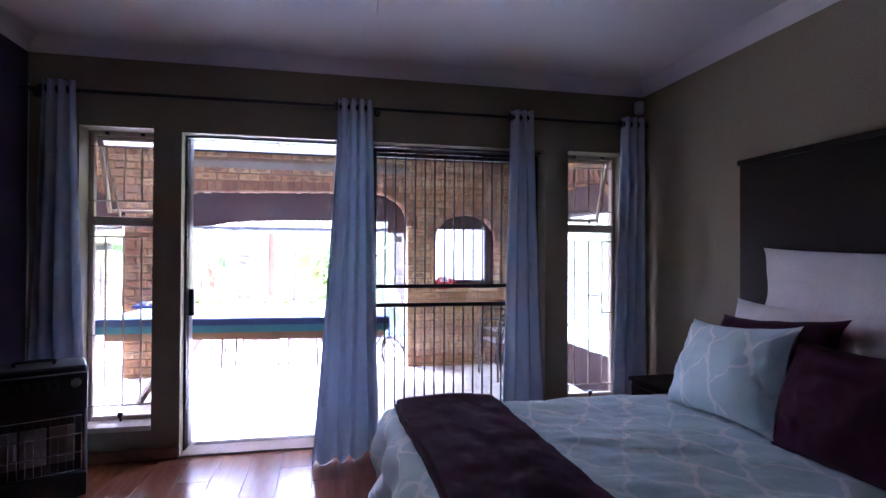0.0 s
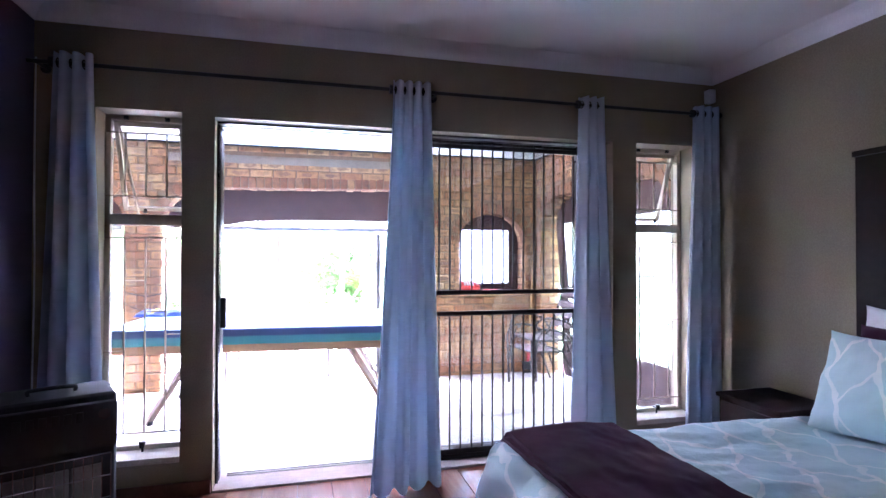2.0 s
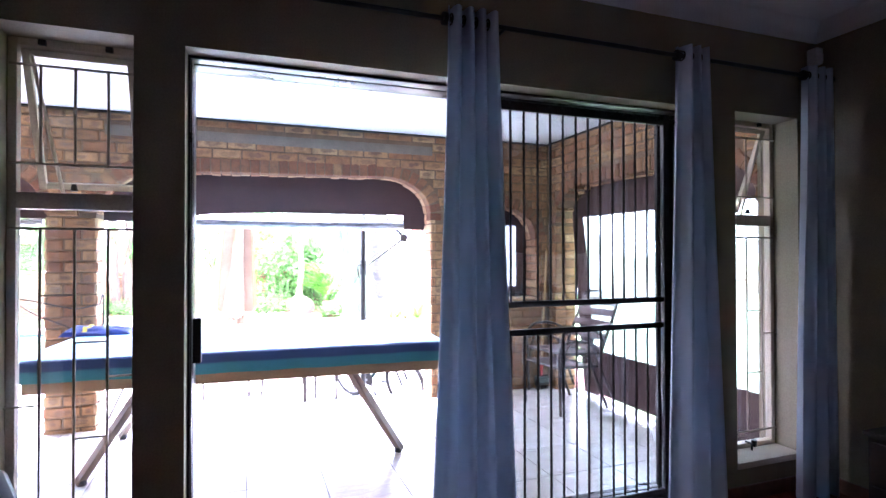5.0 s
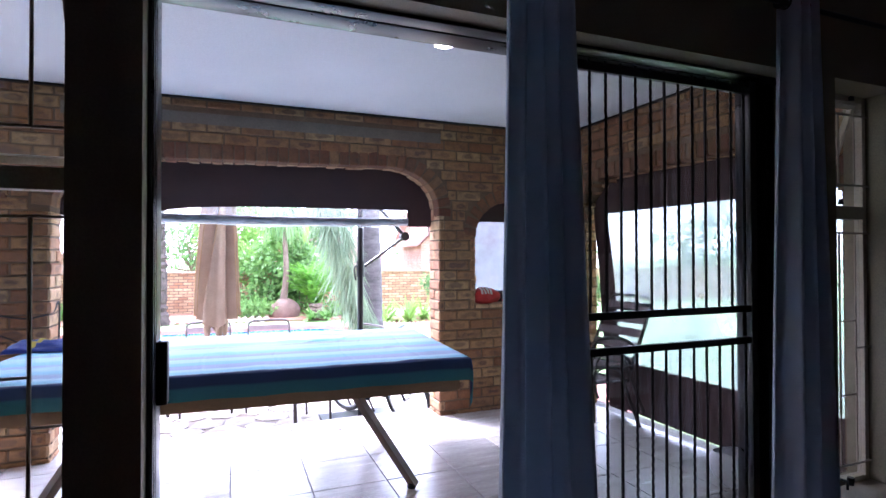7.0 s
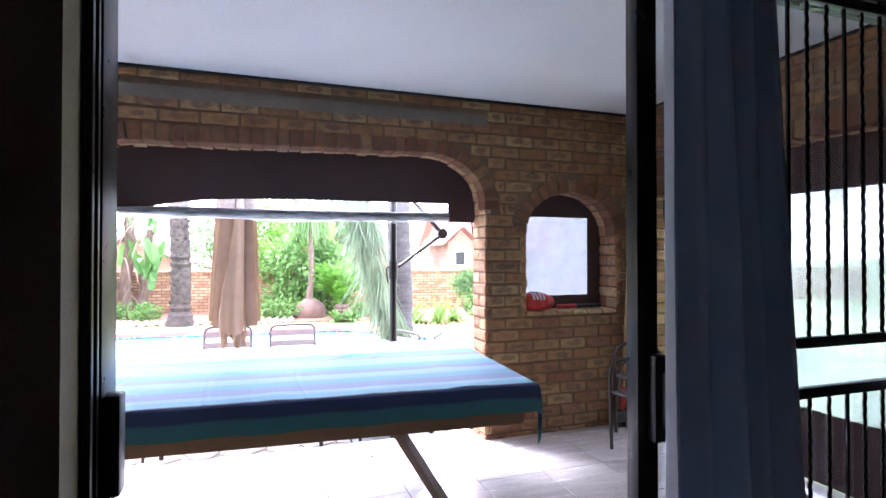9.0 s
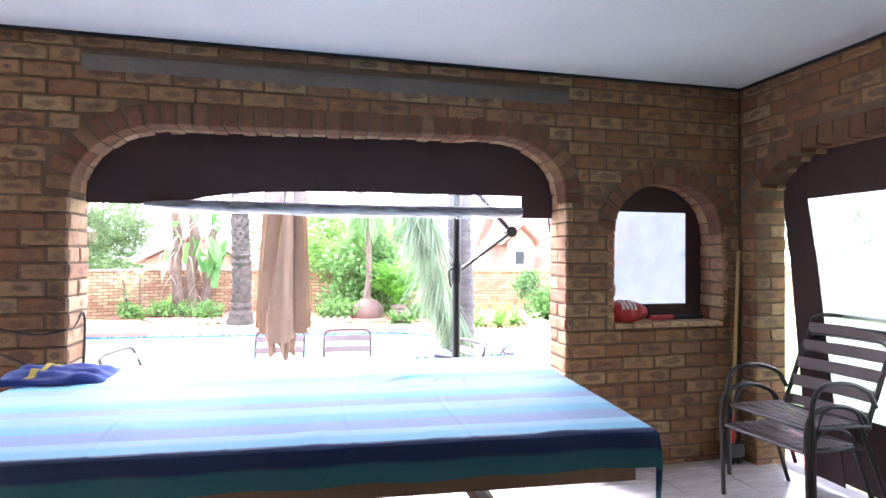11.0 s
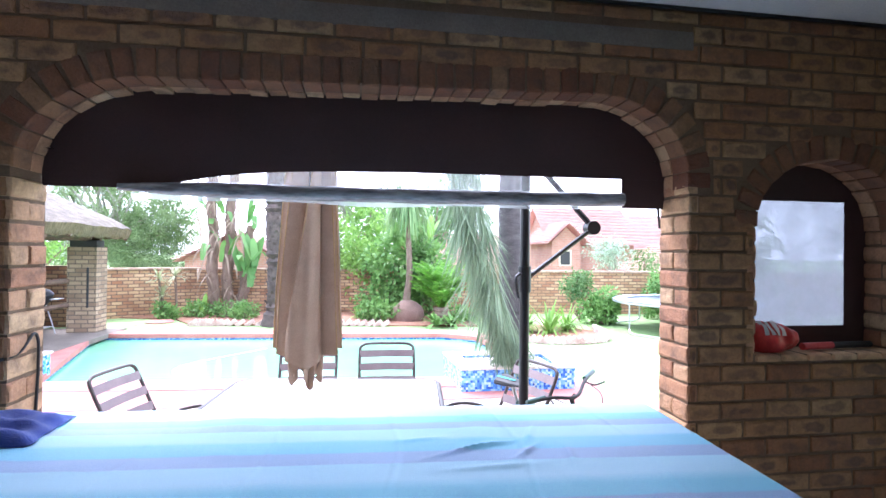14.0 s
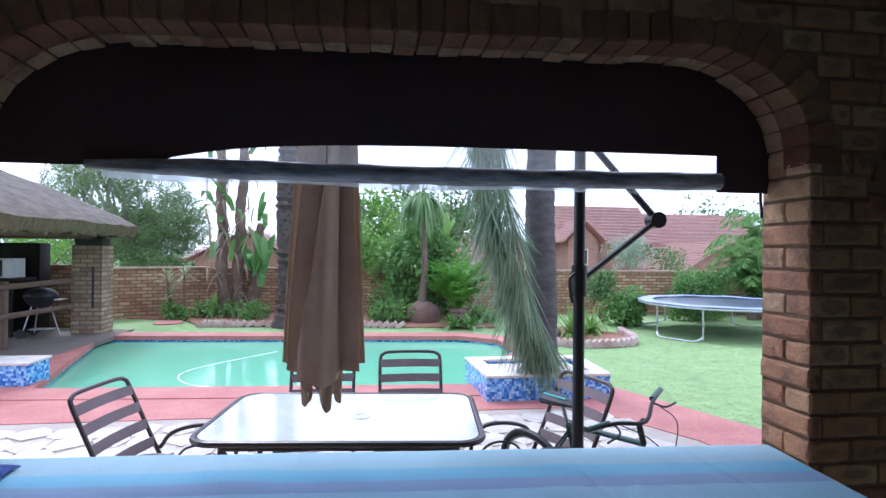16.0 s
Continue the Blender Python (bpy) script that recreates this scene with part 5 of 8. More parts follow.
def heater():
    """Upright gas heater on castors, with ceramic plates behind a wire guard."""
    x1, y1, w, d, z1 = -1.156, 3.34, 0.44, 0.34, 0.72
    x0, y0 = x1 - w, y1 - d
    h = thing("gas_heater", "black upright gas heater with ceramic plates", "heater", (x0 + w / 2, y0 + d / 2, 0))
    m = Matrix.Translation((x1, y0, 0)) @ Matrix.Rotation(radians(25), 4, "Z") @ Matrix.Translation((-x1, -y0, 0))

    def placed(bm):
        bmesh.ops.transform(bm, matrix=m, verts=bm.verts)
        return bm
    b = bmesh.new()
    box(b, x0, x1, y0 + 0.06, y1, 0.07, z1, bevel=0.025, seg=3)
    part("body", placed(b), M_HEATER, h)
    for za, zb in ((0.50, z1 - 0.03), (0.07, 0.19)):
        part("front_panel", placed(slab(x0 + 0.004, x1 - 0.004, y0 + 0.02, y0 + 0.062, za, zb, bevel=0.015)), M_HEATER, h)
    for i in range(3):
        b = slab(x0 + 0.05 + 0.115 * i, x0 + 0.155 + 0.115 * i, y0 + 0.045, y0 + 0.062, 0.25, 0.43, bevel=0.004)
        part("ceramic_plate", placed(b), M_CERAMIC, h, "pale grey ceramic plate")
    for i in range(13):
        x = x0 + 0.03 + (w - 0.06) * i / 12
        part("guard_wire", placed(bar([(x, y0 + 0.01, 0.21), (x, y0 + 0.01, 0.48)], 0.002, 5)), M_CHROME, h)
    for z in (0.21, 0.30, 0.39, 0.48):
        part("guard_wire", placed(bar([(x0 + 0.03, y0 + 0.01, z), (x1 - 0.03, y0 + 0.01, z)], 0.0025, 5)), M_CHROME, h)
    b = bmesh.new()
    tube(b, [(x1 - 0.055, y0 + 0.004, z1 - 0.075), (x1 - 0.055, y0 + 0.03, z1 - 0.075)], 0.022, 16)
    part("knob", placed(b), M_CHROME, h, "control knob with a silver rim")
    for i in range(6):
        part("vent_slot", placed(slab(x0 + 0.09 + 0.04 * i, x0 + 0.115 + 0.04 * i, y0 + 0.014, y0 + 0.022, z1 - 0.10, z1 - 0.06, bevel=0.002)), M_BLACK, h)
    b = bmesh.new()
    tube(b, curve_pts([(x0 + 0.14, y1 - 0.17, z1), (x0 + 0.15, y1 - 0.17, z1 + 0.02), (x0 + 0.29, y1 - 0.17, z1 + 0.02), (x0 + 0.30, y1 - 0.17, z1)]), 0.008, 8)
    part("handle", placed(b), M_HEATER, h)
    for x in (x0 + 0.05, x1 - 0.05):
        for y in (y0 + 0.10, y1 - 0.05):
            part("castor", placed(bar([(x - 0.012, y, 0.035), (x + 0.012, y, 0.035)], 0.035, 12)), M_BLACK, h)


heater()

s = thing("motion_sensor", "small white alarm sensor in the corner under the cornice", "alarm sensor", (2.30, 3.62, 2.38))
part("housing", slab(2.272, 2.325, 3.585, 3.648, 2.352, 2.445, bevel=0.012, seg=3), M_WHITE, s)
part("lens", slab(2.280, 2.317, 3.580, 3.586, 2.366, 2.41, bevel=0.004), M_LINEN, s)

c = thing("ceiling_fan", "white ceiling fan with a hanging pull cord", "ceiling fan", (0.20, 2.22, CEIL))
part("cord", bar([(0.20, 2.22, CEIL - 0.10), (0.20, 2.22, 2.30)], 0.004, 6), M_WHITE, c)
part("cord_end", bar([(0.20, 2.22, 2.285), (0.20, 2.22, 2.31)], [0.006, 0.004], 8), M_WHITE, c)
part("motor", lathe(bmesh.new(), [(0.03, 0.0), (0.09, 0.02), (0.11, 0.05), (0.10, 0.09), (0.06, 0.105)], (0.20, 2.22, CEIL - 0.105), 24), M_WHITE, c)

solid("wall_cable", bar(curve_pts([(XL + 0.012, WI - 0.01, 2.30), (XL + 0.010, WI - 0.008, 1.7), (XL + 0.016, WI - 0.01, 1.2), (XL + 0.010, WI - 0.01, 0.5), (XL + 0.012, WI - 0.01, 0.08)]), 0.004, 6), M_WHITE, "thin cable running down the room's corner", "cable")

# ---- patio things ----


def folded_towel():
    """Rumpled royal blue towel on the cloth."""
    c, z = (-1.69, 6.08), TZ + 0.012
    t = thing("beach_towel", "crumpled royal blue towel lying on the table", "towel", (c[0], c[1], z))

    def fn(u, v):
        a, b = 2 * u - 1, 2 * v - 1
        edge = max(0, 1 - max(abs(a), abs(b)) ** 8)
        x = c[0] - 0.02 + 0.215 * a + 0.02 * noise.noise((a, b * 2, 3))
        y = c[1] + 0.15 * b + 0.02 * noise.noise((a * 2, b, 8))
        h = 0.024 + 0.024 * (0.5 - 0.4 * a) + 0.016 * noise.noise((a * 2.5, b * 3, 5)) + 0.010 * math.sin(9 * b + 3 * a)
        return (x, y, z + max(0.0, h * edge))
    part("terry", sheet(fn, 44, 34, 0.004), M_NAVY, t)
    part("band", sheet(lambda u, v: tuple(Vector(fn(0.30 + 0.06 * v + 0.05 * u, 0.05 + 0.9 * u)) + Vector((0, 0, 0.006))), 30, 3, 0.002), M_YELLOW, t, "yellow woven band")


folded_towel()


def strap_chair(name, label, m, group):
    """Tubular garden armchair with wide straps; built facing +x, then set at m."""
    ch = thing(name, label, "chair", (0, 0, 0), group)
    for s in (-1, 1):
        y = 0.245 * s
        part("arm", bar(curve_pts([(0.24, y, 0.0), (0.25, y, 0.30), (0.255, y, 0.52), (0.18, y, 0.605), (0.02, y, 0.61), (-0.14, y, 0.56), (-0.215, y, 0.47)], 5), 0.0125, 8), M_CHAIRMETAL, ch)
        part("side_rail", bar([(0.25, y * 0.94, 0.40), (-0.19, y * 0.94, 0.375)], 0.0115, 8), M_CHAIRMETAL, ch)
        part("rear_leg", bar(curve_pts([(-0.12, y * 0.94, 0.38), (-0.20, y * 0.96, 0.2), (-0.29, y, 0.0)], 4), 0.0125, 8), M_CHAIRMETAL, ch)
        part("inner_hoop", bar(curve_pts([(0.24, y * 0.98, 0.26), (0.20, y * 0.98, 0.44), (0.10, y * 0.98, 0.50), (-0.05, y * 0.98, 0.47), (-0.12, y * 0.98, 0.39)], 4), 0.008, 6), M_CHAIRMETAL, ch)
    w = 0.228
    loop = [(-0.17, -w, 0.36), (-0.30, -w, 0.62), (-0.405, -w, 0.84), (-0.425, -w * 0.9, 0.885), (-0.43, -w * 0.6, 0.90), (-0.43, w * 0.6, 0.90), (-0.425, w * 0.9, 0.885), (-0.405, w, 0.84), (-0.30, w, 0.62), (-0.17, w, 0.36)]
    part("back_frame", bar(curve_pts(loop, 4), 0.0125, 8), M_CHAIRMETAL, ch)
    for i in range(4):
        t = 0.14 + 0.235 * i
        x, z = -0.20 - 0.205 * t, 0.43 + 0.43 * t
        part("back_strap", sheet(lambda u, v: (x - 0.020 * v - 0.018 * math.sin(math.pi * u), -w + 2 * w * u, z + 0.055 * v), 10, 2, 0.004), M_STRAP, ch)
    for i in range(6):
        x = -0.13 + 0.067 * i
        part("seat_strap", sheet(lambda u, v: (x + 0.045 * v, -w + 2 * w * u, 0.392 + 0.018 * (i / 6) - 0.018 * math.sin(math.pi * u)), 10, 1, 0.004), M_STRAP, ch)
    for x, z in ((0.25, 0.40), (-0.18, 0.37)):
        part("cross_rail", bar([(x, -w, z), (x, w, z)], 0.011, 8), M_CHAIRMETAL, ch)
    ch.matrix_basis = m
    return ch


chair = strap_chair("garden_chair", "dark metal strap armchair stacked in the patio's corner", pose(1.99, 5.70, PF, 0, 0, 188), "stacked patio chairs")
copy_thing(chair, pose(2.02, 5.69, PF + 0.115, 0, 0, 187))
far = copy_thing(chair, pose(-1.67, 7.84, G + 0.012, 0, 0, -12))
tagged(far, "dark metal strap armchair turned toward the glass table", "chair", "chairs round the glass table")
for m in (pose(-0.28, 8.36, G + 0.012, 0, 0, -92), pose(-0.92, 8.42, G + 0.012, 0, 0, -90), pose(0.36, 7.70, G + 0.012, 0, 0, 200)):
    copy_thing(far, m)


def glass_table():
    c, a, L, W, z = (-0.695, 7.86), radians(-6), 1.50, 0.92, G + 0.725
    t = thing("glass_table", "rectangular garden table with a frosted glass top", "table", (c[0], c[1], G + 0.012))
    m = Matrix.Translation((c[0], c[1], 0)) @ Matrix.Rotation(a, 4, "Z")

    def outline(l, w, r, n=6):
        return [(sx * (l - r) + r * math.cos(q), sy * (w - r) + r * math.sin(q)) for sx, sy, q0 in ((1, 1, 0), (-1, 1, 90), (-1, -1, 180), (1, -1, 270)) for q in (radians(q0 + 90 * i / n) for i in range(n + 1))]

    def placed(bm):
        bmesh.ops.transform(bm, matrix=m, verts=bm.verts)
        return bm
    part("glass_top", placed(plane_poly(outline(L / 2 - 0.02, W / 2 - 0.02, 0.11), z, 0.008)), M_TGLASS, t)
    o = [Vector((x, y, z - 0.012)) for x, y in outline(L / 2, W / 2, 0.13)]
    part("rim", placed(tube(bmesh.new(), o + [o[0]], 0.018, 8, False)), M_CHAIRMETAL, t)
    part("hole_ring", placed(lathe(bmesh.new(), [(0.05, 0), (0.05, 0.004), (0.03, 0.006)], (0.08, -0.05, z), 16)), M_CHROME, t)
    for sx in (-1, 1):
        for sy in (-1, 1):
            x, y = sx * (L / 2 - 0.14), sy * (W / 2 - 0.12)
            part("leg", placed(bar([(x, y, z - 0.02), (x * 1.03, y * 1.05, G + 0.012)], 0.018, 10)), M_CHAIRMETAL, t)
        part("stretcher", placed(bar([(sx * (L / 2 - 0.14), -W / 2 + 0.12, z - 0.08), (sx * (L / 2 - 0.14), W / 2 - 0.12, z - 0.08)], 0.011, 8)), M_CHAIRMETAL, t)
    for sy in (-1, 1):
        part("stretcher", placed(bar([(-L / 2 + 0.14, sy * (W / 2 - 0.12), z - 0.08), (L / 2 - 0.14, sy * (W / 2 - 0.12), z - 0.08)], 0.011, 8)), M_CHAIRMETAL, t)


glass_table()


def bicycle():
    """Mountain bike leaning by the parasol; built along +x, then turned."""
    b = thing("bicycle", "dark green mountain bike parked beside the parasol mast", "bicycle", (0, 0, 0))
    for x in (-0.50, 0.52):
        ring = [Vector((x + 0.30 * math.cos(q), 0, 0.325 + 0.30 * math.sin(q))) for q in (2 * math.pi * i / 32 for i in range(33))]
        wl = part("wheel", tube(bmesh.new(), ring, 0.024, 8, False), M_BLACK, b)
        rim = [Vector((x + 0.272 * math.cos(q), 0, 0.325 + 0.272 * math.sin(q))) for q in (2 * math.pi * i / 32 for i in range(33))]
        part("rim", tube(bmesh.new(), rim, 0.010, 6, False), M_GALV, wl)
        sp = bmesh.new()
        for i in range(14):
            q = 2 * math.pi * i / 14
            tube(sp, [(x, 0.02 * (-1) ** i, 0.325), (x + 0.27 * math.cos(q), 0, 0.325 + 0.27 * math.sin(q))], 0.0015, 4)
        tagged(part("spokes", sp, M_GALV, wl), kind="stuff")
        part("hub", bar([(x, -0.05, 0.325), (x, 0.05, 0.325)], 0.022, 10), M_GALV, wl)
    P = {"h": (0.36, 0, 0.82), "h2": (0.38, 0, 0.70), "s": (-0.16, 0, 0.78), "bb": (-0.08, 0, 0.30)}
    for p, q, r in (("h", "s", 0.016), ("h2", "bb", 0.02), ("s", "bb", 0.016)):
        part("frame_tube", bar([P[p], P[q]], r, 10), M_TEALFRAME, b)
    for s in (-1, 1):
        part("stay", bar([P["bb"], (-0.50, 0.05 * s, 0.325)], 0.009, 8), M_TEALFRAME, b)
        part("stay", bar([(-0.155, 0.02 * s, 0.74), (-0.50, 0.05 * s, 0.325)], 0.008, 8), M_TEALFRAME, b)
        part("fork", bar([(0.385, 0.05 * s, 0.66), (0.52, 0.05 * s, 0.325)], 0.013, 8), M_BLACK, b)
        part("crank", bar([(-0.08, 0.07 * s, 0.30), (-0.08 + 0.15 * s, 0.08 * s, 0.25)], 0.010, 6), M_GALV, b)
        part("pedal", slab(-0.13 + 0.15 * s, -0.03 + 0.15 * s, 0.09 * s - 0.03, 0.09 * s + 0.03, 0.24, 0.26, bevel=0.004), M_BLACK, b)
        g = part("grip", bar([(0.30, 0.19 * s, 0.985), (0.27, 0.32 * s, 0.99)], 0.016, 10), M_TEALFRAME, b, "green rubber grip")
        part("brake_lever", bar(curve_pts([(0.32, 0.17 * s, 0.975), (0.37, 0.20 * s, 0.955), (0.37, 0.30 * s, 0.945)], 4), 0.006, 6), M_BLACK, b)
        part("brake_cable", bar(curve_pts([(0.34, 0.16 * s, 0.98), (0.48, 0.12 * s, 0.93), (0.50, 0.02 * s, 0.78), (0.42, 0, 0.60)], 6), 0.003, 5), M_BLACK, b)
    part("handlebar", bar(curve_pts([(0.27, -0.32, 0.99), (0.32, -0.16, 0.98), (0.37, -0.04, 0.95), (0.37, 0.04, 0.95), (0.32, 0.16, 0.98), (0.27, 0.32, 0.99)], 4), 0.011, 8), M_BLACK, b)
    part("stem", bar([(0.355, 0, 0.82), (0.34, 0, 0.92), (0.37, 0, 0.95)], 0.016, 8), M_BLACK, b)
    part("seat_post", bar([(-0.155, 0, 0.76), (-0.185, 0, 0.90)], 0.012, 8), M_GALV, b)
    st = bmesh.new()
    tube(st, [(-0.32, 0, 0.925), (-0.30, 0, 0.925), (-0.22, 0, 0.92), (-0.10, 0, 0.915), (-0.04, 0, 0.91)], [0.03, 0.075, 0.065, 0.03, 0.012], 12)
    for v in st.verts:
        v.co.z = 0.92 + (v.co.z - 0.92) * 0.45
    part("saddle", st, M_BLACK, b, "black saddle with a teal stripe")
    part("saddle_stripe", sheet(lambda u, v: (-0.31 + 0.16 * u, -0.035 + 0.02 * v + 0.02 * u, 0.956 - 0.012 * u), 8, 2, 0.002), M_TEAL, b)
    part("chainring", bar([(-0.08, -0.05, 0.30), (-0.08, -0.045, 0.30)], 0.085, 20), M_BLACK, b)
    b.matrix_basis = pose(0.70, 7.46, G + 0.012, 10, 0, -62) @ Matrix.Scale(0.93, 4)
    return b


M_TEALFRAME = surface("dark green paint", (0.012, 0.05, 0.04), (0.02, 0.075, 0.06), 9, 0.3)
bicycle()


def small_patio_things():
    bag = thing("snack_bag", "crumpled red and silver plastic bag on the window sill", "bag", (1.45, 6.43, 0.862))

    def fn(u, v):
        a, q = 2 * u - 1, 2 * math.pi * v
        r = math.sqrt(max(0, 1 - a ** 4))
        n_ = 1 + 0.25 * noise.noise((a * 3, math.cos(q) * 2, math.sin(q) * 2))
        return (1.44 + 0.125 * a, 6.43 + 0.055 * r * n_ * math.cos(q), 0.872 + max(-0.008, 0.055 + (0.07 - 0.022 * a) * r * n_ * math.sin(q)))
    part("wrapper", sheet(fn, 24, 24), M_RED, bag)
    for i in range(4):
        x = 1.345 + 0.04 * i
        part("print_bar", sheet(lambda u, v: tuple(Vector(fn(0.12 + 0.12 * i + 0.07 * v + 0.06 * u, 0.16 + 0.30 * u)) + Vector((0, -0.002, 0.004))), 8, 2, 0.001), M_WHITE, bag, "pale printed patch")
    t = thing("red_torch", "red plastic tube lying on the window sill", "tube", (1.75, 6.44, 0.865))
    part("body", bar([(1.60, 6.43, 0.885), (1.78, 6.45, 0.885)], 0.018, 12), M_RED, t)
    part("grip", bar([(1.78, 6.45, 0.885), (2.03, 6.48, 0.882)], 0.016, 12), M_BLACK, t)
    br = thing("broom", "broom with a pale wooden handle leaning in the corner", "broom", (2.10, 6.30, PF))
    part("handle", bar([(2.195, 6.325, 1.335), (2.115, 6.29, 0.24)], 0.011, 8), M_BROOM, br)
    part("sleeve", bar([(2.115, 6.29, 0.25), (2.105, 6.285, 0.06)], 0.017, 8), M_RED, br)
    part("head", slab(2.03, 2.18, 6.255, 6.305, -0.02, 0.07, bevel=0.01), M_BLACK, br)
    bm = bmesh.new()
    for i in range(60):
        x, y = random.uniform(2.035, 2.175), random.uniform(6.258, 6.302)
        tube(bm, [(x, y, -0.018), (x + random.uniform(-0.01, 0.01), y + random.uniform(-0.006, 0.006), PF)], 0.002, 3)
    tagged(part("bristles", bm, M_BLACK, br), kind="stuff")
    l = thing("downlight", "round recessed ceiling downlight, switched on", "ceiling light", (0.377, 4.80, PC))
    part("ring", lathe(bmesh.new(), [(0.062, 0.0), (0.066, -0.004), (0.058, -0.010), (0.048, -0.006)], (0.377, 4.80, PC - 0.001), 24), M_WHITE, l)
    part("bulb", lathe(bmesh.new(), [(0.048, 0.0), (0.045, -0.006), (0.02, -0.008)], (0.377, 4.80, PC - 0.005), 20), M_LAMP, l)
    leaf = sheet(lambda u, v: (0.09 + 0.035 * u, 6.29 + 0.02 * v, PF + 0.006 + 0.008 * math.sin(3 * u)), 4, 3, 0.003)
    solid("fallen_leaf", leaf, M_TRUNK, "small dry leaf lying on the tiles", "leaf")
    sb = thing("storage_bag", "white woven bag slumped on the patio floor", "bag", (2.02, 4.42, PF))

    def fb(u, v):
        q = 2 * math.pi * u
        r = (0.085 + 0.02 * math.sin(3 * q)) * math.sin(math.pi * min(1, 0.25 + 0.75 * (1 - v))) ** 0.7 + 0.02
        return (2.02 + r * math.cos(q), 4.42 + r * math.sin(q), PF + 0.21 * v ** 0.9 + 0.01 * noise.noise((3 * math.cos(q), 3 * math.sin(q), v * 4)))
    part("sack", sheet(fb, 28, 14), M_LINEN, sb)
    cb = thing("extension_cable", "black extension cable looped over the brick pier", "cable", (-1.9, 6.35, 0.5))
    part("lead", bar(curve_pts([(-2.9, 6.345, 1.20), (-2.45, 6.345, 1.02), (-2.15, 6.345, 0.94), (-1.95, 6.345, 0.89), (-1.84, 6.35, 0.90), (-1.79, 6.42, 0.92), (-1.787, 6.52, 0.98), (-1.785, 6.54, 0.85), (-1.79, 6.50, 0.40), (-1.80, 6.40, PF + 0.006)], 6), 0.006, 6), M_BLACK, cb)
    part("lead", bar(curve_pts([(-2.9, 6.343, 1.0), (-2.5, 6.343, 1.06), (-2.2, 6.343, 0.86), (-2.0, 6.343, 0.76), (-1.9, 6.343, 0.70)], 6), 0.005, 6), M_BLACK, cb)


small_patio_things()

# ---- plants ----


def leaf_quad(bm, p, d, side, length, width, fold=0.15):
    """One leaf: two halves folded along the rib, pointed at the tip."""
    d, side = d.normalized(), side.normalized()
    up = d.cross(side)
    a, t = bm.verts.new(p), bm.verts.new(p + d * length)
    m = p + d * length * 0.45
    l, r = bm.verts.new(m - side * width / 2 + up * fold * width), bm.verts.new(m + side * width / 2 + up * fold * width)
    bm.faces.new((a, r, t, l))


def rand_dir(rnd):
    while True:
        v = Vector((rnd.uniform(-1, 1), rnd.uniform(-1, 1), rnd.uniform(-1, 1)))
        if 0.05 < v.length < 1:
            return v.normalized()


def foliage(clumps, per, size, seed, droop=0.3):
    """Leaves gathered in uneven clumps (x, y, z, radius)."""
    rnd = random.Random(seed)
    bm = bmesh.new()
    for x, y, z, r in clumps:
        for _ in range(per):
            d = rand_dir(rnd)
            p = Vector((x, y, z)) + d * r * rnd.uniform(0.55, 1.0) ** 0.6
            out = (d + Vector((0, 0, -droop)) + rand_dir(rnd) * 0.7)
            leaf_quad(bm, p, out, out.cross(rand_dir(rnd)), size * rnd.uniform(0.6, 1.3), size * rnd.uniform(0.35, 0.6))
    return bm


def clump_cloud(c, rx, ry, rz, n, r, seed):
    rnd = random.Random(seed)
    out = []
    for _ in range(n):
        d = rand_dir(rnd)
        k = rnd.uniform(0.45, 1.0)
        out.append((c[0] + d.x * rx * k, c[1] + d.y * ry * k, c[2] + d.z * rz * k, r * rnd.uniform(0.6, 1.25)))
    return out


def limbs(tree, name, wood, base, tips, r, seed):
    """Tapering limbs from base to the tips, each a part of the tree."""
    rnd = random.Random(seed)
    for t in tips:
        bm = bmesh.new()
        mid = (Vector(base) + Vector(t)) / 2 + rand_dir(rnd) * 0.18 * (Vector(t) - Vector(base)).length
        tube(bm, curve_pts([base, mid, t], 5), [r * (1 - 0.8 * i / 10) for i in range(11)], 6)
        part(name, bm, wood, tree)


def broad_tree(name, label, base, crown, rx, ry, rz, n, r, per, size, seed, material, trunk_r=0.16, wood=M_TRUNK):
    t = thing(name, label, "tree", base)
    fork = (base[0] + (crown[0] - base[0]) * 0.4, base[1] + (crown[1] - base[1]) * 0.4, base[2] + (crown[2] - rz - base[2]) * 0.8)
    part("trunk", tube(bmesh.new(), curve_pts([base, ((base[0] + fork[0]) / 2 + 0.05, base[1], (base[2] + fork[2]) / 2), fork], 4), [trunk_r * (1.2 - 0.5 * i / 8) for i in range(9)], 10), wood, t)
    cl = clump_cloud(crown, rx, ry, rz, n, r, seed)
    limbs(t, "limb", wood, fork, [c[:3] for c in cl[:max(5, n // 4)]], trunk_r * 0.55, seed)
    part("crown", foliage(cl, per, size, seed + 1), material, t, smooth=False)
    return t


def bush(name, label, c, rx, ry, rz, n, r, per, size, seed, material):
    """Shrub standing on the ground: short stems and clumps of leaves."""
    t = thing(name, label, "shrub", (c[0], c[1], G))
    cl = clump_cloud(c, rx, ry, rz, n, r, seed)
    limbs(t, "stem", M_TRUNK, (c[0], c[1], G), [q[:3] for q in cl[:7]], 0.02, seed)
    part("foliage", foliage(cl, per, size, seed + 1), material, t, smooth=False)
    return t


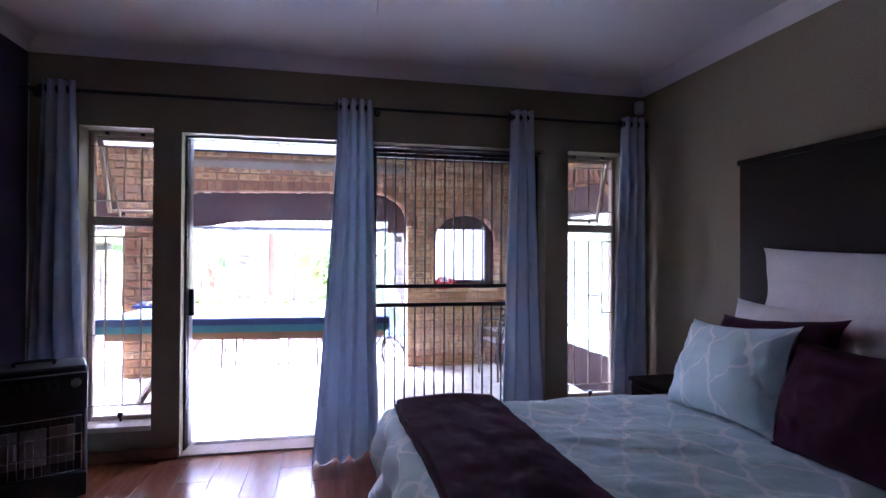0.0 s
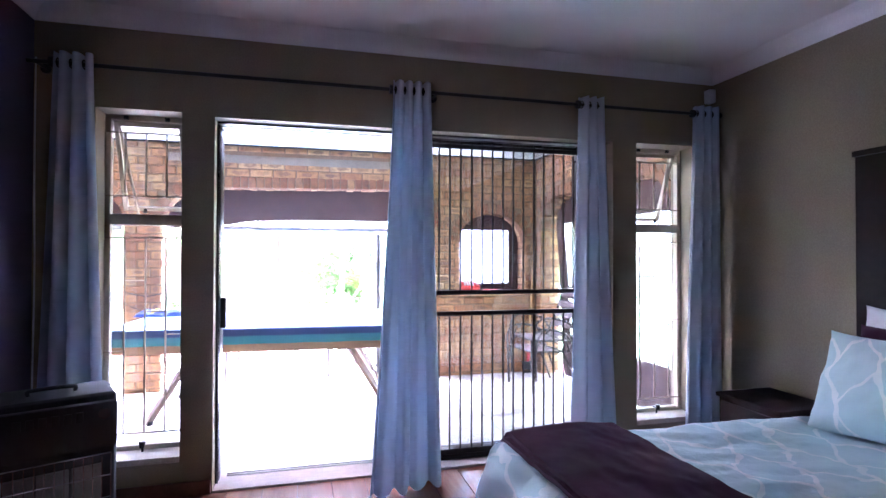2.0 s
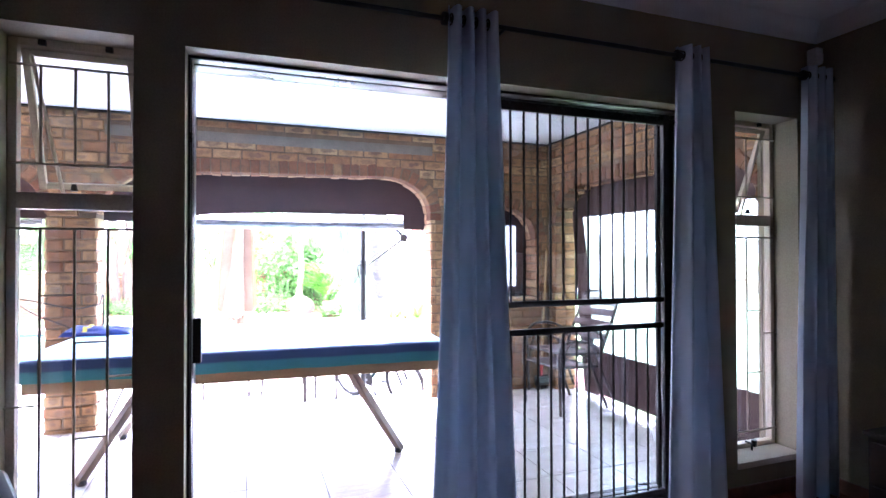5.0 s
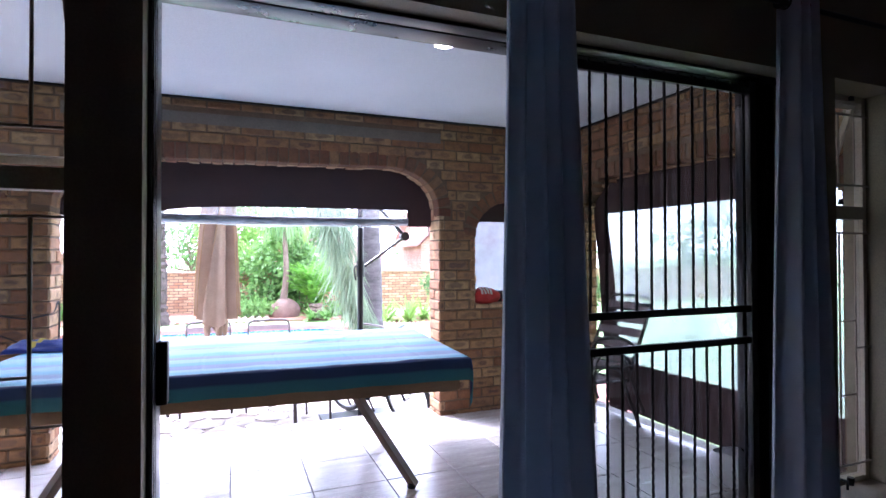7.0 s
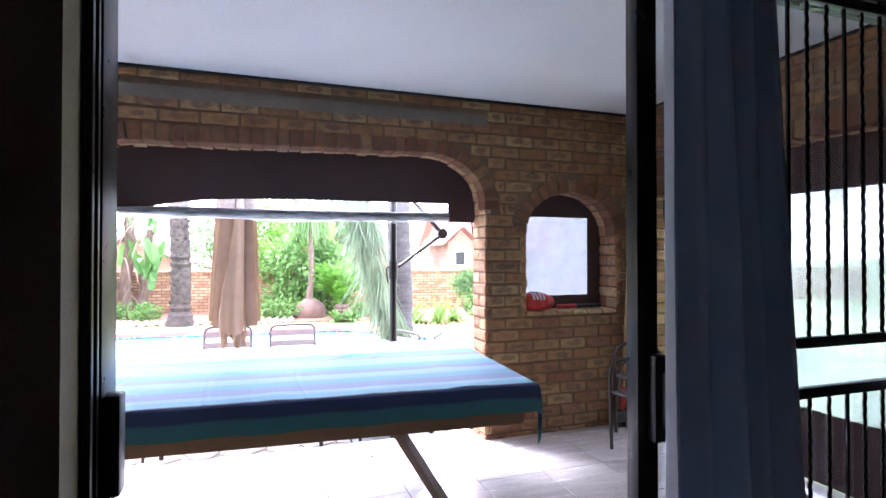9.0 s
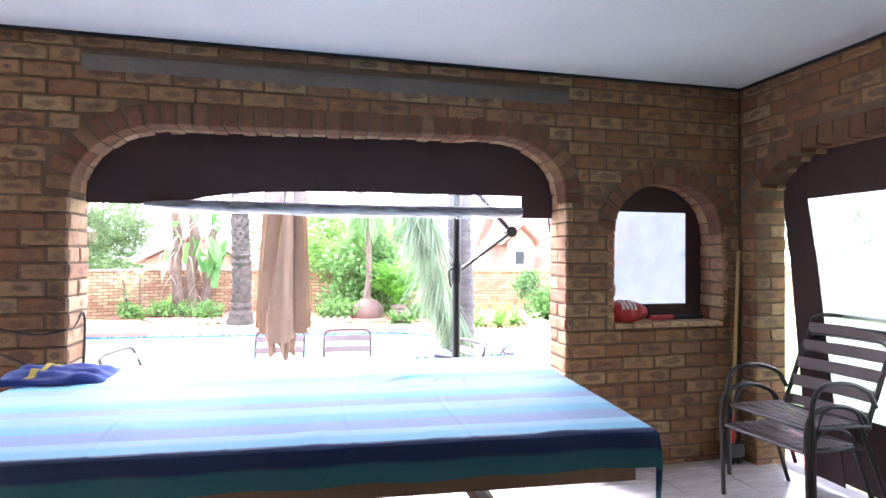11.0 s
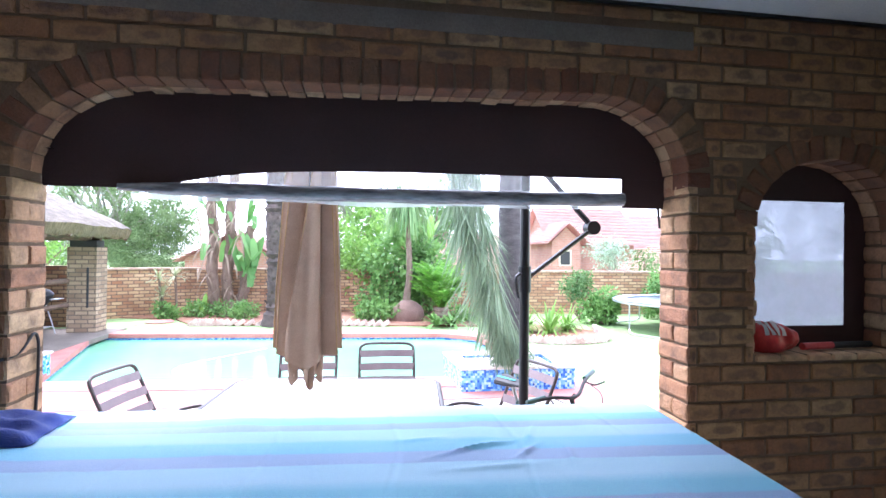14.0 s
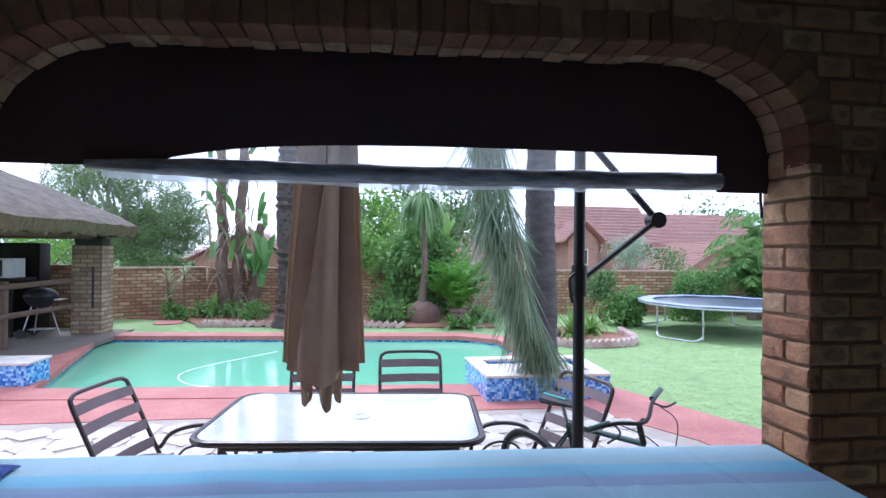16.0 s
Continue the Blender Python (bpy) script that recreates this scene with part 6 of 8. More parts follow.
def strap_leaf(bm, p, az, length, width, lift, sag, n=7, twist=0.0):
    """A long arching leaf from p toward az (degrees)."""
    d = Vector((math.cos(radians(az)), math.sin(radians(az)), 0))
    side = Vector((-d.y, d.x, 0))
    prev = None
    for i in range(n + 1):
        s = i / n
        w = width * (0.5 + 1.2 * s) * (1 - s) ** 0.7 + 0.002
        q = Vector(p) + d * length * s * math.cos(lift) * (1 - 0.25 * sag * s) + Vector((0, 0, length * (s * math.sin(lift) - sag * s * s)))
        a, b = bm.verts.new(q - side * w), bm.verts.new(q + side * w + Vector((0, 0, twist * w)))
        if prev:
            bm.faces.new((prev[0], prev[1], b, a))
        prev = (a, b)


def rosette(p, n, length, width, seed, lift=(0.2, 1.3), sag=(0.4, 0.9)):
    rnd = random.Random(seed)
    bm = bmesh.new()
    for i in range(n):
        strap_leaf(bm, p, rnd.uniform(0, 360), length * rnd.uniform(0.7, 1.15), width * rnd.uniform(0.7, 1.2), rnd.uniform(*lift), rnd.uniform(*sag))
    return bm


def feather(bm, pts, leaflet, every, width, seed, hang=0.8):
    """A palm frond: leaflets along a curved rib."""
    rnd = random.Random(seed)
    line = curve_pts(pts, every)
    n = len(line)
    for i, p in enumerate(line[1:-1], 1):
        d = (line[i + 1] - line[i - 1]).normalized()
        s0 = d.cross(Vector((0, 0, 1)))
        s0 = s0.normalized() if s0.length > 0.1 else Vector((1, 0, 0))
        for sg in (-1, 1):
            out = (s0 * sg + d * 0.6 + Vector((0, 0, -hang)) + rand_dir(rnd) * 0.25)
            k = math.sin(math.pi * (0.12 + 0.85 * i / n)) ** 0.6
            leaf_quad(bm, p, out, out.cross(rand_dir(rnd)), leaflet * k * rnd.uniform(0.7, 1.1), width, 0.1)


def palm_right():
    """Tall palm in the planter, its lowest frond hanging down beside the trunk."""
    x, y = 1.53, 11.08
    t = thing("palm_tree", "tall palm with a thick grey trunk growing from the planter", "palm tree", (x, y, G))
    n = 60
    part("trunk", tube(bmesh.new(), [(x + 0.02 * math.sin(i * 0.2), y, G + 0.05 + 5.6 * i / n) for i in range(n + 1)], [0.185 - 0.02 * i / n + 0.010 * (i % 2) + (0.05 * max(0, 1 - i / 6)) for i in range(n + 1)], 18), M_BARK, t)
    rnd = random.Random(3)
    # old fronds bent down along the trunk, their leaflets hanging like a broom
    for i in range(6):
        bm = bmesh.new()
        o = Vector((rnd.uniform(-0.10, 0.30), rnd.uniform(-0.22, 0.18), rnd.uniform(-0.2, 0.2)))
        short = 1.0 if i < 4 else 0.55
        rib = [Vector((x, y, 4.7)), Vector((0.75, 10.72, 3.5)) + o, Vector((0.70, 10.68, 2.3)) + o, Vector((0.90, 10.66, 1.45)) + o * 0.9]
        if short == 1.0:
            rib += [Vector((1.08, 10.64, 0.80)) + o * 0.7, Vector((1.36, 10.60, 0.22)) + o * 0.6]
        line = curve_pts(rib, 22)
        for k in range(8, len(line) - 1):
            d = (line[k + 1] - line[k - 1]).normalized()
            for _ in range(5):
                out = Vector((rnd.gauss(-0.04, 0.36), rnd.gauss(-0.05, 0.35), -1.0)) + d * 0.4
                ln = rnd.uniform(0.45, 0.95)
                p0 = line[k] + Vector((rnd.uniform(-0.03, 0.03), rnd.uniform(-0.03, 0.03), 0))
                leaf_quad(bm, p0, out, out.cross(rand_dir(rnd)), ln, rnd.uniform(0.011, 0.018), 0.1)
        for k in range(36):
            out = Vector((rnd.gauss(0.35, 0.45), rnd.gauss(-0.2, 0.3), -0.75))
            leaf_quad(bm, line[-1], out, out.cross(rand_dir(rnd)), rnd.uniform(0.30, 0.55), 0.012, 0.1)
        tube(bm, line, [0.018 - 0.013 * k / len(line) for k in range(len(line))], 5)
        part("frond", bm, M_FROND, t, "hanging grey-green frond", smooth=False)
    for i in range(12):
        a = radians(30 * i + 8)
        bm = bmesh.new()
        top = Vector((x, y, 5.2))
        feather(bm, [top, top + Vector((math.cos(a) * 1.1, math.sin(a) * 1.1, 0.9)), top + Vector((math.cos(a) * 2.2, math.sin(a) * 2.2, 0.4)), top + Vector((math.cos(a) * 2.7, math.sin(a) * 2.7, -0.6))], 0.6, 12, 0.02, 60 + i, 0.9)
        part("frond", bm, M_FROND, t, smooth=False)


palm_right()


def palm_left():
    x, y = -2.36, 16.75
    t = thing("palm_tree", "palm with a rough dark trunk before the garden wall", "palm tree", (x, y, G))
    n = 70
    part("trunk", tube(bmesh.new(), [(x + 0.03 * math.sin(i * 0.15), y, G + 6.0 * i / n) for i in range(n + 1)], [0.205 + 0.018 * (i % 2) + 0.014 * math.sin(i * 2.7) + 0.012 * math.sin(i * 4.1) + 0.12 * max(0, 1 - i / 5) for i in range(n + 1)], 14), M_PALMBARK, t)
    # stubs of old leaf bases, spiralling up
    bm, rnd = bmesh.new(), random.Random(19)
    for i in range(330):
        q, z = i * 2.4, G + 0.06 + 4.6 * i / 330
        u = Vector((math.cos(q), math.sin(q), 0))
        side = Vector((-u.y, u.x, 0))
        c = Vector((x, y, z)) + u * 0.19
        w, h = rnd.uniform(0.03, 0.055), rnd.uniform(0.05, 0.10)
        v = [bm.verts.new(p) for p in (c - side * w, c + side * w, c + u * rnd.uniform(0.05, 0.085) + Vector((0, 0, h)) + side * w * 0.5, c + u * 0.06 + Vector((0, 0, h)) - side * w * 0.5, c + Vector((0, 0, h * 0.8)))]
        bm.faces.new((v[0], v[1], v[2], v[3]))
        bm.faces.new((v[3], v[2], v[4]))
    tagged(part("shaggy_sheath", bm, M_PALMBARK, t, smooth=False), kind="stuff")
    for i in range(12):
        a = radians(30 * i)
        bm = bmesh.new()
        top = Vector((x, y, 5.5))
        feather(bm, [top, top + Vector((math.cos(a) * 1.1, math.sin(a) * 1.1, 0.6)), top + Vector((math.cos(a) * 2.1, math.sin(a) * 2.1, -0.3)), top + Vector((math.cos(a) * 2.5, math.sin(a) * 2.5, -1.6))], 0.6, 12, 0.03, 160 + i, 0.9)
        part("frond", bm, M_FROND, t, smooth=False)


palm_left()


M_FOOT = surface("pinkish brown bark", (0.13, 0.078, 0.060), (0.21, 0.130, 0.10), 5, 0.9, 0.6, 40, dist=0.02)


def ponytail():
    """Slender stem with a mop of drooping ribbon leaves, swollen at the foot."""
    x, y = 0.68, 17.4
    t = thing("ponytail_palm", "ponytail palm with a mop of drooping leaves and a swollen foot", "palm tree", (x, y, G))
    part("trunk", tube(bmesh.new(), curve_pts([(x + 0.02, y, G), (x + 0.03, y, G + 0.2), (x, y, G + 0.55), (x + 0.06, y, 0.9), (x - 0.02, y, 2.4)], 5), [0.20, 0.20, 0.20, 0.20, 0.19, 0.18, 0.17, 0.15, 0.13, 0.11, 0.10, 0.09, 0.085, 0.08, 0.08, 0.075, 0.07, 0.07, 0.07, 0.065, 0.06], 14), M_TRUNK, t)
    part("foot", lathe(bmesh.new(), [(0.39, 0.0), (0.42, 0.12), (0.40, 0.26), (0.33, 0.38), (0.22, 0.46), (0.11, 0.51)], (x + 0.02, y - 0.02, G), 24), M_FOOT, t, "swollen pinkish-brown foot")
    part("crown", rosette((x - 0.02, y, 2.42), 480, 1.12, 0.026, 9, (0.5, 1.45), (0.8, 1.5)), M_PONY, t, smooth=False)


ponytail()


def strelitzia():
    """Wild banana clump: shaggy leaning trunks and paddle leaves."""
    t = thing("wild_banana", "wild banana clump with shaggy trunks and paddle leaves", "tree", (-4.1, 18.9, G))
    rnd = random.Random(8)
    for i, (bx, tx, tz) in enumerate(((-4.25, -4.35, 4.4), (-3.95, -3.75, 4.6), (-3.6, -3.4, 2.0))):
        n = 26
        pts = [(bx + (tx - bx) * (k / n) ** 1.3 + 0.03 * math.sin(k * 0.7 + i), 18.9 + 0.15 * (i % 3), G + (tz - G) * k / n) for k in range(n + 1)]
        part("trunk", tube(bmesh.new(), pts, [0.14 - 0.04 * k / n + 0.025 * (k % 2) for k in range(n + 1)], 9), M_TRUNK, t)
    bm = bmesh.new()
    for i in range(26):
        p = (rnd.uniform(-4.6, -3.2), 18.8 + rnd.uniform(-0.2, 0.3), rnd.uniform(1.0, 3.9))
        strap_leaf(bm, p, rnd.uniform(0, 360), rnd.uniform(0.8, 1.4), 0.11, rnd.uniform(0.5, 1.4), rnd.uniform(0.3, 0.9))
    for i in range(9):
        p = (rnd.uniform(-3.6, -3.15), 18.7, rnd.uniform(0.3, 1.1))
        strap_leaf(bm, p, rnd.uniform(20, 160), rnd.uniform(0.9, 1.5), 0.15, rnd.uniform(1.1, 1.45), rnd.uniform(0.1, 0.4))
    part("foliage", bm, M_BANANA, t, smooth=False)
    bm = bmesh.new()
    for i in range(40):
        p = (rnd.uniform(-4.7, -3.4), 18.75, rnd.uniform(0.2, 3.6))
        strap_leaf(bm, p, rnd.uniform(180, 360), rnd.uniform(0.4, 0.9), 0.03, rnd.uniform(-0.6, 0.3), 0.9, 5)
    part("dry_foliage", bm, M_DEAD, t, "dry hanging brown leaves", smooth=False)


M_DEADGREEN = leaf_material("dull spiky leaf", (0.06, 0.065, 0.04), (0.17, 0.18, 0.10))
M_DEAD = leaf_material("dry leaf", (0.16, 0.11, 0.075), (0.34, 0.26, 0.18))
strelitzia()
p = thing("wild_banana", "small wild banana shoot before the wall", "plant", (-4.36, 18.3, G))
b = bmesh.new()
for az, ln in ((70, 0.75), (150, 0.6), (20, 0.65), (250, 0.45)):
    strap_leaf(b, (-4.36, 18.3, G), az, ln, 0.12, 1.35, 0.15)
part("foliage", b, M_LEAFB, p, smooth=False)


p = thing("wild_banana", "single tall wild banana with one broad bright leaf", "plant", (1.35, 18.2, G))
part("stem", bar(curve_pts([(1.35, 18.2, G), (1.38, 18.2, 0.8), (1.36, 18.2, 1.7)], 5), [0.05 - 0.003 * i for i in range(11)], 8), M_BANANA, p)
b = bmesh.new()
for az, ln, lift in ((75, 0.95, 1.42), (20, 0.8, 1.2), (160, 0.7, 1.0)):
    strap_leaf(b, (1.36, 18.2, 1.65), az, ln, 0.14, lift, 0.25)
part("foliage", b, M_LEAFB, p, smooth=False)


def feathery_tree():
    """Wide thorn tree behind the wall: pale forked limbs under fine feathery leaf."""
    t = thing("thorn_tree", "wide feathery thorn tree beyond the garden wall", "tree", (-10.0, 27.0, G))
    part("trunk", tube(bmesh.new(), curve_pts([(-10.0, 27.0, G), (-9.8, 27.0, 0.6), (-10.1, 27.0, 1.6)], 4), [0.3, 0.29, 0.28, 0.27, 0.26, 0.25, 0.24, 0.23, 0.22], 10), M_TRUNK, t)
    cl = clump_cloud((-10.5, 27.0, 2.9), 3.1, 2.0, 2.3, 120, 0.62, 31) + clump_cloud((-8.4, 26.8, 2.1), 1.6, 1.4, 1.5, 40, 0.5, 32) + clump_cloud((-10.4, 26.3, 0.9), 4.2, 1.0, 0.7, 60, 0.5, 36)
    limbs(t, "limb", M_PALEWOOD, (-10.1, 27.0, 1.2), [q[:3] for q in cl[:46]], 0.10, 33)
    part("crown", foliage(cl, 420, 0.082, 34, 0.5), M_THORN, t, smooth=False)
    rnd = random.Random(35)
    for i in range(14):
        bm = bmesh.new()
        a = Vector((-13.2 + 0.25 * i, 27, 3.6 + 0.1 * i))
        tube(bm, curve_pts([a, a + rand_dir(rnd) * 0.7, a + Vector((rnd.uniform(-1, 0.6), 0, rnd.uniform(0.2, 1.2)))], 4), 0.018, 4)
        part("twig", bm, M_PALEWOOD, t)


M_PALEWOOD = surface("pale thorn wood", (0.24, 0.22, 0.18), (0.34, 0.32, 0.27), 6, 0.9, 0.5, 40)
feathery_tree()
broad_tree("tree", "leafy green tree beyond the garden wall", (-0.7, 21.6, G), (-0.6, 21.6, 2.0), 1.2, 0.9, 1.3, 44, 0.42, 70, 0.17, 41, M_LEAFB, 0.12)
broad_tree("tree", "dense dark green tree beyond the garden wall", (1.4, 24.5, G), (1.4, 24.5, 2.6), 2.3, 1.2, 1.5, 46, 0.55, 70, 0.2, 44, M_LEAFD, 0.15)
bush("creeper_bush", "large-leaved green shrub spilling over the wall", (0.75, 18.4, 1.0), 0.95, 0.45, 1.35, 52, 0.30, 46, 0.20, 47, M_LEAF)
bush("shrub", "low green shrub in the garden bed", (0.1, 18.2, 0.05), 0.7, 0.35, 0.4, 22, 0.22, 44, 0.14, 50, M_LEAF)
broad_tree("tree", "distant bright green tree seen under the thatch", (-9.4, 20.5, G), (-9.4, 20.5, 1.3), 1.0, 0.7, 0.6, 26, 0.32, 60, 0.13, 52, M_LEAFB, 0.08)
# trees far behind
for i, (x, y, z, rr) in enumerate(((-20, 40, 2.4, 3.0), (-3, 42, 2.4, 2.6), (4.6, 36, 2.8, 2.2), (24, 40, 2.6, 3.2), (15, 46, 2.6, 3.0), (30, 30, 2.2, 3.0))):
    broad_tree("tree", "hazy green tree in the distance", (x, y, G), (x, y, z), rr * 1.2, rr, rr * 0.75, 34, rr * 0.32, 44, 0.34, 70 + 2 * i, M_LEAFD, 0.2)


M_CYCAD = leaf_material("cycad leaf", (0.06, 0.19, 0.02), (0.24, 0.48, 0.06), 0.4)


def cycad():
    x, y = 1.42, 16.6
    t = thing("cycad", "green cycad with stiff arching fronds", "cycad", (x, y, G))
    part("trunk", tube(bmesh.new(), [(x, y, G + 0.05 * i) for i in range(9)], [0.17 + 0.02 * (i % 2) for i in range(9)], 12), M_TRUNK, t)
    rnd = random.Random(12)
    for i in range(64):
        a, l = rnd.uniform(0, 2 * math.pi), rnd.uniform(0.7, 1.05)
        o = Vector((x, y, G + 0.4))
        h = rnd.uniform(0.45, 1.15)
        u = Vector((math.cos(a), math.sin(a), 0))
        bm = bmesh.new()
        feather(bm, [o, o + u * 0.18 * l + Vector((0, 0, 0.5 * h)), o + u * 0.45 * l + Vector((0, 0, 0.85 * h)), o + u * 0.78 * l + Vector((0, 0, 0.98 * h))], 0.21, 16, 0.034, 200 + i, 0.1)
        part("frond", bm, M_CYCAD, t, smooth=False)


cycad()
for x, y, s in ((1.25, 16.15, 1), (1.62, 16.2, 2)):
    t = thing("broad_leaf_plant", "low plant with broad pale-edged leaves", "plant", (x, y, G))
    part("foliage", rosette((x, y, G + 0.02), 34, 0.62, 0.055, 600 + s, (0.5, 1.35), (0.3, 0.8)), M_LEAF, t, smooth=False)
for x, y, n, l, s in ((3.45, 14.9, 90, 1.0, 1), (3.0, 15.2, 80, 0.95, 2), (4.0, 15.3, 80, 1.0, 3), (2.75, 14.7, 60, 0.8, 9), (-0.5, 17.9, 40, 0.5, 4), (-1.3, 18.2, 40, 0.5, 5)):
    t = thing("agapanthus", "clump of green strap-leaved agapanthus", "plant", (x, y, G))
    part("foliage", rosette((x, y, G), n, l, 0.024, 300 + s, (0.5, 1.4), (0.2, 0.9)), M_LEAFB, t, smooth=False)
for x, y, z, s in ((-5.33, 18.2, 0.60, 6), (-4.98, 18.25, 0.68, 7), (-5.24, 18.15, 0.20, 8)):
    t = thing("yucca", "spiky pale yucca rosette on a thin stem", "plant", (x, y, G))
    part("stem", bar([(x + 0.05, y, G), (x, y, z)], 0.03, 7), M_TRUNK, t)
    part("foliage", rosette((x, y, z), 60, 0.42, 0.014, 300 + s, (-0.2, 1.4), (0.1, 0.5)), M_YUCCA, t, smooth=False)
for x, y, rx, s in ((-5.12, 18.05, 0.22, 81), (-4.5, 18.4, 0.5, 83), (-3.7, 18.3, 0.45, 85), (-3.3, 18.0, 0.3, 87), (2.0, 17.0, 0.35, 89)):
    bush("ground_cover", "low bushy ground cover in the flower bed", (x, y, G + 0.18), rx, 0.3, 0.2, 18, 0.14, 44, 0.10, s, M_LEAF)
bush("shrub", "clipped dark green round shrub", (5.0, 16.9, 0.55), 0.42, 0.4, 0.30, 30, 0.17, 60, 0.08, 91, M_LEAFD)
bush("shrub", "leafy green shrub beside the lawn", (5.35, 16.4, 0.05), 0.42, 0.4, 0.42, 32, 0.2, 50, 0.13, 93, M_LEAF)


def box_hedge(x0, x1, y, z1):
    """Hedge clipped to a block: clumps packed between its faces."""
    t = thing("hedge", "clipped square green hedge by the wall", "shrub", ((x0 + x1) / 2, y, G))
    rnd = random.Random(95)
    cl = [(rnd.uniform(x0, x1), y + rnd.uniform(-0.25, 0.25), rnd.uniform(G + 0.1, z1), 0.15) for _ in range(150)]
    limbs(t, "stem", M_TRUNK, ((x0 + x1) / 2, y, G), [q[:3] for q in cl[:7]], 0.02, 96)
    part("foliage", foliage(cl, 44, 0.085, 97), M_LEAF, t, smooth=False)


box_hedge(7.08, 8.5, 17.3, 0.86)
bush("hedge", "clipped dark hedge behind the trampoline", (10.2, 17.0, 0.1), 0.9, 0.4, 0.5, 40, 0.24, 60, 0.11, 97, M_LEAFD)
broad_tree("tree", "silvery pale-leaved tree beyond the wall", (8.7, 22.6, G), (8.7, 22.6, 1.35), 0.9, 0.6, 0.5, 34, 0.26, 50, 0.11, 99, M_PALE, 0.07, M_PALEWOOD)
broad_tree("conifer", "dark green conifer beyond the wall", (10.2, 22.9, G), (10.2, 22.9, 0.9), 0.75, 0.6, 0.75, 30, 0.28, 70, 0.08, 101, M_LEAFD, 0.09)


def tree_fern(x, y, tops):
    t = thing("fan_palm", "cluster of green feathery palms by the wall", "palm tree", (x, y, G))
    for j, (dx, z) in enumerate(tops):
        part("trunk", bar([(x + dx * 0.5, y, G), (x + dx, y, z)], [0.05, 0.035], 8), M_TRUNK, t)
        for i in range(13):
            a = radians(28 * i + 20 * j)
            o = Vector((x + dx, y, z))
            u = Vector((math.cos(a), math.sin(a), 0))
            bm = bmesh.new()
            h = 0.75 + 0.5 * ((i * 7 + j * 3) % 5) / 5
            feather(bm, [o, o + u * 0.12 + Vector((0, 0, 0.45 * h)), o + u * 0.36 + Vector((0, 0, 0.86 * h)), o + u * 0.72 + Vector((0, 0, 0.93 * h)), o + u * 0.98 + Vector((0, 0, 0.68 * h))], 0.36, 12, 0.03, 400 + 20 * j + i, 0.75)
            part("frond", bm, M_LEAF, t, smooth=False)


tree_fern(9.25, 17.2, ((-0.30, 0.75), (0.2, 1.45), (0.6, 0.8), (0.0, 0.0), (-0.1, 0.35), (0.4, 0.2)))

# ---- lapa beside the pool ----


def lapa():
    l = thing("thatched_lapa", "open thatched shelter on brick piers beside the pool", "shelter", (-8.0, 13.8, G))
    x0, x1, y0, y1, ze, za = -10.7, -5.20, 11.1, 16.70, 1.58, 2.95
    ax, ay = -7.9, 13.9

    def fn(u, v):
        # outer skin: round-shouldered thatch from eave to apex
        q = 2 * math.pi * u
        c, s = math.cos(q), math.sin(q)
        k = 1 / max(abs(c), abs(s)) ** 0.82
        r = (1 - v)
        x = ax + c * k * r * (x1 - x0) / 2
        y = ay + s * k * r * (y1 - y0) / 2
        z = ze + 0.16 + (za - ze) * (v ** 0.85) + 0.03 * noise.noise((x * 3, y * 3, v * 5))
        return (x, y, z)
    part("thatch", sheet(fn, 96, 16), M_THATCH, l, "weathered grey thatch")

    def lip(u, v):
        a = Vector(fn(u, 0))
        inn = Vector((ax, ay, 0)) - Vector((a.x, a.y, 0))
        inn.normalize()
        jag = 0.05 * noise.noise((a.x * 9, a.y * 9, 0)) + 0.04 * noise.noise((a.x * 2.3, a.y * 2.3, 4))
        return tuple(a + inn * 0.16 * v + Vector((0, 0, -(0.21 + jag) * min(1, 2 * v) + 0.05 * max(0, v - 0.5))))
    part("thatch_edge", sheet(lip, 240, 5), M_STRAW, l, "cut straw edge")

    def under(u, v):
        a = Vector(fn(u, v * 0.97))
        return (a.x * 0.97 + ax * 0.03, a.y * 0.97 + ay * 0.03, a.z - 0.17)
    part("underside", sheet(under, 48, 6), M_POLE, l)
    for i in range(24):
        q = 2 * math.pi * i / 24
        a, b = Vector(under(i / 24, 0)), Vector(under(i / 24, 0.95))
        part("rafter", bar([a + Vector((0, 0, -0.04)), b + Vector((0, 0, -0.04))], 0.035, 6), M_POLE, l)
    for cx, cy in ((-5.95, 15.95), (-10.0, 15.95), (-10.0, 11.8)):
        pier = part("pier", slab(cx - 0.27, cx + 0.27, cy - 0.16, cy + 0.30, G, 1.36), M_PIER, l, "buff brick pier")
        part("pier_cap", slab(cx - 0.25, cx + 0.25, cy - 0.12, cy + 0.22, 1.36, 1.50, bevel=0.02), M_BLACK, pier)
    part("beam", bar([(-5.9, 11.4, 1.55), (-5.9, 16.2, 1.55)], 0.07, 8), M_POLE, l)
    part("beam", bar([(-10.2, 16.0, 1.55), (-5.7, 16.0, 1.55)], 0.07, 8), M_POLE, l)
    for z in (0.20, 0.68):
        part("rail", bar([(-6.2, 15.9, z), (-6.55, 12.0, z - 0.02)], 0.05, 8), M_POLE, l, "gum pole rail")
    part("post", bar([(-6.42, 14.2, G), (-6.42, 14.2, 0.75)], 0.06, 8), M_POLE, l)
    part("iron_strap", slab(-5.86, -5.82, 15.78, 15.79, 0.15, 0.95), M_STEEL, l)
    part("back_wall", slab(-10.2, -6.35, 16.9, 17.1, G, 0.95), M_GWALL, l)
    part("slab_floor", slab(-10.5, -5.35, 11.2, 16.4, G - 0.05, G + 0.035), M_LINTEL, l, "grey concrete floor")


